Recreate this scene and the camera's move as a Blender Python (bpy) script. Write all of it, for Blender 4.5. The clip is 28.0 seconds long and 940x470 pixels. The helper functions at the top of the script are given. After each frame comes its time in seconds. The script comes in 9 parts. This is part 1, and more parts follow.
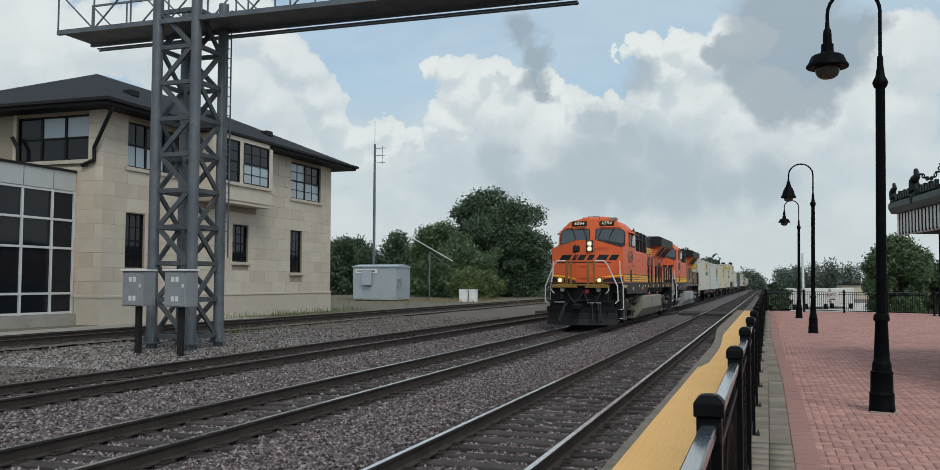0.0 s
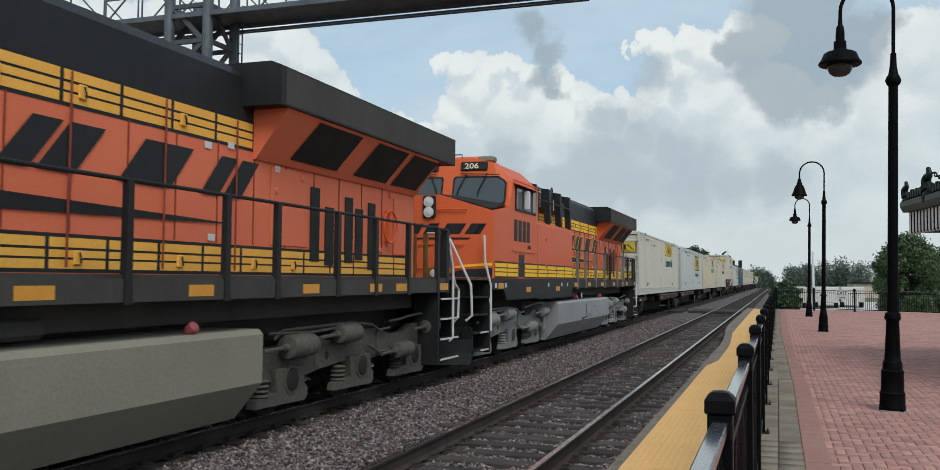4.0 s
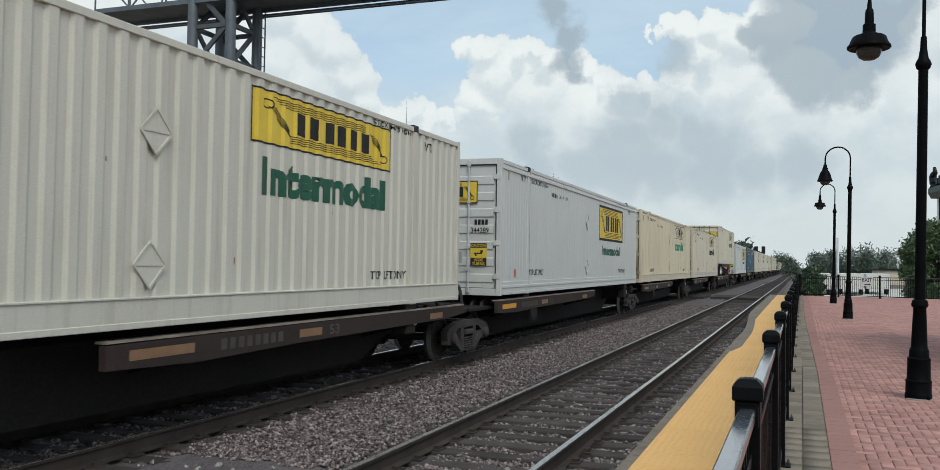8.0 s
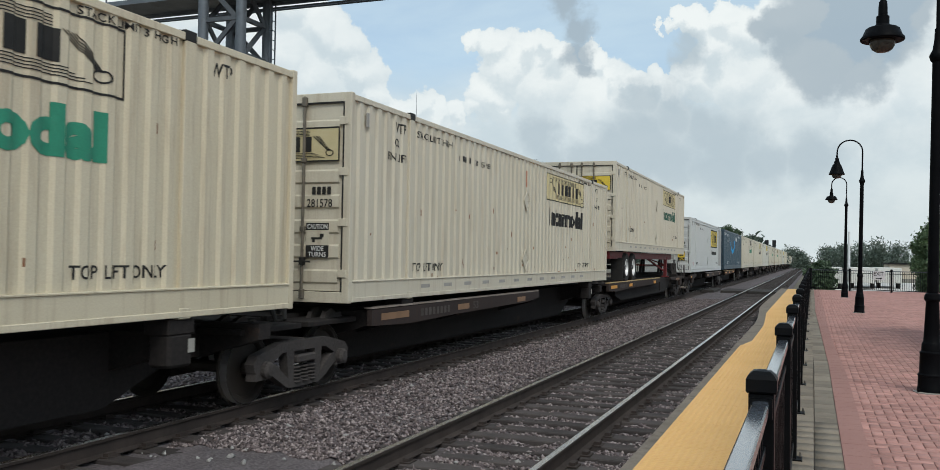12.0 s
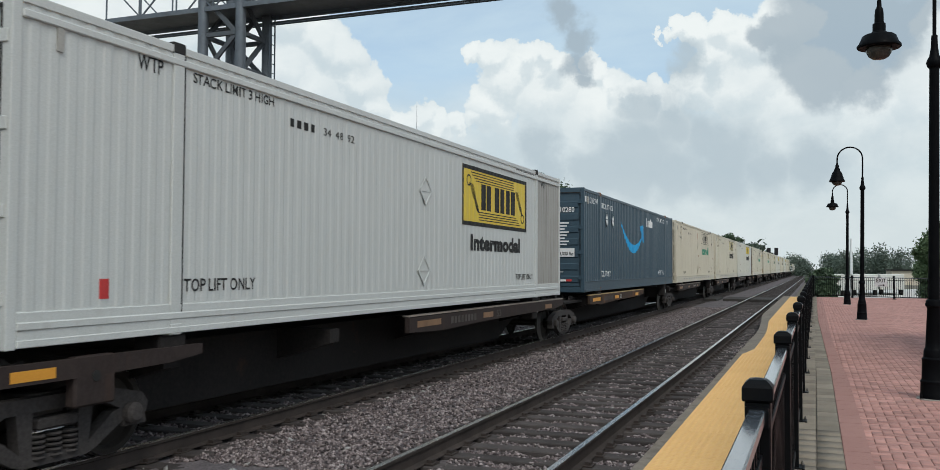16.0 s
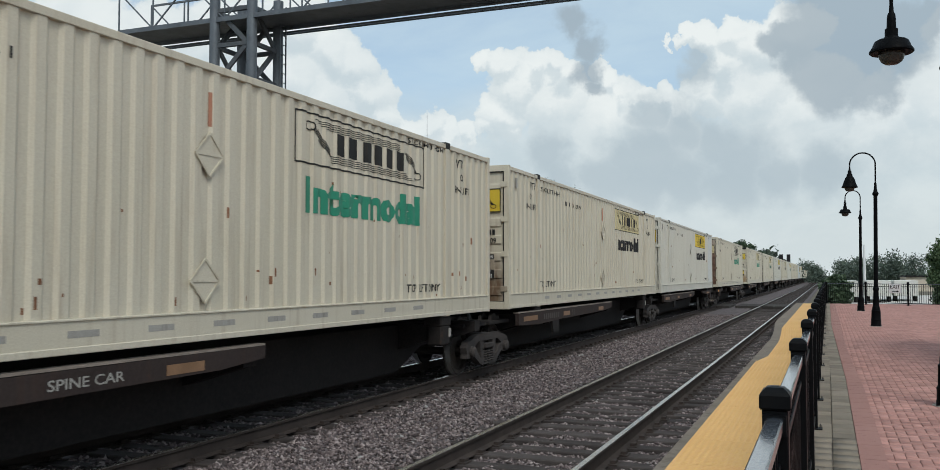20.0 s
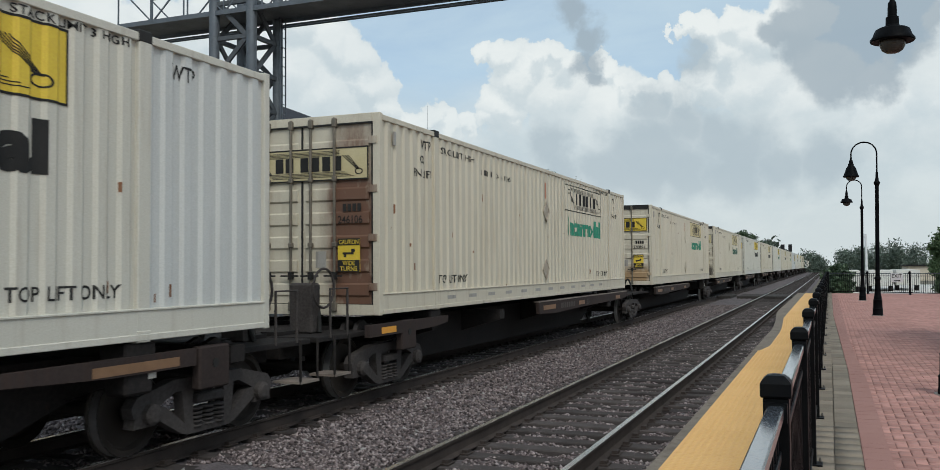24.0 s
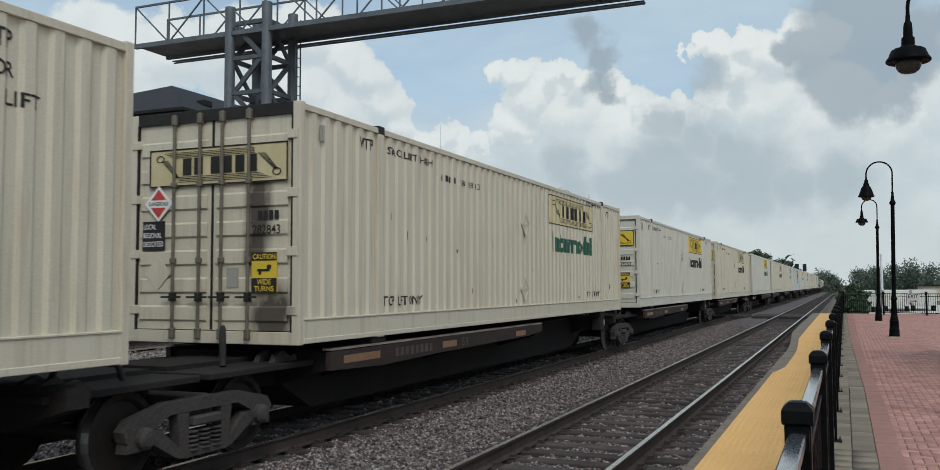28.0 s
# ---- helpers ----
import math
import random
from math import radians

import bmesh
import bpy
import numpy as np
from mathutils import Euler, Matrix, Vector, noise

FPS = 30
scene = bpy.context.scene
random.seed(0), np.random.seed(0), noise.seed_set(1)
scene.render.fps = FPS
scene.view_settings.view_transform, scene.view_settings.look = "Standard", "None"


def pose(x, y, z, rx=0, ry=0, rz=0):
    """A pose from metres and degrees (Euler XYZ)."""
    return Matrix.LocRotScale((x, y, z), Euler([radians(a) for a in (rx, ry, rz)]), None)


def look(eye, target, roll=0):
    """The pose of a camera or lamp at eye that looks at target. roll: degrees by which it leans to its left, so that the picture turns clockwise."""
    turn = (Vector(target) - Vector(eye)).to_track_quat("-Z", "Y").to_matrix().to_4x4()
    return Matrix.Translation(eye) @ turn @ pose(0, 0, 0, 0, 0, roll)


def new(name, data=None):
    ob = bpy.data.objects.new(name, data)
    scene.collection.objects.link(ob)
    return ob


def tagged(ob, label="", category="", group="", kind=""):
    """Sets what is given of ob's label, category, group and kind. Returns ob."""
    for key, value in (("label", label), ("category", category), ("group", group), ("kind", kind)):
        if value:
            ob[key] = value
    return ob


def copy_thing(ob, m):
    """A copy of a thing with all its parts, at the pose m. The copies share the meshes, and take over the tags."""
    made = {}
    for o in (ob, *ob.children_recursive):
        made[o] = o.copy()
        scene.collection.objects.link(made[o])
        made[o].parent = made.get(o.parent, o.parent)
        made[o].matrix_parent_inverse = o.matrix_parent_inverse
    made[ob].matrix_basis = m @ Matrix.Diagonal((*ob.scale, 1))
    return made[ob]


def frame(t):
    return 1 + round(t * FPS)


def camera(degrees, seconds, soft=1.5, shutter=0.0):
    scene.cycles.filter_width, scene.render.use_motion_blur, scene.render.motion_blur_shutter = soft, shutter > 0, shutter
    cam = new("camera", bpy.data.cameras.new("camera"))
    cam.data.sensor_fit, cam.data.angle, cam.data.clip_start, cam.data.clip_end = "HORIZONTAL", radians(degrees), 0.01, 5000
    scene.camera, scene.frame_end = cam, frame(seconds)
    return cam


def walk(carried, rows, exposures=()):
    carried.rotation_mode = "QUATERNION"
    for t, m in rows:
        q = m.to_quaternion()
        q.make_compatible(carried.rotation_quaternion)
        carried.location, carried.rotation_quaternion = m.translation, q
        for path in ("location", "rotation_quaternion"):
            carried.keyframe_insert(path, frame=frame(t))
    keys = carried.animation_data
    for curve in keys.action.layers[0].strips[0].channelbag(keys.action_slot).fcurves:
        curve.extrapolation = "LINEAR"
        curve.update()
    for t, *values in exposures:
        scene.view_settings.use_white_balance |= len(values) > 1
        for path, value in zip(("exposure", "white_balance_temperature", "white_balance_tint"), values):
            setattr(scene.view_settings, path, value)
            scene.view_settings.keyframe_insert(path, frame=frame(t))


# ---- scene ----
EYE = 1.835  # eye height above the rail heads
cam = camera(55.98, 28.0, 0.47, 0.07)
# seconds, degrees the view is turned left of the track, tilt up, roll, and the eye's sway across and up
PATH = [
    (0, 18.612, 3.056, 0.182, -0.000, 0.000),
    (0.5, 18.613, 3.062, 0.216, -0.002, -0.001),
    (1, 18.622, 3.061, 0.270, -0.006, 0.000),
    (1.5, 18.660, 3.062, 0.263, -0.003, 0.000),
    (2, 18.763, 2.978, 0.346, 0.000, -0.002),
    (2.5, 18.909, 2.941, 0.387, 0.001, -0.001),
    (3, 18.960, 2.895, 0.495, -0.004, -0.000),
    (3.5, 19.029, 2.866, 0.497, -0.007, -0.002),
    (5.5, 19.867, 2.455, 0.808, -0.009, -0.005),
    (6, 19.947, 2.288, 0.823, -0.012, -0.003),
    (6.5, 20.052, 2.167, 0.922, -0.015, -0.005),
    (7, 20.225, 2.030, 0.940, -0.018, -0.005),
    (7.5, 20.380, 1.922, 0.825, -0.023, -0.007),
    (8, 20.568, 1.806, 0.830, -0.027, -0.004),
    (8.5, 20.784, 1.678, 0.976, -0.029, -0.007),
    (9, 20.898, 1.589, 1.027, -0.030, -0.007),
    (9.5, 20.977, 1.587, 0.950, -0.033, -0.007),
    (10, 21.024, 1.515, 0.976, -0.040, -0.007),
    (10.5, 21.075, 1.468, 0.893, -0.039, -0.012),
    (11, 21.076, 1.295, 0.956, -0.040, -0.010),
    (11.5, 21.182, 1.275, 0.863, -0.042, -0.011),
    (12, 21.182, 1.367, 0.921, -0.039, -0.011),
    (12.5, 21.216, 1.540, 0.804, -0.034, -0.009),
    (14.5, 21.249, 1.680, 0.499, -0.029, -0.010),
    (15, 21.324, 1.713, 0.522, -0.026, -0.010),
    (15.5, 21.310, 1.870, 0.449, -0.017, -0.009),
    (16, 21.307, 2.095, 0.262, -0.013, -0.009),
    (16.5, 21.453, 2.409, 0.072, -0.013, -0.004),
    (17, 21.587, 2.644, 0.015, -0.017, -0.004),
    (17.5, 21.806, 2.874, -0.114, -0.020, -0.003),
    (18, 21.861, 2.974, 0.038, -0.023, -0.001),
    (18.5, 21.875, 3.025, 0.079, -0.020, -0.002),
    (19, 21.857, 3.012, 0.057, -0.021, -0.007),
    (19.5, 21.959, 2.820, 0.032, -0.024, -0.003),
    (20, 22.004, 2.614, -0.002, -0.026, -0.008),
    (20.5, 21.969, 2.407, 0.085, -0.028, -0.007),
    (21, 21.969, 2.240, 0.148, -0.027, -0.005),
    (21.5, 21.994, 2.183, 0.178, -0.025, -0.008),
    (23.5, 21.964, 2.195, -0.338, -0.028, -0.015),
    (24, 22.097, 2.105, -0.371, -0.022, -0.014),
    (24.5, 22.205, 1.958, -0.329, -0.023, -0.013),
    (25, 22.285, 1.872, -0.165, -0.025, -0.013),
    (25.5, 22.332, 2.004, 0.047, -0.032, -0.012),
    (26, 22.474, 2.472, 0.200, -0.036, 0.001),
    (26.5, 22.678, 3.008, 0.141, -0.033, 0.004),
    (27, 22.701, 3.360, 0.048, -0.031, 0.002),
    (27.5, 22.750, 3.417, -0.088, -0.035, 0.004),
    (28, 22.901, 3.299, -0.169, -0.042, 0.005),
]


def view(left, up, roll, x, z):
    return Matrix.Translation((x, 0, EYE + z)) @ pose(0, 0, 0, 0, 0, left) @ pose(0, 0, 0, 90 + up) @ pose(0, 0, 0, 0, 0, roll)


walk(cam, [(t, view(*row)) for t, *row in PATH], [(0, 0.00, 6350, 6), (3, 0.03, 6350, 6), (6, 0.11, 6350, 6), (7.5, 0.13, 6350, 6), (14.5, 0.18, 6350, 6), (18, 0.12, 6350, 6), (24, 0.08, 6350, 6), (28, -0.02, 6350, 6)])

# ---- world, sun ----
SUN_DIR = Vector((0.40, -0.54, 0.74)).normalized()
world = bpy.data.worlds.new("world")
scene.world = world
world.use_nodes = True
wn, wl = world.node_tree.nodes, world.node_tree.links
wn.clear()


def wnode(kind, **values):
    n = wn.new(kind)
    for key, value in values.items():
        n.inputs[key].default_value = value
    return n


def wmath(op, a, b=None, c=None, clamp=False):
    n = wn.new("ShaderNodeMath")
    n.operation, n.use_clamp = op, clamp
    for i, v in enumerate((a, b, c)):
        if v is None:
            continue
        if isinstance(v, (int, float)):
            n.inputs[i].default_value = v
        else:
            wl.new(v, n.inputs[i])
    return n.outputs[0]


def wmix(f, a, b):
    n = wn.new("ShaderNodeMix")
    n.data_type = "RGBA"
    for i, v in ((0, f), (6, a), (7, b)):
        if isinstance(v, (int, float)):
            n.inputs[i].default_value = v
        elif isinstance(v, tuple):
            n.inputs[i].default_value = (*v, 1)
        else:
            wl.new(v, n.inputs[i])
    return n.outputs[2]


def wramp(f, lo, hi):
    n = wn.new("ShaderNodeMapRange")
    n.interpolation_type = "SMOOTHSTEP"
    wl.new(f, n.inputs[0])
    n.inputs[1].default_value, n.inputs[2].default_value = lo, hi
    return n.outputs[0]


sky = wn.new("ShaderNodeTexSky")
sky.sky_type, sky.sun_disc = "NISHITA", False
sky.sun_elevation = math.asin(SUN_DIR.z)
sky.sun_rotation = math.atan2(SUN_DIR.x, SUN_DIR.y)
sky.dust_density, sky.air_density = 2.0, 1.0
coord = wn.new("ShaderNodeTexCoord").outputs["Generated"]


def wnoise(scale, detail, rough, stretch, offset=0.0, warp=0.0):
    m = wn.new("ShaderNodeMapping")
    m.inputs["Scale"].default_value = stretch
    m.inputs["Location"].default_value = (offset, offset * 0.7, offset * 1.3)
    wl.new(coord, m.inputs[0])
    n = wnode("ShaderNodeTexNoise", Scale=scale, Detail=detail, Roughness=rough, Distortion=warp)
    wl.new(m.outputs[0], n.inputs["Vector"])
    return n.outputs[0]


def wbend(vector, scale, detail, amount, offset):
    """The direction pushed about by coloured noise, which tears the rims of the clouds."""
    m = wn.new("ShaderNodeMapping")
    m.inputs["Location"].default_value = (offset, offset * 1.7, offset * 0.4)
    wl.new(coord, m.inputs[0])
    n = wnode("ShaderNodeTexNoise", Scale=scale, Detail=detail, Roughness=0.62)
    wl.new(m.outputs[0], n.inputs["Vector"])
    a = wn.new("ShaderNodeVectorMath")
    a.operation = "SUBTRACT"
    wl.new(n.outputs["Color"], a.inputs[0])
    a.inputs[1].default_value = (0.5, 0.5, 0.5)
    b = wn.new("ShaderNodeVectorMath")
    b.operation = "MULTIPLY_ADD"
    wl.new(a.outputs[0], b.inputs[0])
    b.inputs[1].default_value = (amount, amount, amount)
    wl.new(vector, b.inputs[2])
    return b.outputs[0]


bent = wbend(wbend(coord, 7.0, 3, 0.055, 2.0), 26, 9, 0.05, 6.0)


def direction(left, up):
    """A direction by degrees left of the track and degrees above the horizon."""
    a, b = radians(left), radians(up)
    return Vector((-math.sin(a) * math.cos(b), math.cos(a) * math.cos(b), math.sin(b)))


def puffs(rows, edge, drop=0.0):
    """The union of soft round masses: degrees left of the track, degrees up, radius in degrees; their rims are broken up by noise. drop sinks them all."""
    best = None
    for left, up, size in rows:
        up -= drop
        d = wn.new("ShaderNodeVectorMath")
        d.operation = "DISTANCE"
        d.inputs[1].default_value = direction(left, up)
        wl.new(bent, d.inputs[0])
        f = wmath("SUBTRACT", 1.0, wmath("DIVIDE", d.outputs["Value"], radians(size)))
        best = f if best is None else wmath("MAXIMUM", best, f)
    return wmath("ADD", best, edge)


sep = wn.new("ShaderNodeSeparateXYZ")
wl.new(coord, sep.inputs[0])
height = sep.outputs[2]
fine = wmath("MULTIPLY", wmath("SUBTRACT", wnoise(11, 9, 0.58, (1, 1, 1.3), 3.1, 0.4), 0.5), 2.2)
broad = wmath("MULTIPLY", wmath("SUBTRACT", wnoise(4.5, 8, 0.55, (1, 1, 1.8), 7.7, 0.3), 0.5), 2.6)
# bright cumulus heads, the grey undersides of nearer clouds, and holes of blue
CUMULUS = [(32.9, 15.3, 2.7), (31.0, 13.9, 2.5), (29.5, 13.6, 1.9), (28.5, 11.8, 1.9), (27.9, 10.5, 1.5), (31.3, 11.0, 3.5), (33.9, 11.9, 3.9), (30.9, 8.0, 3.1), (37.6, 14.2, 3.5), (41.7, 14.5, 3.1), (45.6, 13.1, 4.7), (26.3, 9.4, 1.2), (25.1, 9.6, 1.2), (24.0, 9.0, 1.0), (22.5, 9.0, 0.9), (21.1, 9.2, 0.8), (19.7, 9.1, 0.8), (24.8, 8.1, 1.9), (20.8, 13.8, 0.9), (19.7, 13.4, 1.2), (18.1, 13.2, 1.1), (17.0, 13.6, 1.0), (16.1, 13.0, 1.2), (19.0, 12.0, 1.9), (16.6, 10.9, 2.7), (13.8, 13.1, 0.9), (13.1, 12.3, 1.1), (12.2, 11.3, 1.1), (10.8, 11.4, 0.9), (9.4, 11.4, 1.0), (8.5, 10.7, 1.2), (13.1, 9.9, 3.1), (20.1, 10.1, 1.8), (9.6, 9.2, 2.7), (8.9, 14.5, 0.6), (7.9, 14.6, 0.8), (6.7, 14.3, 1.2), (5.1, 14.5, 1.3), (3.6, 13.8, 1.9), (1.8, 14.5, 2.3), (5.5, 12.8, 1.6), (3.7, 11.3, 2.7), (6.6, 11.4, 1.6), (1.2, 10.0, 3.5), (-3.0, 8.7, 3.1), (-6.3, 9.6, 3.5), (-8.2, 12.8, 3.1)]
GREY = [(15.7, 16.1, 1.7), (14.7, 14.7, 1.7), (14.7, 13.0, 1.6), (14.3, 11.8, 1.0), (2.4, 14.3, 1.3), (0.7, 14.1, 2.3), (-1.5, 13.6, 3.3), (-3.9, 13.4, 2.9), (-0.3, 11.7, 2.3), (-2.5, 11.2, 2.0), (-5.5, 13.9, 1.9), (-1.4, 15.5, 3.5)]
SMEAR = [(7.2, 12.6, 1.2), (10.0, 10.0, 1.8), (8.3, 9.3, 2.3), (6.6, 8.4, 2.3), (10.0, 7.8, 2.7), (5.2, 7.5, 2.7), (12.0, 7.1, 2.3), (17.0, 7.7, 1.9), (16.2, 6.2, 1.9), (13.5, 6.0, 2.3), (10.8, 5.9, 2.5), (8.2, 5.9, 2.5), (5.5, 6.0, 2.5), (3.0, 6.0, 2.3), (0.5, 6.3, 2.3)]
veil = wramp(wnoise(2.2, 7, 0.6, (1, 1, 2.6), 1.3, 0.5), 0.34, 0.70)
rim = wmath("ADD", wmath("MULTIPLY", fine, 0.16), wmath("MULTIPLY", broad, 0.08))
body = puffs(CUMULUS, rim)
under = puffs(CUMULUS, rim, 0.9)
heads = wramp(body, 0.02, 0.16)
crest = wramp(wmath("SUBTRACT", body, wmath("MAXIMUM", under, 0.0)), -0.30, 0.42)
other = wramp(wmath("ADD", wnoise(3.1, 10, 0.58, (1, 1, 2.0), 9.2, 0.4), wmath("MULTIPLY", fine, 0.05)), 0.46, 0.60)
away = wramp(sep.outputs[1], 0.75, 0.45)
heads = wmath("MAXIMUM", heads, wmath("MULTIPLY", other, away))
ragged = wmath("ADD", wmath("MULTIPLY", broad, 0.50), wmath("MULTIPLY", fine, 0.22))
grey = wramp(puffs(GREY, ragged), -0.05, 0.50)
smear = wramp(puffs(SMEAR, ragged), -0.10, 0.70)
billow = wramp(wmath("ADD", wnoise(9, 9, 0.62, (1, 1, 1.6), 5.5, 0.3), wmath("MULTIPLY", fine, 0.12)), 0.34, 0.66)
SKY_GAIN = 0.13
blue = wn.new("ShaderNodeVectorMath")
blue.operation = "SCALE"
wl.new(sky.outputs[0], blue.inputs[0])
blue.inputs["Scale"].default_value = SKY_GAIN
# thin blue between the clouds, a pale grey deck lower down
tone = wmix(wmath("ADD", wmath("MULTIPLY", veil, 0.40), 0.32), blue.outputs[0], (0.60, 0.71, 0.77))
deck = wramp(wmath("ADD", height, wmath("MULTIPLY", broad, 0.035)), 0.215, 0.145)
tone = wmix(wmath("MULTIPLY", deck, 0.90), tone, wmix(billow, (0.54, 0.60, 0.635), (0.66, 0.70, 0.715)))
lit = wmath("ADD", wmath("MULTIPLY", crest, 0.72), wmath("MULTIPLY", billow, 0.34), clamp=True)
white = wmix(lit, (0.55, 0.61, 0.645), (0.81, 0.82, 0.81))
low = wramp(height, 0.10, 0.20)
tone = wmix(wmath("MULTIPLY", heads, wmath("ADD", wmath("MULTIPLY", low, 0.45), 0.50)), tone, white)
tone = wmix(wmath("MULTIPLY", smear, 0.80), tone, (0.42, 0.485, 0.535))
tone = wmix(wmath("MULTIPLY", grey, 0.82), tone, (0.335, 0.395, 0.45))
haze = wramp(height, 0.105, 0.02)
tone = wmix(wmath("MULTIPLY", haze, 0.55), tone, (0.66, 0.695, 0.70))
back = wnode("ShaderNodeBackground", Strength=1.0)
wl.new(tone, back.inputs[0])
wl.new(back.outputs[0], wn.new("ShaderNodeOutputWorld").inputs[0])

sun = new("sun", bpy.data.lights.new("sun", "SUN"))
sun.data.energy, sun.data.angle, sun.data.color = 1.3, radians(24), (1.0, 0.96, 0.90)
sun.matrix_world = look(SUN_DIR * 50, (0, 0, 0))

# ---- mesh and material tools ----
def finish(name, bm, material, parent=None, label="", smooth=False):
    me = bpy.data.meshes.new(name)
    bm.to_mesh(me)
    bm.free()
    me.materials.append(material)
    if smooth:
        me.shade_smooth()
        me.set_sharp_from_angle(angle=radians(40))
    ob = new(name, me)
    if parent:
        ob.parent = parent
    if label:
        ob["label"] = label
    return ob


def part(name, bm, material, parent, label="", smooth=False):
    return finish(name, bm, material, parent, label, smooth)


def repeat(ob, x, y, z, rz=0.0, parent=None):
    """One more part on the same mesh."""
    o = new(ob.name.split(".")[0], ob.data)
    o.parent = parent or ob.parent
    o.matrix_basis = pose(x, y, z, 0, 0, rz)
    return o


def thing(name, label, category, group="", m=None, kind=""):
    ob = tagged(new(name), label, category, group, kind)
    ob.empty_display_size = 0.2
    if m is not None:
        ob.matrix_world = m
    return ob


def box(bm, x0, x1, y0, y1, z0, z1, bevel=0.0):
    vs = [bm.verts.new((x, y, z)) for z in (z0, z1) for y in (y0, y1) for x in (x0, x1)]
    fs = [bm.faces.new([vs[i] for i in q]) for q in ((0, 2, 3, 1), (4, 5, 7, 6), (0, 1, 5, 4), (1, 3, 7, 5), (3, 2, 6, 7), (2, 0, 4, 6))]
    if bevel:
        es = {e for f in fs for e in f.edges}
        bmesh.ops.bevel(bm, geom=list(es), offset=bevel, segments=1, affect="EDGES", profile=0.5)
    return bm


def boxes(rows, bevel=0.0):
    bm = bmesh.new()
    for r in rows:
        box(bm, *r, bevel=bevel)
    return bm


def ring_skin(bm, rings, closed=True, caps=True):
    loops = [[bm.verts.new(p) for p in ring] for ring in rings]
    n = len(loops[0])
    for a, b in zip(loops, loops[1:]):
        for i in range(n if closed else n - 1):
            bm.faces.new((a[i], a[(i + 1) % n], b[(i + 1) % n], b[i]))
    if caps and closed:
        bm.faces.new(loops[0][::-1])
        bm.faces.new(loops[-1])
    return bm


def tube(bm, points, r, seg=8):
    pts = [Vector(p) for p in points]
    rings, side = [], None
    for i, p in enumerate(pts):
        d = (pts[min(i + 1, len(pts) - 1)] - pts[max(i - 1, 0)]).normalized()
        if side is None:
            side = d.orthogonal().normalized()
        side = (side - d * side.dot(d)).normalized()
        up = d.cross(side)
        rr = r[i] if isinstance(r, (list, tuple)) else r
        rings.append([p + side * math.cos(2 * math.pi * k / seg) * rr + up * math.sin(2 * math.pi * k / seg) * rr for k in range(seg)])
    return ring_skin(bm, rings)


def lathe(bm, rows, x=0.0, y=0.0, z=0.0, seg=16):
    """Turned round an upright axis: rows of radius, height."""
    return ring_skin(bm, [[(x + r * math.cos(2 * math.pi * k / seg), y + r * math.sin(2 * math.pi * k / seg), z + h) for k in range(seg)] for r, h in rows])


def slab(bm, outline, axis, a, b):
    """A flat outline (two coordinates, in the order x, y, z without the axis) pushed from a to b along the axis."""
    def put(p, v):
        q = list(p)
        q.insert("xyz".index(axis), v)
        return q
    ring_skin(bm, [[put(p, a) for p in outline], [put(p, b) for p in outline]])
    bmesh.ops.recalc_face_normals(bm, faces=bm.faces)
    return bm


def beam(bm, a, b, w, h=None):
    """A bar of rectangular section from a to b."""
    a, b, h = Vector(a), Vector(b), h or w
    d = (b - a).normalized()
    s = d.cross(Vector((0, 0, 1)))
    s = (s if s.length > 0.01 else Vector((1, 0, 0))).normalized()
    u = s.cross(d)
    return ring_skin(bm, [[p + s * i * w / 2 + u * j * h / 2 for i, j in ((-1, -1), (1, -1), (1, 1), (-1, 1))] for p in (a, b)])


def arch(n, f):
    return [f(i / n) for i in range(n + 1)]


def letters(body, height, width=None, slant=0.0, bold=0.012):
    """A bmesh of flat writing in the x y plane, from 0, 0 to the right, with its capital height."""
    cu = bpy.data.curves.new("writing", "FONT")
    cu.body, cu.size, cu.shear = body, 1.0, slant
    cu.resolution_u, cu.offset, cu.space_character = 3, bold, 1.0 + max(bold - 0.012, 0)
    ob = bpy.data.objects.new("writing", cu)
    me = bpy.data.meshes.new_from_object(ob)
    bm = bmesh.new()
    bm.from_mesh(me)
    bpy.data.objects.remove(ob)
    bpy.data.curves.remove(cu)
    bpy.data.meshes.remove(me)
    xs, ys = [v.co.x for v in bm.verts], [v.co.y for v in bm.verts]
    k = height / 0.7
    kx = width / (max(xs) - min(xs)) if width else k
    for v in bm.verts:
        v.co = ((v.co.x - min(xs)) * kx, v.co.y * k, 0)
    return bm


def turned(bm, m):
    bmesh.ops.transform(bm, matrix=m, verts=bm.verts)
    return bm


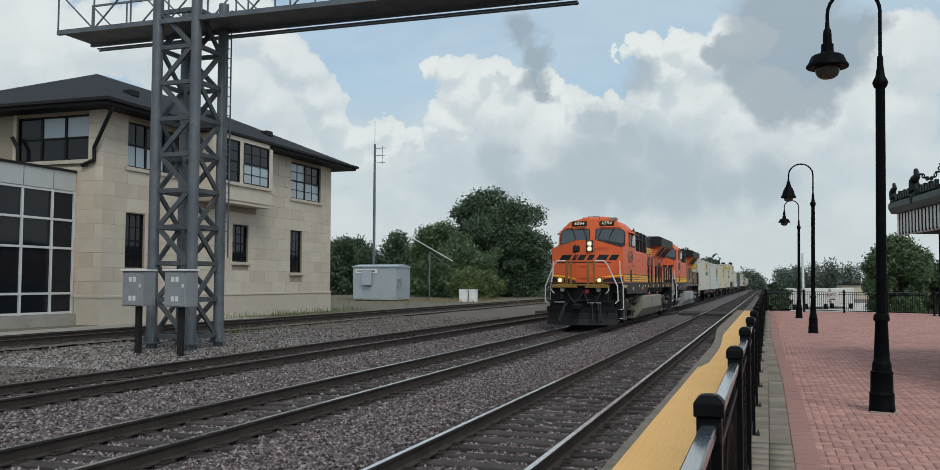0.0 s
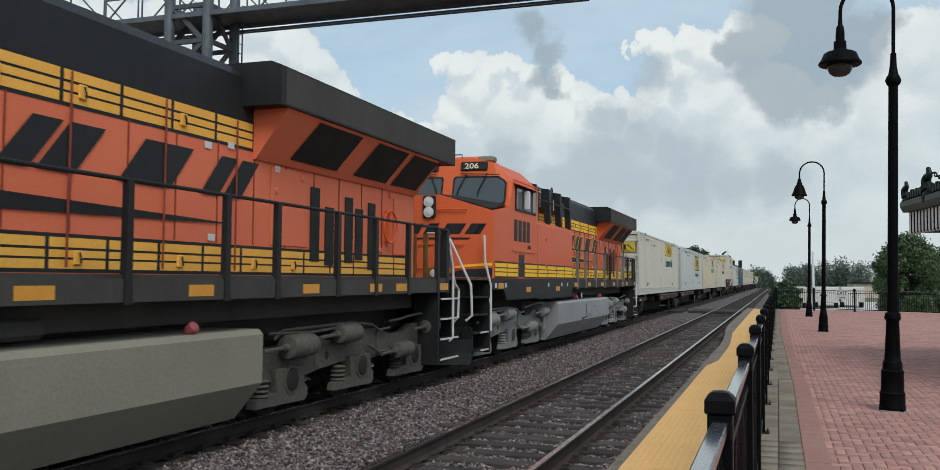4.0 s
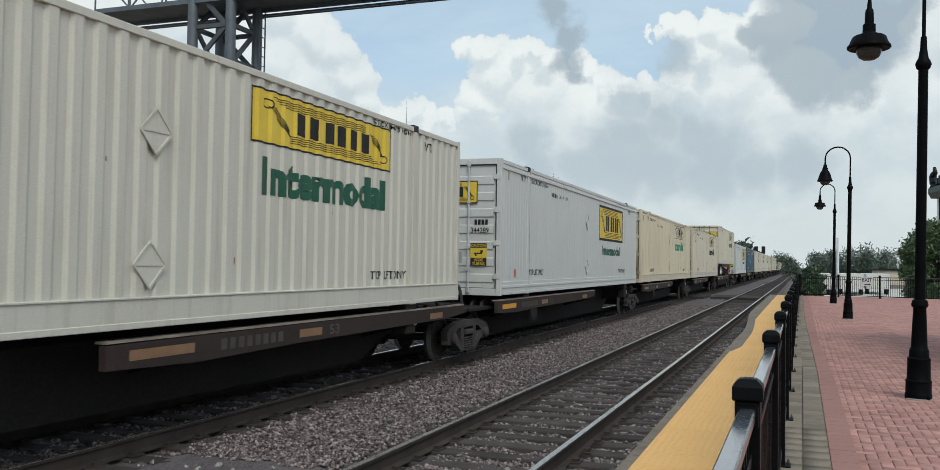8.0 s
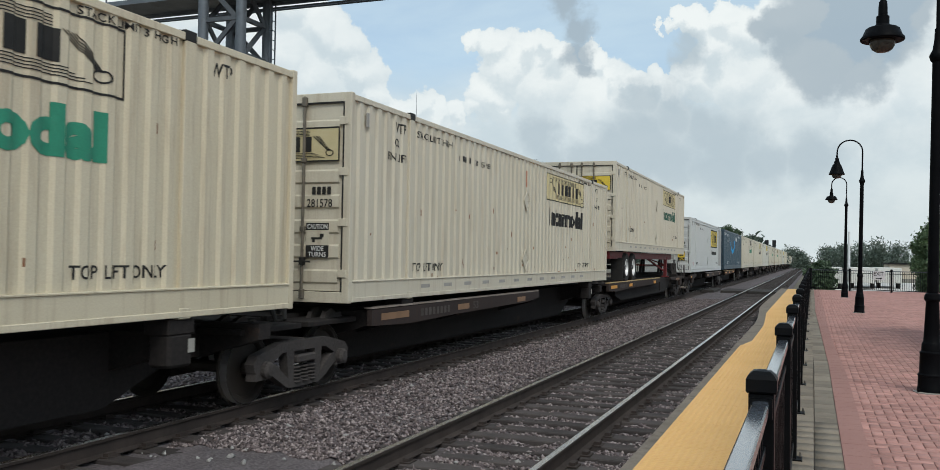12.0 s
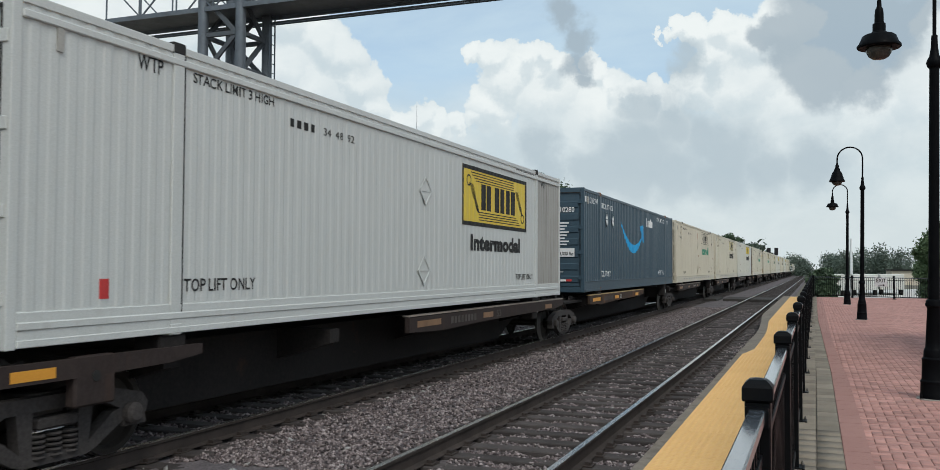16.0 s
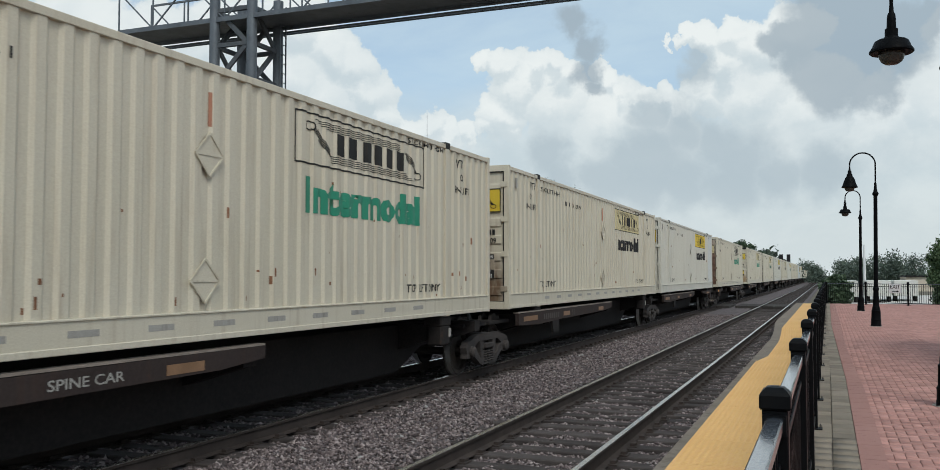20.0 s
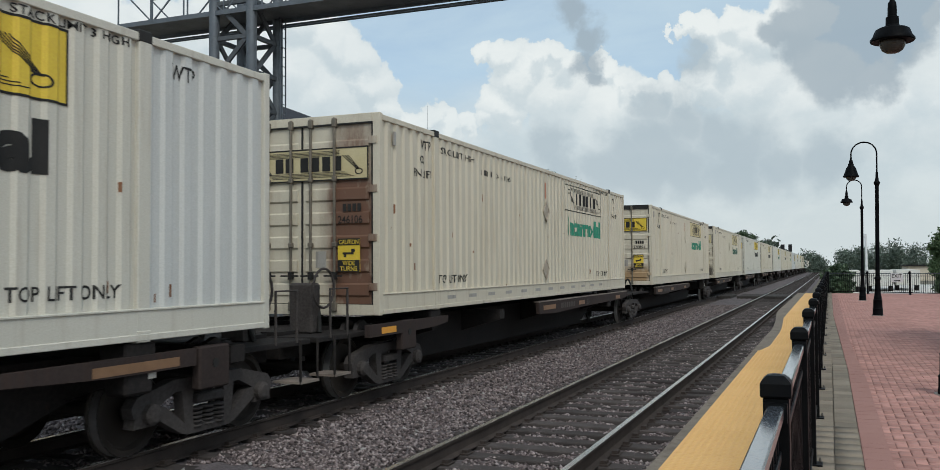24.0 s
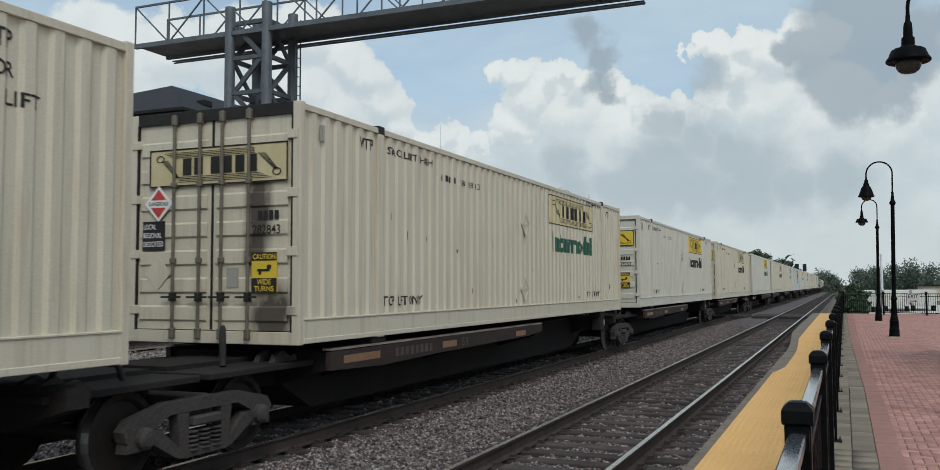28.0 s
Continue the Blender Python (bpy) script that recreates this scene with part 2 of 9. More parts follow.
def mat(name, tones, rough=0.7, metal=0.0, scale=3.0, grain=60.0, bump=0.15, spread=0.5, streak=0.0, dirt=None, dirt_at=0.55, random=0.0, coat=0.0, spec=None):
    """A surface of two tones mixed by broad noise, with fine grain, relief, an optional dirt or rust colour in patches or in upright streaks."""
    m = bpy.data.materials.new(name)
    m.use_nodes = True
    nt = m.node_tree
    n, l = nt.nodes, nt.links
    b = n["Principled BSDF"]
    co = n.new("ShaderNodeTexCoord").outputs["Object"]
    info = n.new("ShaderNodeObjectInfo").outputs["Random"]
    add = n.new("ShaderNodeVectorMath")
    add.operation = "MULTIPLY_ADD"
    l.new(info, add.inputs[0])
    add.inputs[1].default_value = (31, 17, 23)
    l.new(co, add.inputs[2])

    def tex(s, detail, r, squash=None):
        v = add.outputs[0]
        if squash:
            mp = n.new("ShaderNodeMapping")
            mp.inputs["Scale"].default_value = squash
            l.new(v, mp.inputs[0])
            v = mp.outputs[0]
        t = n.new("ShaderNodeTexNoise")
        t.inputs["Scale"].default_value, t.inputs["Detail"].default_value, t.inputs["Roughness"].default_value = s, detail, r
        l.new(v, t.inputs["Vector"])
        return t.outputs[0]

    def span(f, lo, hi, to0=0.0, to1=1.0):
        r = n.new("ShaderNodeMapRange")
        l.new(f, r.inputs[0])
        for i, v in enumerate((lo, hi, to0, to1)):
            r.inputs[i + 1].default_value = v
        return r.outputs[0]

    def mix(f, a, c, how="MIX"):
        x = n.new("ShaderNodeMix")
        x.data_type, x.blend_type = "RGBA", how
        for i, v in ((0, f), (6, a), (7, c)):
            if isinstance(v, (int, float)):
                x.inputs[i].default_value = v
            elif isinstance(v, (tuple, list)):
                x.inputs[i].default_value = (*v[:3], 1)
            else:
                l.new(v, x.inputs[i])
        return x.outputs[2]

    wide, small = tex(scale, 5, 0.6), tex(grain, 3, 0.6)
    col = mix(span(wide, 0.5 - spread / 2, 0.5 + spread / 2), tones[0], tones[1])
    if len(tones) > 2:
        col = mix(span(small, 0.35, 0.7), col, mix(0.5, col, tones[2]))
    else:
        col = mix(0.22, col, mix(span(small, 0.3, 0.7), (0.25, 0.25, 0.25), (0.75, 0.75, 0.75)), "OVERLAY")
    if random:
        col = mix(random, col, mix(info, (0.2, 0.2, 0.2), (0.8, 0.8, 0.8)), "OVERLAY")
    if streak:
        run = tex(2.2, 6, 0.65, (3.5, 3.5, 0.22))
        col = mix(span(run, 0.52, 0.78, 0, streak), col, dirt or (0.12, 0.09, 0.06))
    if dirt is not None:
        spot = tex(scale * 2.3, 8, 0.7)
        col = mix(span(spot, dirt_at, dirt_at + 0.14, 0, 0.85), col, dirt)
    l.new(col, b.inputs["Base Color"])
    l.new(span(small, 0.3, 0.7, max(rough - 0.1, 0.03), min(rough + 0.12, 1)), b.inputs["Roughness"])
    b.inputs["Metallic"].default_value = metal
    dull = max(tones[0]) < 0.06 and max(tones[1]) < 0.12
    b.inputs["Specular IOR Level"].default_value = spec if spec is not None else (0.16 if dull else 0.4)
    if coat:
        b.inputs["Coat Weight"].default_value = coat
        b.inputs["Coat Roughness"].default_value = 0.15
    if bump:
        bp = n.new("ShaderNodeBump")
        bp.inputs["Strength"].default_value, bp.inputs["Distance"].default_value = bump, 0.01
        l.new(small, bp.inputs["Height"])
        l.new(bp.outputs[0], b.inputs["Normal"])
    return m


def stained(name, clean, spots, tint):
    """A copy of a paint with smoky stains: spots of x, z, half width, half height on the near end."""
    m = clean.copy()
    m.name = name
    n, l = m.node_tree.nodes, m.node_tree.links
    b = n["Principled BSDF"]
    old = b.inputs["Base Color"].links[0].from_socket
    pos = n.new("ShaderNodeSeparateXYZ")
    co = n.new("ShaderNodeTexCoord").outputs["Object"]
    l.new(co, pos.inputs[0])

    def calc(op, a, c):
        q = n.new("ShaderNodeMath")
        q.operation = op
        for i, v in ((0, a), (1, c)):
            if isinstance(v, (int, float)):
                q.inputs[i].default_value = v
            else:
                l.new(v, q.inputs[i])
        return q.outputs[0]

    total = None
    for x, z, w, h in spots:
        dx = calc("MULTIPLY", calc("SUBTRACT", pos.outputs[0], x), 1 / w)
        dz = calc("MULTIPLY", calc("SUBTRACT", pos.outputs[2], z), 1 / h)
        far = calc("SQRT", calc("ADD", calc("MULTIPLY", dx, dx), calc("MULTIPLY", dz, dz)), 0.5)
        near = calc("MAXIMUM", calc("SUBTRACT", 1.0, far), 0.0)
        total = near if total is None else calc("MAXIMUM", total, near)
    mp = n.new("ShaderNodeMapping")
    mp.inputs["Scale"].default_value = (5, 5, 1.6)
    l.new(co, mp.inputs[0])
    t = n.new("ShaderNodeTexNoise")
    t.inputs["Scale"].default_value, t.inputs["Detail"].default_value, t.inputs["Roughness"].default_value = 1.6, 6, 0.65
    l.new(mp.outputs[0], t.inputs["Vector"])
    amount = calc("MINIMUM", calc("MULTIPLY", total, calc("MULTIPLY", t.outputs[0], 3.4)), 0.93)
    x = n.new("ShaderNodeMix")
    x.data_type = "RGBA"
    l.new(amount, x.inputs[0])
    l.new(old, x.inputs[6])
    x.inputs[7].default_value = (*tint, 1)
    l.new(x.outputs[2], b.inputs["Base Color"])
    return m


def glass(name, tint, rough=0.05, spec=0.7):
    m = bpy.data.materials.new(name)
    m.use_nodes = True
    b = m.node_tree.nodes["Principled BSDF"]
    b.inputs["Base Color"].default_value = (*tint, 1)
    b.inputs["Roughness"].default_value = rough
    b.inputs["IOR"].default_value = 1.5
    b.inputs["Specular IOR Level"].default_value = spec
    return m


def glow(name, tint, strength):
    m = bpy.data.materials.new(name)
    m.use_nodes = True
    b = m.node_tree.nodes["Principled BSDF"]
    b.inputs["Base Color"].default_value = (*tint, 1)
    b.inputs["Emission Color"].default_value = (*tint, 1)
    b.inputs["Emission Strength"].default_value = strength
    return m


def isle_mat(name, tones, rough=0.95):
    """A dull surface whose separate pieces each take their own tone."""
    m = bpy.data.materials.new(name)
    m.use_nodes = True
    n, l = m.node_tree.nodes, m.node_tree.links
    r = n.new("ShaderNodeValToRGB")
    l.new(n.new("ShaderNodeNewGeometry").outputs["Random Per Island"], r.inputs[0])
    while len(r.color_ramp.elements) < len(tones):
        r.color_ramp.elements.new(0.5)
    for i, (e, c) in enumerate(zip(r.color_ramp.elements, tones)):
        e.position, e.color = (i / (len(tones) - 1)) ** 0.8, (*c, 1)
    l.new(r.outputs[0], n["Principled BSDF"].inputs["Base Color"])
    n["Principled BSDF"].inputs["Roughness"].default_value = rough
    n["Principled BSDF"].inputs["Specular IOR Level"].default_value = 0.2
    return m


# ---- materials ----
BALLAST = mat("ballast", ((0.050, 0.044, 0.045), (0.118, 0.101, 0.104), (0.26, 0.23, 0.237)), 0.95, scale=1.3, grain=34, bump=1.0)
STONE_DARK = isle_mat("stone", ((0.048, 0.040, 0.040), (0.112, 0.090, 0.089), (0.180, 0.146, 0.144), (0.245, 0.203, 0.198), (0.40, 0.345, 0.335)))
DIRT = mat("dirt", ((0.058, 0.046, 0.037), (0.120, 0.100, 0.082), (0.22, 0.19, 0.16)), 0.95, scale=0.4, grain=24, bump=0.8)
RAIL_SIDE = mat("rail_rust", ((0.036, 0.029, 0.026), (0.066, 0.052, 0.046)), 0.85, 0.0, scale=3, grain=80)
RAIL_TOP = mat("rail_polished", ((0.72, 0.70, 0.68), (0.80, 0.78, 0.76)), 0.22, 1.0, scale=2, grain=120, bump=0.03)
TIE = mat("tie_wood", ((0.040, 0.034, 0.033), (0.092, 0.080, 0.075)), 0.95, scale=2, grain=40, bump=0.6, random=0.35)
CONCRETE = mat("concrete", ((0.27, 0.25, 0.22), (0.38, 0.36, 0.32)), 0.9, scale=1.1, grain=70, bump=0.3, dirt=(0.13, 0.12, 0.10), dirt_at=0.62)
COPING = mat("coping_worn", ((0.15, 0.125, 0.098), (0.24, 0.205, 0.165)), 0.95, scale=1.8, grain=30, bump=0.6, dirt=(0.10, 0.08, 0.065), dirt_at=0.52)
PAVER = mat("paver", ((0.18, 0.15, 0.115), (0.27, 0.23, 0.18)), 0.9, scale=1.4, grain=60, bump=0.3, random=0.3)
YELLOW_TILE = mat("tactile_yellow", ((0.70, 0.400, 0.135), (0.80, 0.485, 0.19)), 0.75, scale=1.1, grain=40, bump=0.2, dirt=(0.33, 0.19, 0.07), dirt_at=0.66)
BRICK = mat("brick_red", ((0.375, 0.190, 0.160), (0.455, 0.250, 0.212)), 0.9, scale=0.8, grain=70, bump=0.3, random=0.3)
MORTAR = mat("joint_sand", ((0.18, 0.098, 0.084), (0.24, 0.138, 0.118)), 0.95, scale=2, grain=60)
BLACK_PAINT = mat("black_paint", ((0.003, 0.0034, 0.004), (0.006, 0.0066, 0.0076)), 0.38, 0.0, scale=5, grain=90, bump=0.05, spec=0.09)

# ---- ground, tracks ----
PLATFORM = 0.20
TRACKS = (-3.0215, -7.2105, -12.0615, -23.18)  # track centres; the rail heads lie at height 0
GAUGE = 1.505
BED = -0.19


def sheet(name, xs, ys, height, material, smooth=True):
    """A grid of ground with the height given by a function of numpy arrays."""
    xs, ys = np.asarray(xs, float), np.asarray(ys, float)
    gx, gy = np.meshgrid(xs, ys)
    co = np.stack([gx, gy, height(gx, gy)], -1).reshape(-1, 3)
    n, m = len(xs), len(ys)
    i = (np.arange(m - 1)[:, None] * n + np.arange(n - 1)[None]).ravel()
    me = bpy.data.meshes.new(name)
    me.vertices.add(len(co))
    me.vertices.foreach_set("co", co.ravel())
    quads = np.stack([i, i + 1, i + n + 1, i + n], -1)
    me.loops.add(quads.size)
    me.loops.foreach_set("vertex_index", quads.ravel())
    me.polygons.add(len(quads))
    me.polygons.foreach_set("loop_start", np.arange(0, quads.size, 4))
    me.update(calc_edges=True)
    me.materials.append(material)
    if smooth:
        me.shade_smooth()
    return new(name, me)


def scatter(name, centres, sizes, material, parent=None, flat=0.75, seed=1):
    """Many small angular stones in one mesh."""
    rng = np.random.default_rng(seed)
    base = np.array([(1, 0, 0), (-1, 0, 0), (0, 1, 0), (0, -1, 0), (0, 0, 1), (0, 0, -1)], float)
    tri = np.array([(0, 2, 4), (2, 1, 4), (1, 3, 4), (3, 0, 4), (2, 0, 5), (1, 2, 5), (3, 1, 5), (0, 3, 5)])
    k = len(centres)
    v = base[None] * rng.uniform(0.55, 1.25, (k, 6, 1)) + rng.normal(0, 0.22, (k, 6, 3))
    a = rng.uniform(0, 2 * np.pi, k)
    c, s = np.cos(a), np.sin(a)
    x, y = v[..., 0] * c[:, None] - v[..., 1] * s[:, None], v[..., 0] * s[:, None] + v[..., 1] * c[:, None]
    v = np.stack([x, y, v[..., 2] * flat], -1) * np.asarray(sizes)[:, None, None] + np.asarray(centres)[:, None]
    f = (tri[None] + 6 * np.arange(k)[:, None, None]).reshape(-1, 3)
    me = bpy.data.meshes.new(name)
    me.vertices.add(k * 6)
    me.vertices.foreach_set("co", v.ravel())
    me.loops.add(f.size)
    me.loops.foreach_set("vertex_index", f.ravel())
    me.polygons.add(len(f))
    me.polygons.foreach_set("loop_start", np.arange(0, f.size, 3))
    me.update(calc_edges=True)
    me.materials.append(material)
    ob = new(name, me)
    ob.parent = parent
    return ob


def ground_height(x, y):
    z = -0.30 + 0.03 * np.sin(x * 0.7 + 1) * np.sin(y * 0.31)
    z = np.where(x < -24.5, z + np.clip((-24.5 - x) / 1.5, 0, 1) * 0.28, z)
    z = np.where(x > 0, -0.6, z)
    return np.where(np.abs(y) > 300, -0.3, z)


GROUND = mat("ground_dirt_grass", ((0.13, 0.112, 0.088), (0.10, 0.10, 0.06), (0.22, 0.195, 0.16)), 0.95, scale=0.25, grain=14, bump=0.8)
ground = sheet("ground", [-4000, -900, -300, -120, -80, -60, -48, -40, -34, -30, -28, -26.5, -25, -24, -22, -20, -18, -16, -14, -12, -8, -4, -1, 2, 10, 25, 60, 200, 900, 4000],
               [-4000, -600, -120, -40, -10, 0, 5, 10, 15, 20, 25, 30, 35, 40, 46, 52, 60, 70, 80, 90, 105, 130, 180, 260, 400, 900, 4500], ground_height, GROUND)
tagged(ground, "trackside ground of dirt, gravel and weeds", "ground", kind="structure")


def bed_height(x, y):
    h = np.full(x.shape, BED)
    h += 0.022 * np.sin(x * 9.1 + y * 3.3) * np.sin(y * 7.7 - x * 2.1) + 0.018 * np.sin(x * 21 + 2 * np.sin(y * 4)) * np.sin(y * 17)
    for c in TRACKS:
        near = np.abs(np.abs(x - c) - GAUGE / 2) < 0.22
        h = np.where(near, np.minimum(h, BED - 0.005), h)
    for c in TRACKS:
        h = np.where(np.abs(x - c) < 1.25, h - 0.022, h)
    mid = (np.abs(x + 5.1) < 0.9) | (np.abs(x + 9.65) < 1.1)
    h = np.where(mid, h + 0.03, h)
    h = np.where(x < -13.6, h - (-13.6 - x) * 0.10, h)
    return h


bed = sheet("ballast", np.arange(-14.7, -1.35, 0.09), np.concatenate([np.arange(-6, 7, 0.5), np.arange(7, 32, 0.09), np.arange(32, 70, 0.4), np.arange(70, 900, 12)]), bed_height, BALLAST)
tagged(bed, "grey and reddish crushed-stone ballast between the tracks", "ballast", kind="structure")
bed_far = sheet("ballast", np.arange(-25.0, -21.2, 0.2), np.concatenate([np.arange(-6, 70, 0.3), np.arange(70, 900, 12)]),
                lambda x, y: BED - 0.02 + 0.02 * np.sin(x * 9 + y * 3) * np.sin(y * 8 - x), DIRT)
tagged(bed_far, "dirty gravel bed of the track by the tower", "ballast", kind="structure")

bed_mid = sheet("gravel_bed", np.arange(-21.2, -14.6, 0.4), np.concatenate([np.arange(-6, 60, 0.5), np.arange(60, 300, 12)]),
                lambda x, y: -0.25 + 0.03 * np.sin(x * 3 + y * 1.3) * np.sin(y * 1.8 - x) - 0.06 * (np.abs(x + 17.9) > 3.0), DIRT)
tagged(bed_mid, "grey gravel strip between the tracks and the siding", "gravel", kind="structure")

# single stones over the bed where the camera is nearest
rng = np.random.default_rng(4)


def stones(n, x0, x1, y0, y1, small, big, seed):
    # more of them near the viewer's end
    y = y0 + (y1 - y0) * rng.random(n) ** 1.5
    x = rng.uniform(x0, x1, n)
    keep = np.ones(n, bool)
    for c in TRACKS[:3]:
        keep &= np.abs(np.abs(x - c) - GAUGE / 2) > 0.13
    x, y = x[keep], y[keep]
    on_tie = np.zeros(len(x), bool)
    for c in TRACKS[:3]:
        on_tie |= (np.abs(x - c) < 1.32) & (np.abs((y + 0.26) % 0.52 - 0.26) < 0.125)
    keep = ~on_tie | (rng.random(len(x)) < 0.60)
    x, y = x[keep], y[keep]
    s = rng.uniform(small, big, len(x))
    z = bed_height(x, y) + s * 0.25
    return np.stack([x, y, z], -1), s


tagged(scatter("ballast_stones", *stones(120000, -6.6, -1.5, 7.5, 46, 0.012, 0.031, 1), STONE_DARK, seed=2), "angular crushed stones of grey and dull red", "stones", kind="stuff")
tagged(scatter("ballast_stones", *stones(85000, -14.6, -6.4, 6.5, 46, 0.015, 0.038, 3), STONE_DARK, seed=5), "angular crushed stones of grey and dull red", "stones", kind="stuff")
PALE = mat("stone_pale", ((0.17, 0.16, 0.15), (0.34, 0.33, 0.315), (0.50, 0.49, 0.47)), 0.95, scale=6, grain=60, bump=0.4, spread=0.3)
c1, s1 = stones(3000, -20.2, -14.4, 17, 34, 0.02, 0.055, 8)
c1[:, 2] = -0.25 + 0.30 * s1
c2, s2 = stones(16000, -21.2, -14.0, 13, 50, 0.015, 0.045, 10)
c2[:, 2] = -0.25 + 0.30 * s2
tagged(scatter("gravel", c2, s2, STONE_DARK, seed=11), "brown and grey broken gravel beside the siding", "gravel", kind="stuff")
tagged(scatter("gravel", c1, s1, PALE, seed=7), "pale broken gravel round the signal tower", "gravel", kind="stuff")
c1, s1 = stones(900, -14, -1.7, 7, 35, 0.02, 0.05, 9)
tagged(scatter("pale_stones", c1, s1, PALE, seed=9), "scattered pale stones in the ballast", "stones", kind="stuff")


def rail_body(y0, y1):
    p = [(-0.07, -0.175), (0.07, -0.175), (0.07, -0.165), (0.012, -0.145), (0.010, -0.045), (0.034, -0.032), (0.036, -0.006), (-0.036, -0.006), (-0.034, -0.032), (-0.010, -0.045), (-0.012, -0.145), (-0.07, -0.165)]
    return ring_skin(bmesh.new(), [[(x, y, z) for x, z in p] for y in (y0, y1)])


def track(name, centre, label, shine):
    t = thing(name, label, "railway track", kind="structure", m=pose(centre, 0, 0))
    for side in (-1, 1):
        r = part("rail", rail_body(-30, 900), RAIL_SIDE, t)
        r.location.x = side * GAUGE / 2
        h = part("rail_head", boxes([(-0.030, 0.030, -30, 900, -0.010, 0.0)]), shine, r, "worn bright running surface")
    first = None
    for i in range(-1, 100):
        if first is None:
            first = part("tie", box(bmesh.new(), -1.3, 1.3, -0.115, 0.115, -0.36, -0.172, 0.012), TIE, t)
            o = first
        else:
            o = repeat(first, 0, 0, 0)
        o.matrix_basis = pose(random.uniform(-0.04, 0.04), i * 0.52 + random.uniform(-0.03, 0.03), random.uniform(-0.012, 0.006), 0, 0, random.uniform(-0.7, 0.7))
    far = part("far_ties", boxes([(-1.3, 1.3, i * 0.52 - 0.115, i * 0.52 + 0.115, -0.3, -0.172) for i in list(range(-50, -1)) + list(range(100, 520))]), TIE, t)
    far["kind"] = "stuff"
    # tie plates and rail anchors
    rows = []
    for i in range(-50, 90):
        for s in (-1, 1):
            x, y = s * GAUGE / 2, i * 0.52
            rows.append((x - 0.16, x + 0.16, y - 0.09, y + 0.09, -0.173, -0.160))
            for q in (-0.105, 0.105):
                rows.append((x + q - 0.03, x + q + 0.03, y - 0.05, y + 0.06, -0.165, -0.128))
    p = part("rail_fasteners", boxes(rows), RAIL_SIDE, t, "rusty spikes and tie plates")
    p["kind"] = "stuff"
    return t


RAIL_DULL = mat("rail_dull", ((0.13, 0.11, 0.10), (0.22, 0.19, 0.17)), 0.5, 0.7, scale=2, grain=90)
track("track_1", TRACKS[0], "empty main track of shiny steel rails on dark wooden ties", RAIL_TOP)
track("track_2", TRACKS[1], "main track under the freight train", RAIL_TOP)
track("track_3", TRACKS[2], "third track with dark rusty rails in ballast", RAIL_DULL)
track("track_4", TRACKS[3], "rusty siding track beside the tower building", RAIL_DULL)

# the level crossing of dark panels
CROSSING = mat("crossing_rubber", ((0.035, 0.032, 0.030), (0.06, 0.055, 0.05)), 0.9, scale=2, grain=40)
cr = thing("crossing", "dark panelled crossing laid between the rails", "crossing", kind="structure")
for c in TRACKS[:3]:
    for x0, x1 in ((c - 2.2, c - 0.85), (c - 0.66, c - 0.01), (c + 0.01, c + 0.66), (c + 0.85, c + 1.6)):
        for k in range(3):
            part("crossing_panel", box(bmesh.new(), x0, x1, 55.5 + k * 1.5, 56.97 + k * 1.5, -0.17, -0.012, 0.01), CROSSING, cr)

# ---- platform ----
plat = thing("platform", "brick station platform with a yellow tactile edge", "platform", kind="structure")


def edge_x(y):
    """The outer side of the platform's coping."""
    return -1.42 if y < 24 else -1.42 - 0.36 * min(1, (y - 24) / 9) ** 1.3


def tactile_x(y):
    if y < 17.65:
        return -1.31
    if y < 23:
        return -1.17
    return -1.17 - 0.20 * min(1, (y - 23) / 6) ** 1.2


def joint_a(y):
    return 0.225 if y < 15 else 0.225 - 0.15 * min(1, (y - 15) / 16)


def joint_b(y):
    return 0.44 if y < 14 else 0.44 - 0.10 * math.sin(min(1, (y - 14) / 14) * math.pi / 2 * 1.3)


YS = [-20, -8, -4, 0] + [2 * i for i in range(1, 12)] + [23, 24, 25, 26, 27, 28, 29, 30, 32, 34, 40, 48, 56]


def ribbon(left, right, z0, z1, ys=YS):
    bm = bmesh.new()
    rings = []
    for y in ys:
        a, b = left(y), right(y)
        rings.append([(a, y, z0), (b, y, z0), (b, y, z1), (a, y, z1)])
    return ring_skin(bm, rings)


part("platform_base", ribbon(edge_x, lambda y: 16.0, -0.7, PLATFORM - 0.062), CONCRETE, plat)
part("coping", ribbon(edge_x, lambda y: -0.24, PLATFORM - 0.062, PLATFORM - 0.006), COPING, plat, "worn concrete edge of the platform")
# grey pavers under and beside the railing
row = [part("paver", box(bmesh.new(), 0.004, 0.222, 0.004, 0.296, -0.058, 0.0, 0.006), PAVER, plat)]
far_pavers = []
for i in range(220):
    y = -9.5 + i * 0.3
    for k, x in enumerate((-0.238, -0.014)):
        if not 9.5 < y < 28.0:
            far_pavers.append((x + (0 if k == 0 else min(0, joint_a(y) - 0.225)), y, PLATFORM + random.uniform(-0.004, 0.002)))
            continue
        o = row.pop() if row else repeat(bpy.data.objects["paver"], 0, 0, 0)
        o.matrix_basis = pose(x + (0 if k == 0 else min(0, joint_a(y) - 0.225)), y, PLATFORM + random.uniform(-0.004, 0.002))
border = bmesh.new()
for i in range(610):
    y = -9.0 + i * 0.105
    box(border, joint_a(y) - 0.012, joint_b(y) - 0.008, y + 0.001, y + 0.103, PLATFORM - 0.05, PLATFORM + random.uniform(0.002, 0.004))
part("border_bricks", border, BRICK, plat, "border band of small red pavers")["kind"] = "stuff"
part("joint_bed", ribbon(lambda y: 0.17, lambda y: 15.9, PLATFORM - 0.062, PLATFORM - 0.012), MORTAR, plat)

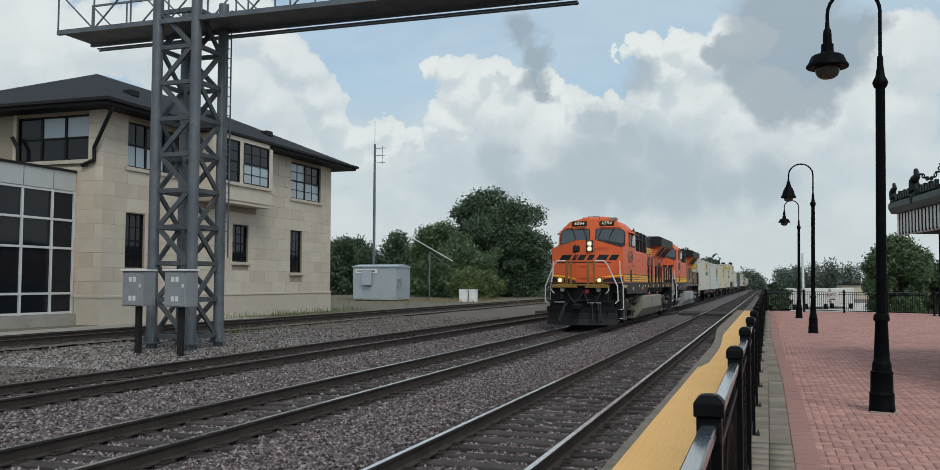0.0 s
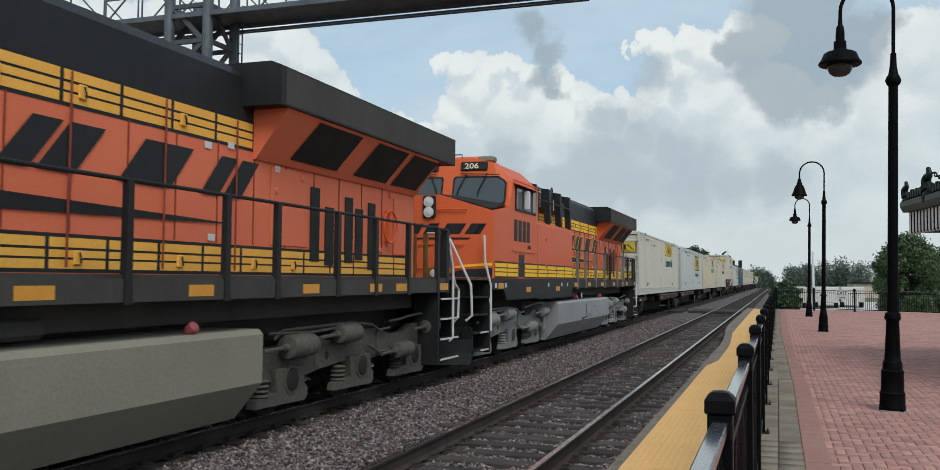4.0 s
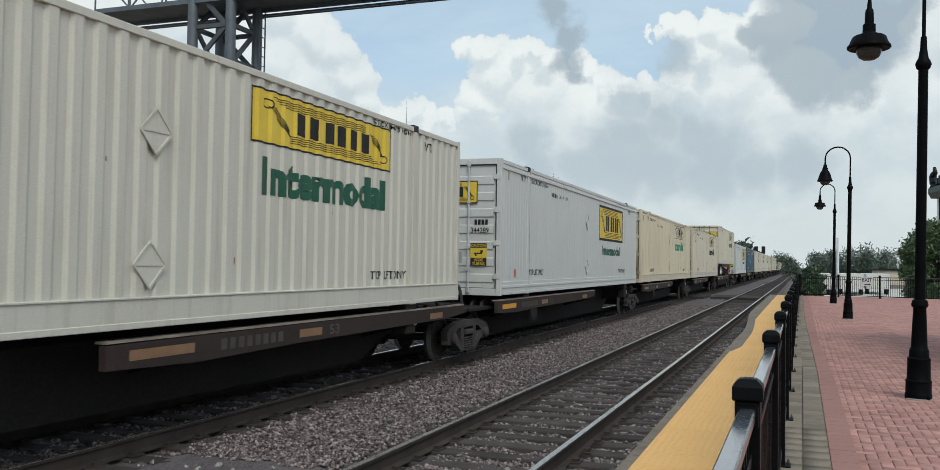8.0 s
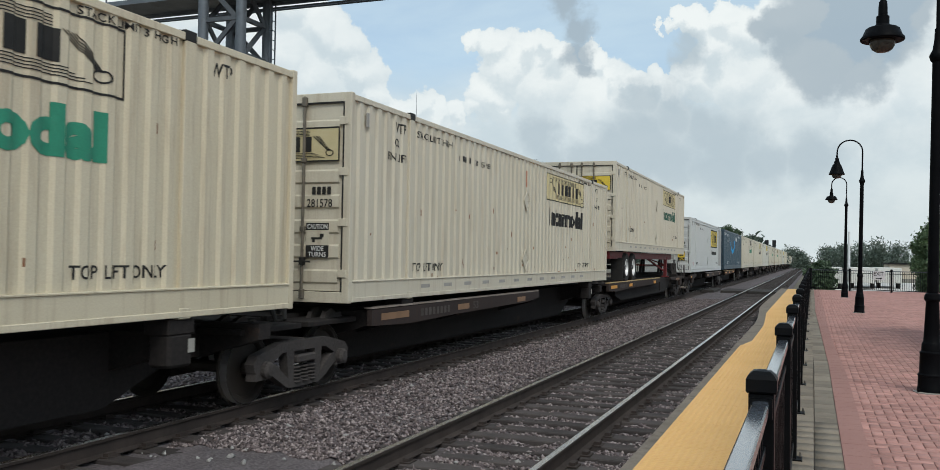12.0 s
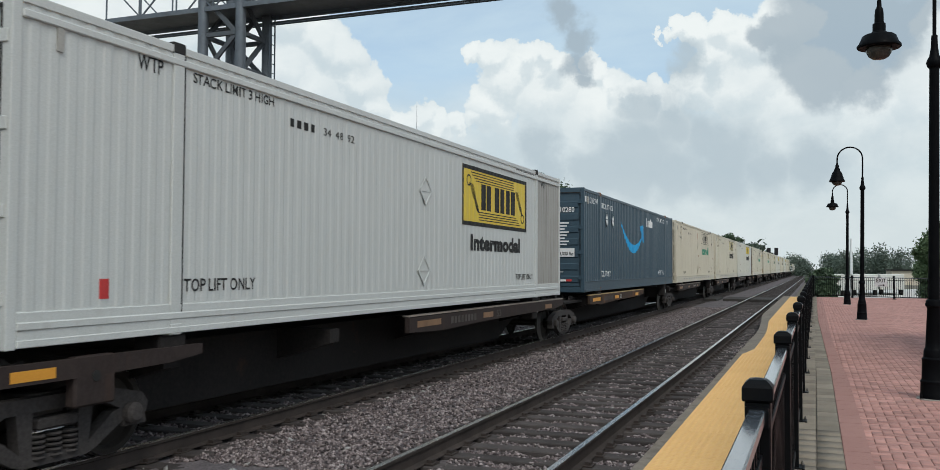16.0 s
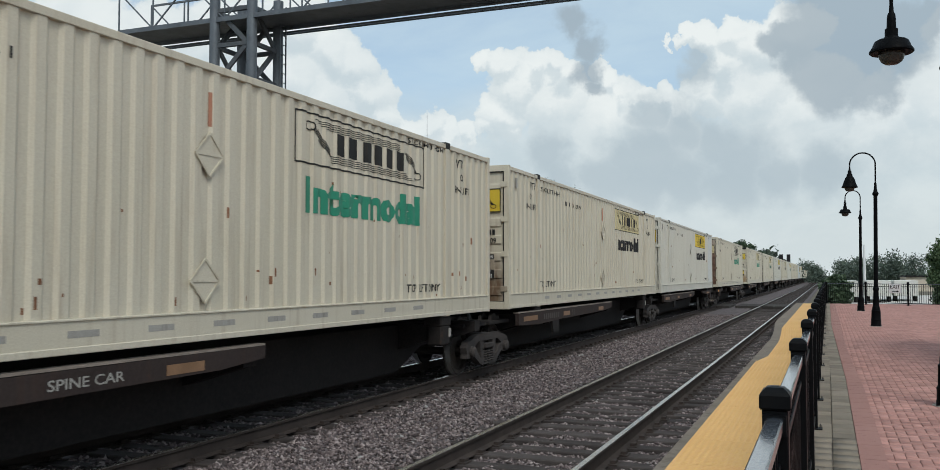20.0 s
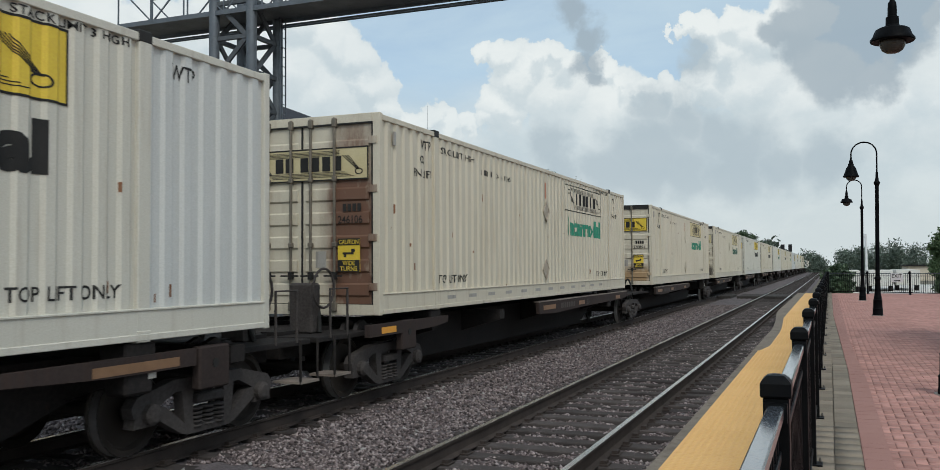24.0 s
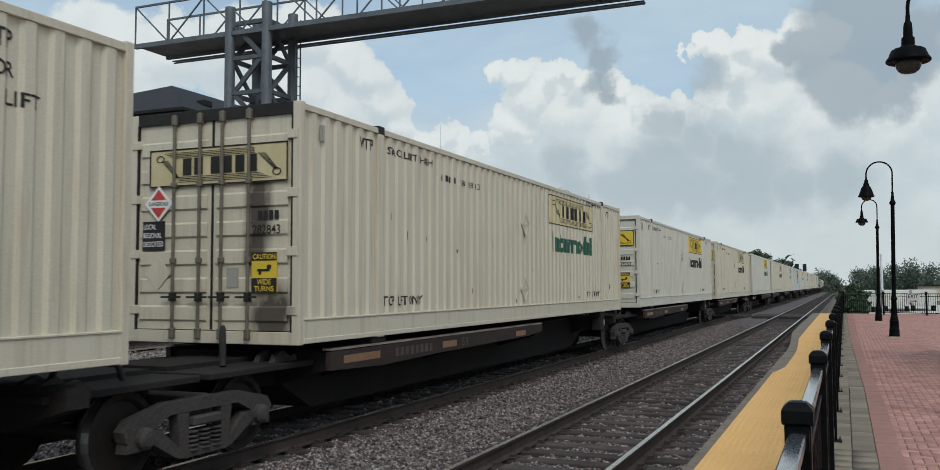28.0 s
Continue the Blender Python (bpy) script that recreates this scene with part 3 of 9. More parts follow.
# yellow tactile panels with their domes
domes, panels = [], []
y = -12.6
while y < 55:
    y1 = min(y + 1.2, 55)
    if y < 17.65 < y1:
        y1 = 17.65
    panels.append((y, y1))
    y = y1
for a, b in panels:
    n = 4 if 22.5 < a < 30 else 1
    ys = [a + 0.004 + (b - a - 0.008) * i / n for i in range(n + 1)]
    raise_ = 0.014 if a < 17.6 else 0.002
    part("tactile_panel", ribbon(lambda y: tactile_x(y - 0.01), lambda y: -0.245, PLATFORM - 0.004, PLATFORM + raise_, ys), YELLOW_TILE, plat)
    if 5 < b < 34:
        yy = a + 0.05
        while yy < b - 0.03:
            xx = tactile_x(yy) + 0.05
            while xx < -0.28:
                domes.append((xx, yy, PLATFORM + raise_))
                xx += 0.061
            yy += 0.061
dome_v = np.array([(0.013, 0.013, 0.005), (-0.013, 0.013, 0.005), (-0.013, -0.013, 0.005), (0.013, -0.013, 0.005), (0.021, 0.021, 0), (-0.021, 0.021, 0), (-0.021, -0.021, 0), (0.021, -0.021, 0)])
dome_f = [(0, 1, 2, 3), (0, 4, 5, 1), (1, 5, 6, 2), (2, 6, 7, 3), (3, 7, 4, 0)]


def stamp(name, verts, faces, places, material, parent):
    """One mesh that repeats a small shape at many places."""
    verts, k = np.asarray(verts), len(places)
    co = (verts[None] + np.asarray(places)[:, None]).reshape(-1, 3)
    me = bpy.data.meshes.new(name)
    f = (np.asarray(faces)[None] + len(verts) * np.arange(k)[:, None, None]).reshape(-1, len(faces[0]))
    me.vertices.add(len(co))
    me.vertices.foreach_set("co", co.ravel())
    me.loops.add(f.size)
    me.loops.foreach_set("vertex_index", f.ravel())
    me.polygons.add(len(f))
    me.polygons.foreach_set("loop_start", np.arange(0, f.size, f.shape[1]))
    me.update(calc_edges=True)
    me.materials.append(material)
    ob = new(name, me)
    ob.parent = parent
    ob["kind"] = "stuff"
    return ob


stamp("tactile_domes", dome_v, dome_f, domes, YELLOW_TILE, plat)
pv = [(x, y, z) for z in (-0.058, 0.0) for x, y in ((0.004, 0.004), (0.222, 0.004), (0.222, 0.296), (0.004, 0.296))]
stamp("paver_rows", pv, [(4, 5, 6, 7), (0, 1, 5, 4), (1, 2, 6, 5), (2, 3, 7, 6), (3, 0, 4, 7)], far_pavers, PAVER, plat)

# ---- platform railing ----
# blue-grey base paints the sky's sheen onto the black top rail
RAIL_SHEEN = mat("railing_sheen", ((0.060, 0.070, 0.085), (0.085, 0.097, 0.115)), 0.20, 0.0, scale=4, grain=90, bump=0.03, coat=1.0)
BOLT = mat("bolt_steel", ((0.10, 0.09, 0.08), (0.2, 0.18, 0.16)), 0.6, 0.6)
FENCE_X, STEP, TOP = -0.19, 2.37, 1.27


def post_cap():
    bm = bmesh.new()
    w = 0.044
    ring_skin(bm, [[(s * k, t * k, z) for s, t in ((-1, -1), (1, -1), (1, 1), (-1, 1))] for k, z in ((w, 0), (w + 0.004, 0.006), (w + 0.004, 0.045), (w - 0.004, 0.058), (w * 0.6, 0.070), (w * 0.2, 0.074))])
    return bm


def fence_panel(length, group, label, m, last=False):
    f = thing("fence_panel", label, "fence", group, m)
    post = part("post", box(bmesh.new(), -0.040, 0.040, -0.040, 0.040, 0.0, TOP - 0.074, 0.004), BLACK_PAINT, f)
    cap = part("post_cap", post_cap(), BLACK_PAINT, post, smooth=False)
    cap.location.z = TOP - 0.074
    plate = part("base_plate", box(bmesh.new(), -0.085, 0.085, -0.085, 0.085, -0.002, 0.012, 0.002), BLACK_PAINT, post)
    for sx in (-1, 1):
        b = part("bolt", lathe(bmesh.new(), [(0.011, 0), (0.011, 0.018), (0.006, 0.035)], sx * 0.066, 0.062, 0.011, 6), BOLT, plate)
    part("top_rail", box(bmesh.new(), -0.026, 0.026, 0.042, length - 0.042, TOP - 0.135, TOP - 0.095, 0.005), RAIL_SHEEN, f)
    part("bottom_rail", box(bmesh.new(), -0.018, 0.018, 0.042, length - 0.042, 0.10, 0.14, 0.004), BLACK_PAINT, f)
    part("middle_rail", box(bmesh.new(), -0.016, 0.016, 0.042, length - 0.042, TOP - 0.27, TOP - 0.24, 0.003), BLACK_PAINT, f)
    n = int(length / 0.118)
    first = None
    for i in range(1, n):
        y = length * i / n
        if first is None:
            first = part("baluster", boxes([(-0.009, 0.009, -0.009, 0.009, 0.14, TOP - 0.135)]), BLACK_PAINT, f)
            first.location.y = y
        else:
            repeat(first, 0, y, 0)
    for y, z in ((0.055, TOP - 0.118), (length - 0.055, TOP - 0.118), (0.055, 0.12)):
        part("bracket", boxes([(-0.036, 0.036, y - 0.014, y + 0.014, z - 0.034, z + 0.03)]), BLACK_PAINT, f)
    return f


proto = fence_panel(STEP, "platform railing panels", "black steel railing panel with capped post on the platform", pose(FENCE_X, 3.05, PLATFORM))
for i in list(range(-1, 0)) + list(range(1, 22)):
    copy_thing(proto, pose(FENCE_X, 3.05 + i * STEP, PLATFORM))
# the fence across the end of the platform
ang = math.degrees(math.atan2(50.3 - 55.3, 8.25 - 0.0))
for i in range(6):
    a = radians(ang)
    copy_thing(proto, pose(-0.1 + math.cos(a) * STEP * i, 55.3 + math.sin(a) * STEP * i, PLATFORM, 0, 0, ang - 90))
# exit sign on that fence
SIGN_WHITE = mat("sign_white", ((0.70, 0.70, 0.69), (0.78, 0.78, 0.77)), 0.5, scale=3)
SIGN_BLACK = mat("sign_black", ((0.02, 0.02, 0.02), (0.03, 0.03, 0.03)), 0.5)
ex = thing("exit_sign", "white exit sign with black letters and an arrow", "sign", m=pose(3.34, 53.0, PLATFORM + 0.92, 0, 0, ang))
part("sign_plate", box(bmesh.new(), -0.34, 0.34, -0.01, 0.01, -0.24, 0.24, 0.004), SIGN_WHITE, ex)
part("writing", turned(letters("EXIT", 0.20, 0.54), pose(-0.27, -0.014, 0.0, 90)), SIGN_BLACK, ex)
part("arrow", slab(bmesh.new(), [(-0.16, -0.14), (0.10, -0.14), (0.10, -0.10), (0.2, -0.16), (0.10, -0.22), (0.10, -0.18), (-0.16, -0.18)], "y", -0.016, -0.012), SIGN_BLACK, ex)

# ---- street lamps ----
GLOBE = mat("lamp_globe", ((0.05, 0.048, 0.042), (0.075, 0.07, 0.06)), 0.25, scale=4, bump=0.0)
IRON = mat("cast_iron", ((0.0022, 0.0024, 0.003), (0.0045, 0.005, 0.006)), 0.5, 0.0, scale=6, grain=70, bump=0.10, spec=0.05)


def street_lamp(m, reach, bell=False):
    s = thing("street_lamp", "tall black cast-iron gooseneck lamp post on the platform", "street lamp", "platform lamp posts", m)
    part("base", lathe(bmesh.new(), [(0.158, 0.0), (0.158, 0.06), (0.152, 0.07), (0.150, 0.205), (0.155, 0.21), (0.155, 0.225), (0.146, 0.235), (0.138, 0.25), (0.134, 0.48), (0.138, 0.49), (0.138, 0.505), (0.128, 0.515), (0.118, 0.525), (0.115, 0.61), (0.108, 0.625),
                                    (0.098, 0.64), (0.094, 0.72), (0.076, 1.14), (0.082, 1.15), (0.098, 1.165), (0.100, 1.195), (0.092, 1.21), (0.094, 1.225), (0.086, 1.24), (0.070, 1.25)], seg=24), IRON, s, smooth=True)
    part("footing_plate", lathe(bmesh.new(), [(0.20, -0.004), (0.20, 0.008), (0.16, 0.012)], seg=20), CONCRETE, s)
    bolt = part("bolt", lathe(bmesh.new(), [(0.018, 0), (0.018, 0.03), (0.01, 0.05)], seg=6), IRON, s)
    for k in range(4):
        a = 0.6 + k * math.pi / 2
        (bolt if k == 0 else repeat(bolt, 0, 0, 0)).location = (0.178 * math.cos(a), 0.178 * math.sin(a), 0.008)
    part("shaft", lathe(bmesh.new(), [(0.066, 1.22), (0.063, 2.0), (0.058, 4.16), (0.062, 4.20)], seg=16), IRON, s, smooth=True)
    part("collar", lathe(bmesh.new(), [(0.064, 4.18), (0.082, 4.20), (0.098, 4.25), (0.082, 4.29), (0.060, 4.33), (0.042, 4.45), (0.036, 4.60)], seg=16), IRON, s, smooth=True)
    r = reach / 2
    pts = [(0, 0, 4.4), (0, 0, 5.0)] + arch(14, lambda f: (-r + r * math.cos(math.pi * f), 0, 5.20 + r * math.sin(math.pi * f))) + [(-reach, 0, 5.06)]
    part("gooseneck", tube(bmesh.new(), pts, 0.024, 10), IRON, s, smooth=True)
    dish = [(0.026, 5.10), (0.030, 5.02), (0.048, 4.99), (0.055, 4.92), (0.057, 4.81), (0.078, 4.80), (0.080, 4.70), (0.098, 4.685), (0.102, 4.665), (0.175, 4.655), (0.205, 4.635), (0.240, 4.550), (0.268, 4.515), (0.268, 4.495), (0.255, 4.482), (0.12, 4.49)]
    cone = [(0.026, 5.10), (0.034, 5.02), (0.058, 4.99), (0.062, 4.91), (0.085, 4.89), (0.090, 4.83), (0.130, 4.78), (0.165, 4.70), (0.195, 4.60), (0.225, 4.52), (0.245, 4.49), (0.245, 4.465), (0.23, 4.455), (0.12, 4.46)]
    head = part("lamp_head", lathe(bmesh.new(), cone if bell else dish, seg=24), IRON, s, smooth=True)
    head.location.x = -reach
    g = part("globe", lathe(bmesh.new(), [(0.150, 4.50), (0.157, 4.47), (0.150, 4.42), (0.124, 4.372), (0.078, 4.342), (0.02, 4.332)], seg=20), GLOBE, head, "pale frosted globe", smooth=True)
    return s


# the posts stand a little out of plumb
lamp = street_lamp(pose(1.36, 12.52, PLATFORM, 0, 0.85), 0.64)
street_lamp(pose(1.38, 31.15, PLATFORM, 0, 0.8), 0.76, True)
copy_thing(lamp, pose(1.35, 44.2, PLATFORM, 0, 0.7))
copy_thing(lamp, pose(8.2, 49.5, PLATFORM))

# ---- tower building ----
LIME = mat("limestone", ((0.53, 0.46, 0.37), (0.62, 0.55, 0.45)), 0.9, scale=0.9, grain=55, bump=0.2, random=0.12)
LIME_TRIM = mat("limestone_trim", ((0.50, 0.44, 0.36), (0.56, 0.50, 0.415)), 0.85, scale=1.2, grain=55, bump=0.15)
JOINT = mat("wall_joint", ((0.30, 0.25, 0.19), (0.34, 0.29, 0.22)), 0.95)
SHINGLE = mat("roof_shingle", ((0.018, 0.020, 0.025), (0.034, 0.037, 0.044), (0.06, 0.06, 0.068)), 0.9, scale=1.3, grain=9, bump=0.4)
FASCIA = mat("dark_fascia", ((0.014, 0.014, 0.016), (0.024, 0.023, 0.024)), 0.6, scale=2)
FRAME = mat("window_frame", ((0.008, 0.008, 0.009), (0.014, 0.014, 0.014)), 0.5, scale=3)
PANE = glass("window_pane", (0.010, 0.013, 0.018), 0.05, 0.3)
# pale tint paints in the bright sky that shows through some panes
PANE_SKY = glass("window_pane_pale", (0.36, 0.43, 0.47))
ALU = mat("aluminium_frame", ((0.64, 0.66, 0.67), (0.72, 0.73, 0.74)), 0.45, 0.2, scale=2)
METAL_PANEL = mat("metal_panel", ((0.47, 0.50, 0.50), (0.54, 0.56, 0.56)), 0.5, 0.1, scale=0.7)
XW, Y0, Y1 = -26.5, 30.2, 50.7  # face towards the tracks, near and far end
DEPTH = 13.0
EAVE = 9.25
bld = thing("tower_building", "two-storey tan limestone railway tower with dark hipped roof", "building")


def opening_free(rows, a, b, z0, z1):
    return [(max(a, o[0]), min(b, o[1])) for o in rows if o[2] < z1 - 0.02 and o[3] > z0 + 0.02 and o[0] < b and o[1] > a]


# openings in the face to the tracks: from, to, sill, head
FACE = [(31.7, 35.6, 6.85, 8.85), (45.7, 49.3, 6.75, 8.9), (31.66, 32.9, 2.42, 4.82), (39.8, 41.25, 2.87, 4.82), (45.7, 47.05, 2.37, 4.86)]
ENDW = [(-31.2, -27.3, 7.0, 8.95)]


def wall_with_holes(name, a, b, holes, z0, z1, place, thick):
    """A wall of upright strips and lintels; place turns (along, out, up) into the world."""
    bm = bmesh.new()
    cuts = sorted({a, b, *[h[0] for h in holes], *[h[1] for h in holes]})
    for p, q in zip(cuts, cuts[1:]):
        zs = [z0]
        for h in sorted(holes, key=lambda h: h[2]):
            if h[0] <= p + 1e-6 and h[1] >= q - 1e-6:
                zs += [h[2], h[3]]
        zs.append(z1)
        for u, v in zip(zs[::2], zs[1::2]):
            s = bmesh.new()
            box(s, p, q, -thick, 0, u, v)
            turned(s, place)
            me = bpy.data.meshes.new("t")
            s.to_mesh(me)
            s.free()
            bm.from_mesh(me)
            bpy.data.meshes.remove(me)
    bmesh.ops.recalc_face_normals(bm, faces=bm.faces)
    return part(name, bm, JOINT, bld)


# local frames: along = +y, out = +x for the track face; along = +x, out = -y for the end face
FACE_M = Matrix(((0, 1, 0, XW), (1, 0, 0, 0), (0, 0, 1, 0), (0, 0, 0, 1)))
END_M = Matrix(((1, 0, 0, 0), (0, -1, 0, Y0), (0, 0, 1, 0), (0, 0, 0, 1)))
face = wall_with_holes("wall", Y0 + 0.005, Y1, FACE, -0.4, EAVE, FACE_M, 0.35)
endw = wall_with_holes("wall", XW - DEPTH, XW - 0.005, ENDW, -0.4, EAVE, END_M, 0.35)
part("wall", boxes([(XW - DEPTH, XW, Y1 - 0.35, Y1 - 0.002, -0.4, EAVE), (XW - DEPTH - 0.3, XW - DEPTH, Y0, Y1, -0.4, EAVE)]), LIME, bld)
part("floor_slab", boxes([(XW - DEPTH, XW - 0.36, Y0 + 0.36, Y1 - 0.36, 5.2, 5.5), (XW - DEPTH, XW - 0.36, Y0 + 0.36, Y1 - 0.36, 0.0, 0.1)]), CONCRETE, bld)
stone_meshes = {}


def blocks(a, b, holes, z0, z1, place, parent, course=0.61, length=1.5):
    k = 0
    z = z0
    while z < z1 - 0.05:
        top = min(z + course, z1)
        spans, at = [], a
        for h0, h1 in sorted(opening_free(holes, a, b, z, top)):
            spans.append((at, h0))
            at = h1
        spans.append((at, b))
        for s0, s1 in spans:
            y = s0
            first = length * (0.5 if k % 2 else 1.0)
            while y < s1 - 0.02:
                e = min(y + first, s1)
                if s1 - e < 0.25:
                    e = s1
                first = length
                size = (round(e - y, 2), round(top - z, 2))
                if size not in stone_meshes:
                    bm = box(bmesh.new(), 0.006, size[0] - 0.006, 0.0, 0.016, 0.006, size[1] - 0.006)
                    me = bpy.data.meshes.new("stone_block")
                    bm.to_mesh(me)
                    bm.free()
                    me.materials.append(LIME)
                    stone_meshes[size] = me
                o = new("stone_block", stone_meshes[size])
                o.parent = parent
                o.matrix_basis = place @ pose(y, 0, z)
                y = e
        z = top
        k += 1


PAD = [(h[0] - 0.02, h[1] + 0.02, h[2], h[3]) for h in FACE] + [(36.5, 42.0, 5.8, 9.3)]
blocks(Y0, Y1, PAD, 1.2, EAVE, FACE_M, face)
blocks(XW - 4.9, XW + 0.016, [(h[0] - 0.02, h[1] + 0.02, h[2], h[3]) for h in ENDW], 1.2, EAVE, END_M, endw)
part("base_course", boxes([(XW - 0.02, XW + 0.05, Y0 - 0.05, Y1 + 0.05, -0.4, 1.12), (XW - 1.3, XW - 0.02, Y0 - 0.05, Y0 + 0.02, -0.4, 1.12)]), LIME_TRIM, bld)
part("belt_course", boxes([(XW - 0.02, XW + 0.08, Y0 - 0.08, Y1 + 0.08, 1.12, 1.22), (XW - 1.3, XW - 0.02, Y0 - 0.08, Y0 + 0.02, 1.12, 1.22)], 0.01), LIME_TRIM, bld)


def window(along0, along1, z0, z1, place, cols, rows=2, units=1, sill=True, lights=(), inset=0.12):
    """A dark sash window set back in its opening: units side by side, each with two sashes of panes."""
    w = part("window", boxes([(along0, along0 + 0.07, -inset - 0.08, -inset + 0.03, z0, z1), (along1 - 0.07, along1, -inset - 0.08, -inset + 0.03, z0, z1),
                              (along0, along1, -inset - 0.08, -inset + 0.03, z1 - 0.07, z1), (along0, along1, -inset - 0.08, -inset + 0.03, z0, z0 + 0.07)]), FRAME, bld)
    w.matrix_basis = place
    step = (along1 - along0) / units
    zm = (z0 + z1) / 2
    for u in range(units):
        a, b = along0 + u * step, along0 + (u + 1) * step
        bars = [(a + 0.03, b - 0.03, -inset - 0.05, -inset + 0.01, zm - 0.045, zm + 0.045)]
        if u:
            bars.append((a - 0.06, a + 0.06, -inset - 0.07, -inset + 0.025, z0, z1))
        for c in range(1, cols):
            x = a + (b - a) * c / cols
            bars.append((x - 0.018, x + 0.018, -inset - 0.05, -inset, z0 + 0.05, z1 - 0.05))
        for q in range(1, rows):
            for lo, hi in ((z0, zm), (zm, z1)):
                z = lo + (hi - lo) * q / rows
                bars.append((a + 0.04, b - 0.04, -inset - 0.05, -inset, z - 0.018, z + 0.018))
        part("sash", boxes(bars), FRAME, w)
        for k, (lo, hi) in enumerate(((z0, zm), (zm, z1))):
            part("pane", boxes([(a + 0.04, b - 0.04, -inset - 0.035, -inset - 0.025, lo + 0.03, hi - 0.03)]), PANE_SKY if (u, k) in lights else PANE, w)
    if sill:
        s = part("sill", boxes([(along0 - 0.16, along1 + 0.16, -0.1, 0.10, z0 - 0.17, z0 - 0.004)], 0.01), LIME_TRIM, w)
    return w


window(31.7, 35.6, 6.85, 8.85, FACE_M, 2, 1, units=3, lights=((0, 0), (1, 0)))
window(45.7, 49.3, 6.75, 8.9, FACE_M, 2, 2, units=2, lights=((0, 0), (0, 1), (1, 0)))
window(31.66, 32.9, 2.42, 4.82, FACE_M, 3, 2)
window(39.8, 41.25, 2.87, 4.82, FACE_M, 3, 2)
window(45.7, 47.05, 2.37, 4.86, FACE_M, 3, 2)
window(-31.2, -27.3, 7.0, 8.95, END_M, 1, 1, units=3, lights=((1, 1), (2, 1)))

# the bay that looks over the tracks
bay = part("bay", bmesh.new(), LIME, bld)
B0, B1, BX = 36.5, 42.0, 1.0
bm = boxes([(XW + 0.02, XW + BX, B0, B1, 5.95, 6.78), (XW + BX - 0.12, XW + BX, B0, B0 + 0.35, 6.78, 9.2), (XW + BX - 0.12, XW + BX, B1 - 0.35, B1, 6.78, 9.2), (XW + 0.02, XW + BX, B0, B1, 9.0, 9.22),
            (XW + BX - 0.12, XW + BX, 38.86, 39.16, 6.78, 9.0), (XW + 0.02, XW + BX - 0.13, B0, B0 + 0.12, 6.78, 9.0), (XW + 0.02, XW + BX - 0.13, B1 - 0.12, B1, 6.78, 9.0)])
slab(bm, [(B0, 5.95), (B1, 5.95), (B1 - 0.1, 5.78), (B0 + 0.1, 5.78)], "x", XW + 0.02, XW + BX - 0.05)
bm.to_mesh(bay.data)
bm.free()
BAY_M = Matrix.Translation((BX, 0, 0)) @ FACE_M
window(B0 + 0.36, 38.85, 6.86, 9.0, BAY_M, 2, 2, inset=0.03)
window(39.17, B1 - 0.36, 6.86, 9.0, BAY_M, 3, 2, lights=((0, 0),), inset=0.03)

# hipped roof with deep eaves
OV = 1.0
ex0, ex1, ey0, ey1 = XW - DEPTH - OV, XW + OV, Y0 - OV, Y1 + OV + 0.7
bm = bmesh.new()
low = [bm.verts.new(p) for p in ((ex0, ey0, 9.38), (ex1, ey0, 9.38), (ex1, ey1, 9.38), (ex0, ey1, 9.38))]
r0, r1 = bm.verts.new((-33, 37.0, 12.62)), bm.verts.new((-33, 45.0, 12.62))
for f in ((low[0], low[1], r0), (low[1], low[2], r1, r0), (low[2], low[3], r1), (low[3], low[0], r0, r1)):
    bm.faces.new(f)
bm.faces.new(low[::-1])
roof = part("roof", bm, SHINGLE, bld, "dark grey shingled hipped roof")
part("eave", boxes([(ex0 + 0.04, ex1 - 0.04, ey0 + 0.04, ey1 - 0.04, 9.10, 9.375)]), FASCIA, bld, "black soffit and fascia")
part("gutter", boxes([(ex1 - 0.03, ex1 + 0.10, ey0 - 0.1, ey1 + 0.1, 9.24, 9.40), (ex0, ex1, ey0 - 0.10, ey0 + 0.03, 9.24, 9.40)], 0.02), FASCIA, bld)
for y, k in ((34.0, 0.5), (40.5, 0.45), (46.0, 0.42)):
    x = -33 + (33 - 25.5) * (0.62 + 0.1 * (k - 0.45))
    z = 12.62 - (12.62 - 9.38) * (0.62 + 0.1 * (k - 0.45))
    part("roof_vent", boxes([(x - 0.25, x + 0.25, y - 0.3, y + 0.3, z - 0.1, z + 0.22)], 0.04), FASCIA, roof)
# downpipes
part("downpipe", tube(bmesh.new(), [(XW + 0.85, Y0 - 0.55, 9.2), (XW + 0.85, Y0 - 0.55, 8.95), (XW - 0.35, Y0 - 0.16, 7.45), (XW - 0.35, Y0 - 0.14, 6.95), (XW - 1.0, Y0 - 0.14, 6.72)], 0.085, 8), FASCIA, bld)
part("downpipe", tube(bmesh.new(), [(XW - 4.8, Y0 - 0.15, 8.1), (XW - 4.45, Y0 - 0.15, 7.6), (XW - 4.45, Y0 - 0.15, 6.9)], 0.085, 8), FASCIA, bld)

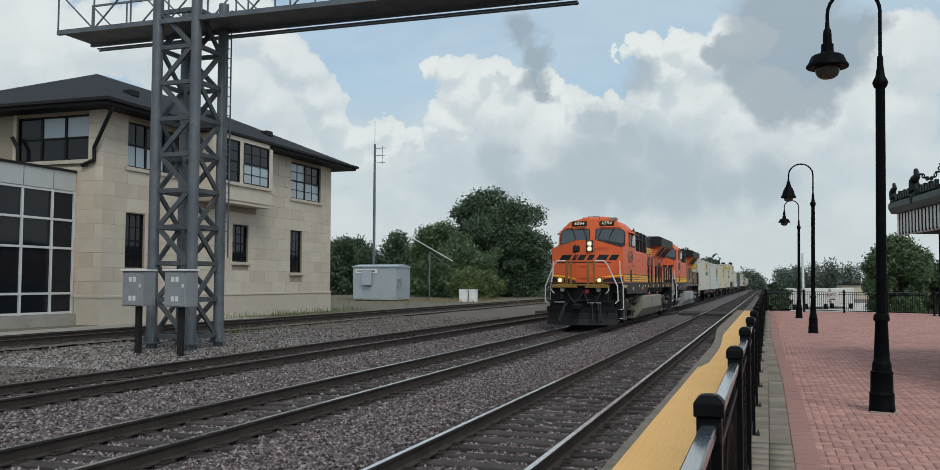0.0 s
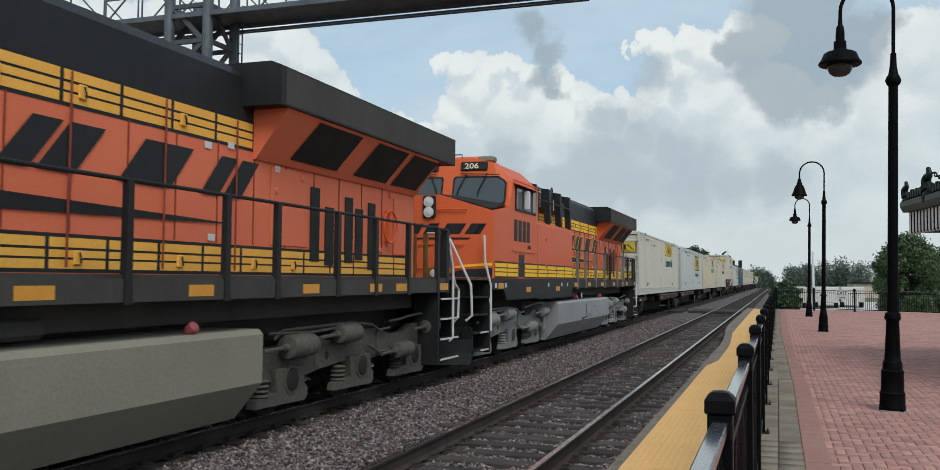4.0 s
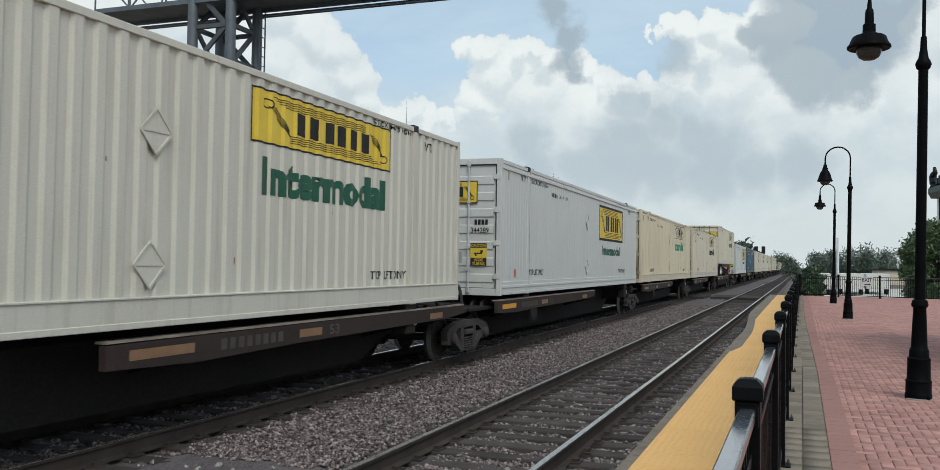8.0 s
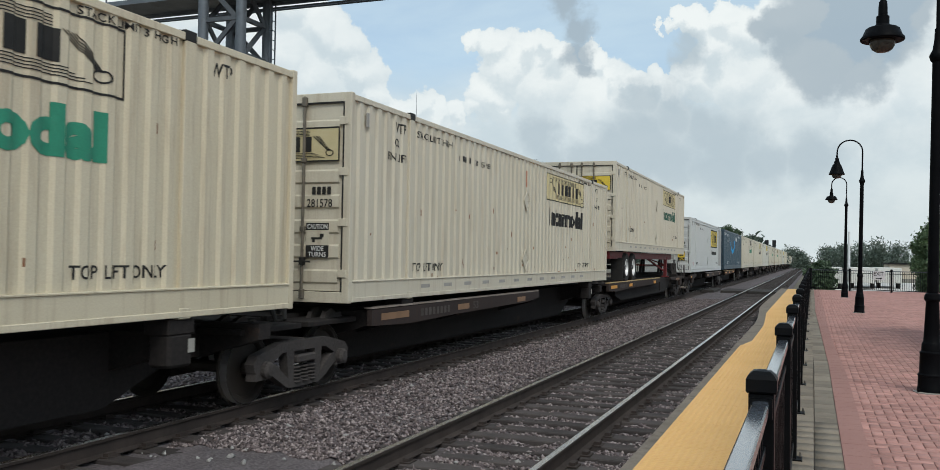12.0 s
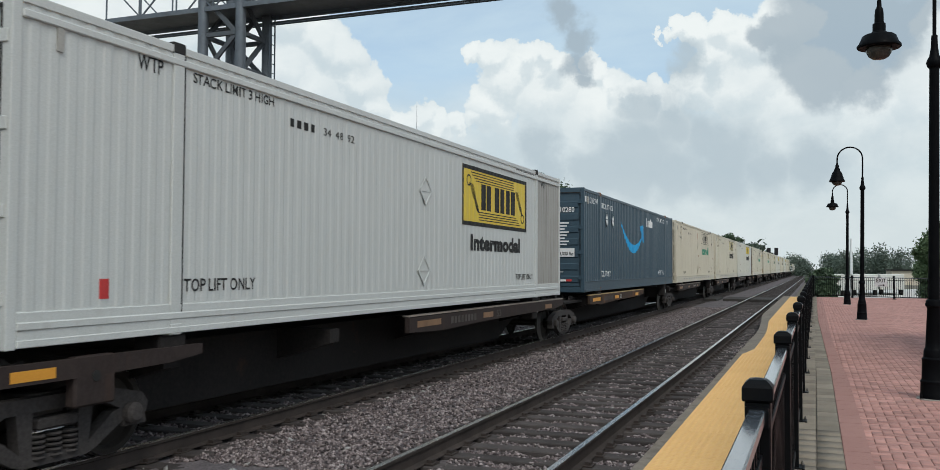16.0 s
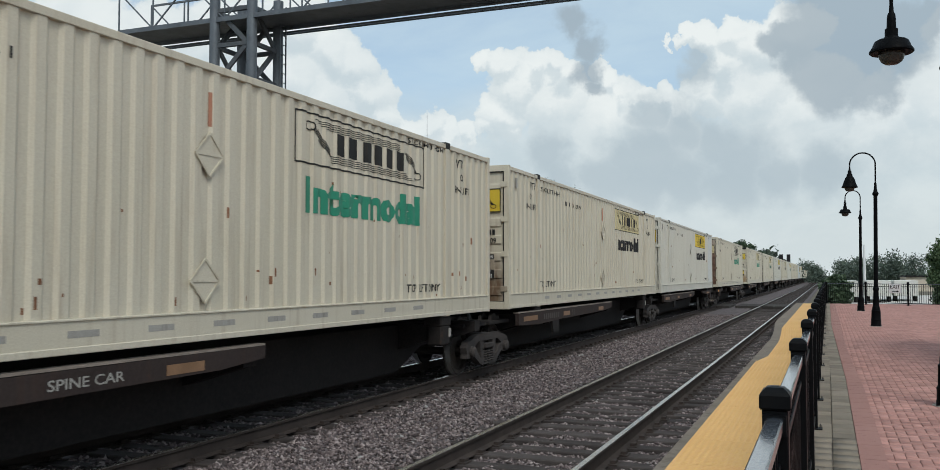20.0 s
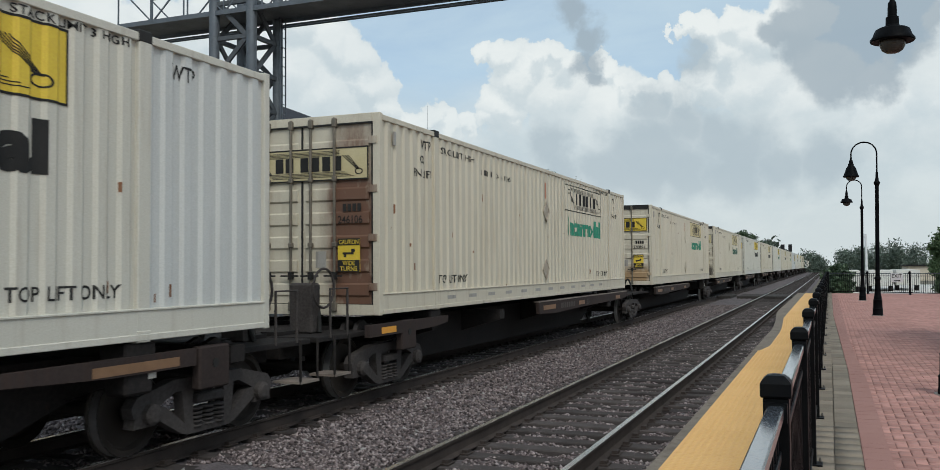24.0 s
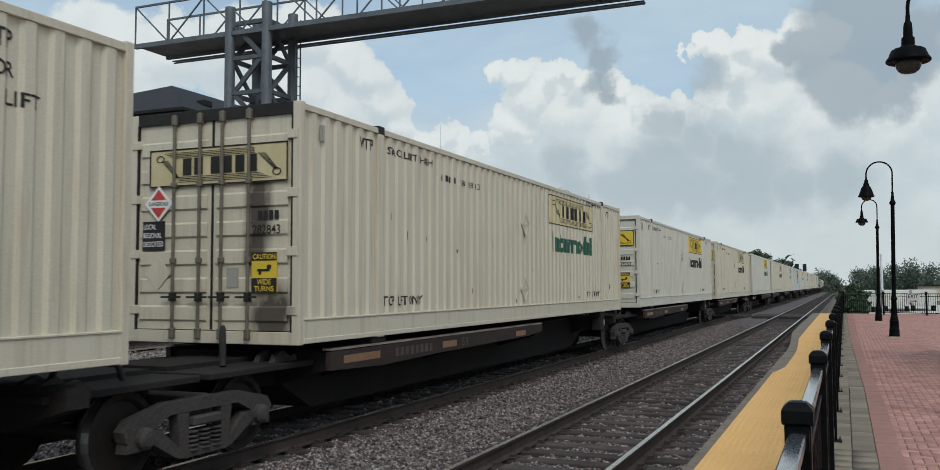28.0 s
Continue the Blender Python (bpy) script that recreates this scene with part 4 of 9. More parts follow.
# glazed wing in front of the near end
wing = thing("glass_wing", "low glazed entrance wing with metal parapet", "building")
WX = -27.9
part("parapet", boxes([(WX - 8, WX + 0.06, 25.7, Y0 - 0.06, 5.62, 6.42)]), METAL_PANEL, wing)
part("roof_edge", boxes([(WX - 8.1, WX + 0.12, 25.7, Y0 - 0.06, 6.42, 6.52)], 0.01), FASCIA, wing)
part("plinth", boxes([(WX - 8, WX + 0.25, 25.7, Y0 - 0.06, -0.4, 0.46)]), CONCRETE, wing)
part("back_wall", boxes([(WX - 5, WX - 4.8, 25.7, Y0 - 0.1, 0.46, 5.62)]), FASCIA, wing)
cols = [30.1, 28.9, 27.35, 25.8]
for y in cols:
    part("mullion", boxes([(WX - 0.08, WX + 0.05, y - 0.05, y + 0.05, 0.46, 5.62)]), ALU, wing)
for z in (0.52, 1.32, 3.2, 4.38, 5.56):
    part("transom", boxes([(WX - 0.07, WX + 0.04, 25.8, 30.05, z - 0.045, z + 0.045)]), ALU, wing)
for a, b in zip(cols, cols[1:]):
    for lo, hi in zip((0.57, 1.37, 3.25, 4.43), (1.27, 3.15, 4.33, 5.51)):
        part("pane", boxes([(WX - 0.03, WX - 0.018, b + 0.05, a - 0.05, lo, hi)]), PANE, wing)
for y in (28.9, 27.35):
    part("panel_joint", boxes([(WX + 0.06, WX + 0.064, y - 0.012, y + 0.012, 5.62, 6.42)]), FASCIA, wing)
TAN_BRICK = mat("tan_brick", ((0.40, 0.31, 0.20), (0.49, 0.385, 0.26)), 0.9, scale=1.6, grain=16, bump=0.4, streak=0.15, dirt=(0.28, 0.21, 0.13), dirt_at=0.66)
pier = thing("brick_wing", "tan brick wing with limestone top beside the glazed entrance", "building")
part("wall", boxes([(WX - 8, WX + 0.30, 12, 25.69, -0.4, 5.95)]), TAN_BRICK, pier)
part("limestone_band", boxes([(WX - 8, WX + 0.34, 11.96, 25.693, 5.95, 7.45)]), LIME_TRIM, pier)
part("coping", box(bmesh.new(), WX - 8.1, WX + 0.42, 11.9, 25.695, 7.45, 7.62, 0.02), LIME_TRIM, pier)
part("ledge", box(bmesh.new(), WX + 0.30, WX + 0.38, 12, 25.69, 1.12, 1.26, 0.01), LIME_TRIM, pier)
for k in range(70):
    z = -0.2 + 0.088 * k
    if z < 5.9:
        part("course_joint", boxes([(WX + 0.3005, WX + 0.302, 12, 25.688, z, z + 0.010)]), JOINT, pier)
tagged(sheet("apron", [WX - 2, -24.6], [12, 40], lambda x, y: x * 0 - 0.02, CONCRETE, False), "worn concrete apron beside the building", "pavement", kind="structure")

# ---- signal gantry ----
GALV = mat("galvanised_steel", ((0.105, 0.120, 0.138), (0.175, 0.195, 0.215)), 0.55, 0.45, scale=1.5, grain=26, bump=0.1, streak=0.35, dirt=(0.10, 0.105, 0.11))
GIRT = mat("lattice_steel", ((0.075, 0.083, 0.092), (0.125, 0.135, 0.145)), 0.6, 0.4, scale=1.5, grain=26, bump=0.1, streak=0.3, dirt=(0.05, 0.05, 0.05))
GX, GY, HALF, RISE = -17.30, 23.50, 0.71, 1.12
gan = thing("signal_gantry", "galvanised lattice tower carrying a signal bridge over the tracks", "signal gantry")
part("foundation", box(bmesh.new(), -1.2, 1.2, -1.2, 1.2, -0.7, -0.27, 0.03), CONCRETE, gan)
gan.matrix_world = pose(GX, GY, 0)
legs = [(-1, -1), (1, -1), (1, 1), (-1, 1)]
for sx, sy in legs:
    part("leg", tube(bmesh.new(), [(sx * HALF, sy * HALF, -0.27), (sx * HALF, sy * HALF, 10.8)], 0.165, 14), GALV, gan, smooth=True)
    part("leg_foot", box(bmesh.new(), sx * HALF - 0.26, sx * HALF + 0.26, sy * HALF - 0.26, sy * HALF + 0.26, -0.08, -0.04, 0.005), GALV, gan)
    for a in range(4):
        part("gusset", slab(bmesh.new(), [(0.15, -0.04), (0.25, -0.04), (0.15, 0.4)], "y", -0.012, 0.012), GALV, gan).matrix_basis = pose(sx * HALF, sy * HALF, 0, 0, 0, 45 + 90 * a)
for k in range(10):
    z = 0.15 + k * RISE
    for i in range(4):
        a, b = legs[i], legs[(i + 1) % 4]
        pa, pb = Vector((a[0] * HALF, a[1] * HALF, z)), Vector((b[0] * HALF, b[1] * HALF, z))
        d = (pb - pa).normalized() * 0.15
        part("strut", beam(bmesh.new(), pa + d, pb - d, 0.12, 0.13), GIRT, gan)
        if k < 9:
            if k % 2 == 0:
                pa.z += RISE
            else:
                pb.z += RISE
            part("brace", beam(bmesh.new(), pa + d, pb - d, 0.07, 0.15), GIRT, gan)
# bridge deck towards the tracks, with trusses and a railing
b0, b1, bz = -4.6, 12.6, 9.93
for y in (-HALF - 0.05, HALF + 0.05):
    part("chord", beam(bmesh.new(), (b0, y, bz), (b1, y, bz), 0.12, 0.15), GALV, gan)
    part("chord", beam(bmesh.new(), (b0, y, bz + 1.35), (b1, y, bz + 1.35), 0.06, 0.06), GALV, gan)
    n = 12
    for k in range(n):
        x0, x1 = b0 + (b1 - b0) * k / n, b0 + (b1 - b0) * (k + 1) / n
        part("web", beam(bmesh.new(), (x0, y, bz + (0 if k % 2 else 1.35)), (x1, y, bz + (1.35 if k % 2 else 0)), 0.04), GALV, gan)
        part("stanchion", beam(bmesh.new(), (x0, y, bz), (x0, y, bz + 1.35), 0.04), GALV, gan)
for k in range(22):
    x = b0 + (b1 - b0) * (k + 0.5) / 22
    part("deck_plank", boxes([(x - 0.40, x + 0.40, -HALF + 0.03, HALF - 0.03, bz + 0.02, bz + 0.06)]), GALV, gan)
for dz, q in ((-0.14, 0.12), (-0.19, 0.20), (-0.14, 0.28)):
    part("conduit", tube(bmesh.new(), [(b0 + 0.2, HALF + q, bz + dz), (b1 - 0.3, HALF + q, bz + dz)], 0.028, 7), GALV, gan)
# ladder
for s in (-0.16, 0.16):
    part("ladder_rail", beam(bmesh.new(), (HALF + 0.26, HALF + s - 0.1, 2.6), (HALF + 0.26, HALF + s - 0.1, 10.6), 0.035), GALV, gan)
rung = part("rung", beam(bmesh.new(), (HALF + 0.26, HALF - 0.26, 0), (HALF + 0.26, HALF + 0.06, 0), 0.022), GALV, gan)
rung.location.z = 2.8
for k in range(1, 25):
    repeat(rung, 0, 0, 2.8 + k * 0.31)
for z in (3.0, 6.0, 9.0):
    part("ladder_bracket", beam(bmesh.new(), (HALF, HALF - 0.1, z), (HALF + 0.26, HALF - 0.1, z), 0.05), GALV, gan)
# signal equipment cases on posts before the tower
CASE = mat("case_grey", ((0.23, 0.245, 0.255), (0.30, 0.315, 0.325)), 0.5, 0.2, scale=2, grain=60)
CASE_LABEL = mat("case_label", ((0.62, 0.63, 0.63), (0.68, 0.68, 0.68)), 0.6)
for x, y in ((-17.18, 21.0), (-15.55, 20.75)):
    c = thing("equipment_case", "grey steel signal case on a black post beside the tower", "equipment case", "signal cases", pose(x, y, -0.1))
    part("post", boxes([(-0.07, 0.07, 0.1, 0.24, -0.2, 1.35)]), FASCIA, c)
    part("body", box(bmesh.new(), -0.36, 0.36, -0.12, 0.42, 1.22, 2.22, 0.015), CASE, c)
    part("door", box(bmesh.new(), -0.33, 0.33, -0.14, -0.122, 1.25, 2.18, 0.01), CASE, c)
    part("hood", boxes([(-0.40, 0.40, -0.18, 0.45, 2.22, 2.27)], 0.008), CASE_LABEL, c)
    part("lock", boxes([(0.24, 0.30, -0.17, -0.14, 1.75, 1.85)], 0.008), ALU, c)
    for z in (1.38, 1.92):
        for q in (-0.12, 0.02):
            part("notice", boxes([(q, q + 0.1, -0.1425, -0.1405, z, z + 0.14)]), CASE_LABEL, c)

# ---- shed, mast and clutter by the trees ----
SHED = mat("shed_metal", ((0.36, 0.41, 0.44), (0.43, 0.48, 0.51)), 0.45, 0.25, scale=0.8, grain=30)
sh = thing("equipment_shed", "pale blue-grey metal signal shed by the tracks", "shed", m=pose(-36.4, 80.2, -0.05))
part("body", box(bmesh.new(), -2.3, 2.3, -1.3, 2.2, 0.15, 3.30, 0.02), SHED, sh)
bm = slab(bmesh.new(), [(-1.4, 3.30), (2.3, 3.30), (2.3, 3.40), (0.45, 3.62), (-1.4, 3.42)], "x", -2.4, 2.4)
part("roof", bm, SHED, sh)
part("skid", boxes([(-2.25, 2.25, -1.1, -0.8, -0.1, 0.16), (-2.25, 2.25, 1.6, 1.9, -0.1, 0.16)]), FASCIA, sh)
for x in [-2.2 + 0.3 * i for i in range(15)]:
    part("rib", boxes([(x - 0.02, x + 0.02, -1.318, -1.302, 0.2, 3.25)]), SHED, sh)
part("door", box(bmesh.new(), -2.2, -1.3, -1.34, -1.32, 0.25, 2.4, 0.01), SHED, sh)
part("air_conditioner", box(bmesh.new(), -1.2, -0.2, -1.75, -1.32, 1.55, 2.9, 0.03), SHED, sh)
part("sign_plate", boxes([(-2.0, 0.3, -1.36, -1.325, 2.75, 3.12)]), SIGN_WHITE, sh)
for i in range(9):
    part("writing", boxes([(-1.85 + i * 0.22, -1.70 + i * 0.22, -1.366, -1.362, 2.85, 3.02)]), SIGN_BLACK, sh)
part("meter_box", boxes([(2.31, 2.55, -1.0, -0.5, 1.4, 2.2)]), CASE, sh)
ma = thing("radio_mast", "slim steel radio mast rising beside the shed", "mast", m=pose(-41.1, 88.9, -0.2))
part("pole", lathe(bmesh.new(), [(0.16, 0), (0.15, 10), (0.11, 17.3)], seg=10), GALV, ma)
part("whip", lathe(bmesh.new(), [(0.03, 17.2), (0.015, 20)], seg=6), GALV, ma)
for z in (15.2, 16.0, 16.8):
    part("antenna", beam(bmesh.new(), (0, 0, z), (1.3, 0, z), 0.05), GALV, ma)
part("antenna", beam(bmesh.new(), (0.9, 0, 15.0), (0.9, 0, 17.0), 0.05), GALV, ma)
for i, (x, y) in enumerate(((-27.5, 79.8), (-26.7, 80.3))):
    q = thing("utility_box", "cream utility cabinet in the weeds", "utility box", "utility cabinets", pose(x, y, -0.25))
    part("body", box(bmesh.new(), -0.36, 0.36, -0.3, 0.3, 0, 1.35, 0.03), SIGN_WHITE, q)
    part("lid", boxes([(-0.38, 0.38, -0.33, 0.33, 1.35, 1.41)], 0.01), SIGN_WHITE, q)
gt = thing("crossing_arm", "white raised arm with braces by the shed", "barrier", m=pose(-33.4, 86, -0.2))
part("post", lathe(bmesh.new(), [(0.09, 0), (0.09, 5.2)], seg=8), GALV, gt)
part("arm", beam(bmesh.new(), (-2.2, 0, 6.8), (2.6, 0, 4.2), 0.06), SIGN_WHITE, gt)
part("brace", beam(bmesh.new(), (0, 0, 5.2), (2.4, 0, 3.4), 0.06), GALV, gt)
fs = thing("far_signal", "distant signal heads on a mast over the train", "signal", m=pose(-10.9, 200, -0.3))
part("mast", lathe(bmesh.new(), [(0.12, 0), (0.12, 6.6)], seg=8), FASCIA, fs)
part("arm", beam(bmesh.new(), (0, 0, 5.3), (3.4, 0, 5.3), 0.14), FASCIA, fs)
for x in (1.7, 3.2):
    part("signal_head", boxes([(x - 0.38, x + 0.38, -0.15, 0.15, 5.0, 6.6)], 0.05), FASCIA, fs)

# ---- the train ----
# how far the train has come since the start, metres by seconds
RUN = [(0, 0.0), (2, 20.74), (3, 31.11), (3.5, 36.27), (5.5, 56.84), (7, 72.39), (8, 82.78), (9, 93.18), (10.5, 108.82), (12, 124.57), (14.5, 150.73), (15.5, 161.15), (17.5, 182.01), (19, 197.71), (21, 218.49), (24, 249.84), (26, 270.79), (28, 291.80)]
MOVING = []
TX = TRACKS[1]


def rolling(ob, y):
    """Marks a thing of the train by its place along the track at the start."""
    ob.matrix_world = pose(TX, y, 0)
    MOVING.append((ob, y))
    return ob


def paint(name, tones, rust, at, streak=0.35, rough=0.5):
    return mat(name, tones, rough, scale=0.55, grain=70, bump=0.06, spread=0.6, streak=min(1, streak * 1.35), dirt=rust, dirt_at=at)


CREAM = paint("container_cream", ((0.536, 0.489, 0.381), (0.592, 0.545, 0.446)), (0.24, 0.16, 0.09), 0.74, 0.35)
CREAM_WARM = paint("container_warm", ((0.555, 0.489, 0.352), (0.611, 0.55, 0.418)), (0.22, 0.14, 0.08), 0.72, 0.4)
WHITE = paint("container_white", ((0.512, 0.522, 0.503), (0.564, 0.573, 0.555)), (0.30, 0.28, 0.25), 0.78, 0.18)
WHITE_DIRTY = paint("container_off_white", ((0.536, 0.517, 0.446), (0.592, 0.573, 0.503)), (0.28, 0.22, 0.16), 0.75, 0.3)
GREY_PANEL = paint("container_grey", ((0.29, 0.275, 0.25), (0.37, 0.355, 0.325)), (0.12, 0.095, 0.075), 0.72, 0.6)
BLUE = paint("container_blue", ((0.034, 0.062, 0.085), (0.047, 0.080, 0.106)), (0.09, 0.09, 0.085), 0.76, 0.12, 0.45)
RUST = mat("rust_patch", ((0.16, 0.07, 0.035), (0.26, 0.13, 0.07)), 0.9, scale=3, grain=50, bump=0.3)
LOGO_YELLOW = mat("panel_yellow", ((0.62, 0.44, 0.035), (0.72, 0.53, 0.06)), 0.5, scale=2)
LOGO_FADED = mat("panel_faded", ((0.50, 0.42, 0.22), (0.58, 0.51, 0.32)), 0.6, scale=2)
INK = mat("sign_ink", ((0.018, 0.018, 0.018), (0.035, 0.034, 0.032)), 0.6, scale=3)
GREEN = mat("letter_green", ((0.012, 0.075, 0.045), (0.02, 0.10, 0.06)), 0.5, scale=3)
GREEN_PALE = mat("letter_green_pale", ((0.02, 0.20, 0.12), (0.035, 0.26, 0.16)), 0.5, scale=3)
CYAN = mat("mark_blue", ((0.012, 0.30, 0.62), (0.02, 0.36, 0.72)), 0.5, scale=3)
BAR = mat("lock_bar", ((0.12, 0.11, 0.09), (0.22, 0.19, 0.15)), 0.6, 0.4, scale=4, grain=50)
BAR_PALE = mat("lock_bar_pale", ((0.44, 0.45, 0.45), (0.58, 0.58, 0.57)), 0.5, 0.3, scale=4)
SPINE = mat("spine_car_brown", ((0.013, 0.012, 0.012), (0.024, 0.021, 0.020), (0.044, 0.038, 0.036)), 0.9, scale=0.9, grain=22, bump=0.3, dirt=(0.060, 0.035, 0.023), dirt_at=0.62)
SPINE_SIDE = mat("spine_car_side", ((0.024, 0.018, 0.017), (0.041, 0.030, 0.027), (0.062, 0.048, 0.044)), 0.8, scale=0.8, grain=24, bump=0.25, streak=0.3, dirt=(0.085, 0.042, 0.026), dirt_at=0.64)
SPINE_RUST = mat("spine_car_rust", ((0.035, 0.024, 0.020), (0.060, 0.042, 0.034), (0.10, 0.07, 0.055)), 0.85, scale=0.8, grain=24, bump=0.25, streak=0.3, dirt=(0.15, 0.072, 0.036), dirt_at=0.52)
SPINE_EDGE = mat("worn_edge", ((0.12, 0.095, 0.078), (0.33, 0.28, 0.24)), 0.8, scale=1.5, grain=40)
LABEL_FADED = mat("label_faded", ((0.33, 0.13, 0.08), (0.42, 0.22, 0.14)), 0.6, scale=3)
PLACARD_RED = mat("placard_red", ((0.45, 0.03, 0.03), (0.52, 0.05, 0.045)), 0.5)
ORANGE_PLATE = mat("plate_orange", ((0.62, 0.20, 0.03), (0.70, 0.25, 0.05)), 0.5)
YELLOW_WORN = mat("worn_yellow", ((0.30, 0.19, 0.06), (0.55, 0.40, 0.22)), 0.7, scale=2.2, grain=40, dirt=(0.12, 0.07, 0.04), dirt_at=0.55)
STENCIL = mat("stencil_faded", ((0.055, 0.047, 0.043), (0.10, 0.088, 0.08)), 0.8, scale=3)
REFLECTOR_DULL = mat("reflector_dusty", ((0.17, 0.095, 0.05), (0.27, 0.155, 0.085)), 0.6, scale=3)
REFLECTOR = mat("reflector_amber", ((0.62, 0.27, 0.03), (0.72, 0.34, 0.05)), 0.4, scale=3)
TRUCK = mat("truck_cast", ((0.030, 0.026, 0.025), (0.060, 0.053, 0.050), (0.10, 0.09, 0.086)), 0.85, 0.0, scale=1.6, grain=30, bump=0.3)
WHEEL = mat("wheel_steel", ((0.025, 0.021, 0.018), (0.045, 0.038, 0.033)), 0.7, 0.2, scale=2, grain=40)
TREAD = mat("wheel_tread", ((0.5, 0.49, 0.48), (0.68, 0.67, 0.66)), 0.42, 1.0, scale=2, bump=0.02)

CL, CW, CH = 16.154, 1.295, 2.896


def wave(v, pitch, deep):
    """Depth of the pressed sheet at v along the wall: flat outside, flat inside, slopes between."""
    f = (v / pitch) % 1.0
    if f < 0.36:
        return 0.0
    if f < 0.50:
        return -deep * (f - 0.36) / 0.14
    if f < 0.86:
        return -deep
    return -deep * (1 - (f - 0.86) / 0.14)


def bends(pitch, a, b):
    out, k = [], math.floor(a / pitch)
    while k * pitch < b:
        out += [v for v in (k * pitch, (k + 0.36) * pitch, (k + 0.5) * pitch, (k + 0.86) * pitch) if a < v < b]
        k += 1
    return out


def on_sheet(bm, pitch, deep, out=0.004):
    """Presses flat work, given in y z, on the corrugated wall (towards +x)."""
    if not bm.verts:
        return bm
    ys = [v.co.y for v in bm.verts]
    for y in bends(pitch, min(ys), max(ys)):
        bmesh.ops.bisect_plane(bm, geom=bm.verts[:] + bm.edges[:] + bm.faces[:], plane_co=(0, y, 0), plane_no=(0, 1, 0))
    for v in bm.verts:
        v.co.x = CW - 0.012 + wave(v.co.y + 1e-5, pitch, deep) + out
    return bm


def yz(rows):
    bm = bmesh.new()
    for y0, y1, z0, z1 in rows:
        bm.faces.new([bm.verts.new((0, y, z)) for y, z in ((y0, z0), (y1, z0), (y1, z1), (y0, z1))])
    return bm


def poly_yz(points):
    bm = bmesh.new()
    bm.faces.new([bm.verts.new((0, y, z)) for y, z in points])
    bmesh.ops.triangulate(bm, faces=bm.faces)
    return bm


def write_yz(body, y, z, height, width=None, bold=0.012):
    return turned(letters(body, height, width, bold=bold), Matrix(((0, 0, 1, 0), (1, 0, 0, y), (0, 1, 0, z), (0, 0, 0, 1))))


def write_xz(body, x, z, height, width=None):
    """Writing on the near end, read by one who looks along the track."""
    return turned(letters(body, height, width), Matrix(((1, 0, 0, x), (0, 0, -1, 0), (0, 1, 0, z), (0, 0, 0, 1))))


def join(*pieces):
    bm = bmesh.new()
    for p in pieces:
        me = bpy.data.meshes.new("t")
        p.to_mesh(me)
        p.free()
        bm.from_mesh(me)
        bpy.data.meshes.remove(me)
    return bm


def frame_rows(y0, y1, z0, z1, w):
    return [(y0, y1, z0, z0 + w), (y0, y1, z1 - w, z1), (y0, y0 + w, z0 + w, z1 - w), (y1 - w, y1, z0 + w, z1 - w)]


def scroll_mark(y0, y1, z0, z1):
    """The black line work of the panel: fine stripes, a slanted scroll at each end and a row of block shapes."""
    h, w = z1 - z0, y1 - y0
    out = []
    for i in range(4):
        z = z1 - h * (0.10 + 0.045 * i)
        out.append(yz([(y0 + w * (0.10 + 0.025 * i), y0 + w * (0.78 + 0.0 * i), z, z + h * 0.016)]))
        z = z0 + h * (0.09 + 0.045 * i)
        out.append(yz([(y0 + w * 0.22, y0 + w * (0.90 - 0.025 * i), z, z + h * 0.016)]))
    for i in range(5):
        k = 0.012 * i
        out.append(poly_yz([(y0 + w * (0.08 + k), z1 - h * 0.28), (y0 + w * (0.085 + k), z1 - h * 0.28), (y0 + w * (0.205 + k * 0.4), z0 + h * 0.22), (y0 + w * (0.20 + k * 0.4), z0 + h * 0.22)]))
        out.append(poly_yz([(y0 + w * (0.80 + k), z1 - h * 0.24), (y0 + w * (0.805 + k), z1 - h * 0.24), (y0 + w * (0.925 + k * 0.4), z0 + h * 0.30), (y0 + w * (0.92 + k * 0.4), z0 + h * 0.30)]))
    for cx, cz in ((0.075, 0.76), (0.935, 0.24)):
        ring = []
        for i in range(14):
            a = 2 * math.pi * i / 14
            ring.append((y0 + w * (cx + 0.032 * math.cos(a)), z0 + h * (cz + 0.10 * math.sin(a))))
        for i in range(14):
            (a, b), (c, d) = ring[i], ring[(i + 1) % 14]
            mx, mz = y0 + w * cx, z0 + h * cz
            out.append(poly_yz([(a, b), (c, d), (c + (mx - c) * 0.25, d + (mz - d) * 0.25), (a + (mx - a) * 0.25, b + (mz - b) * 0.25)]))
    # block shapes where the name stands
    t, m, b = z0 + h * 0.74, z0 + h * 0.5, z0 + h * 0.28
    s = h * 0.075
    for f in (0.25, 0.335, 0.46, 0.55, 0.64, 0.73):
        y, u = y0 + w * f, w * 0.066
        out.append(yz([(y, y + u, b, t)]))
    return join(*out)


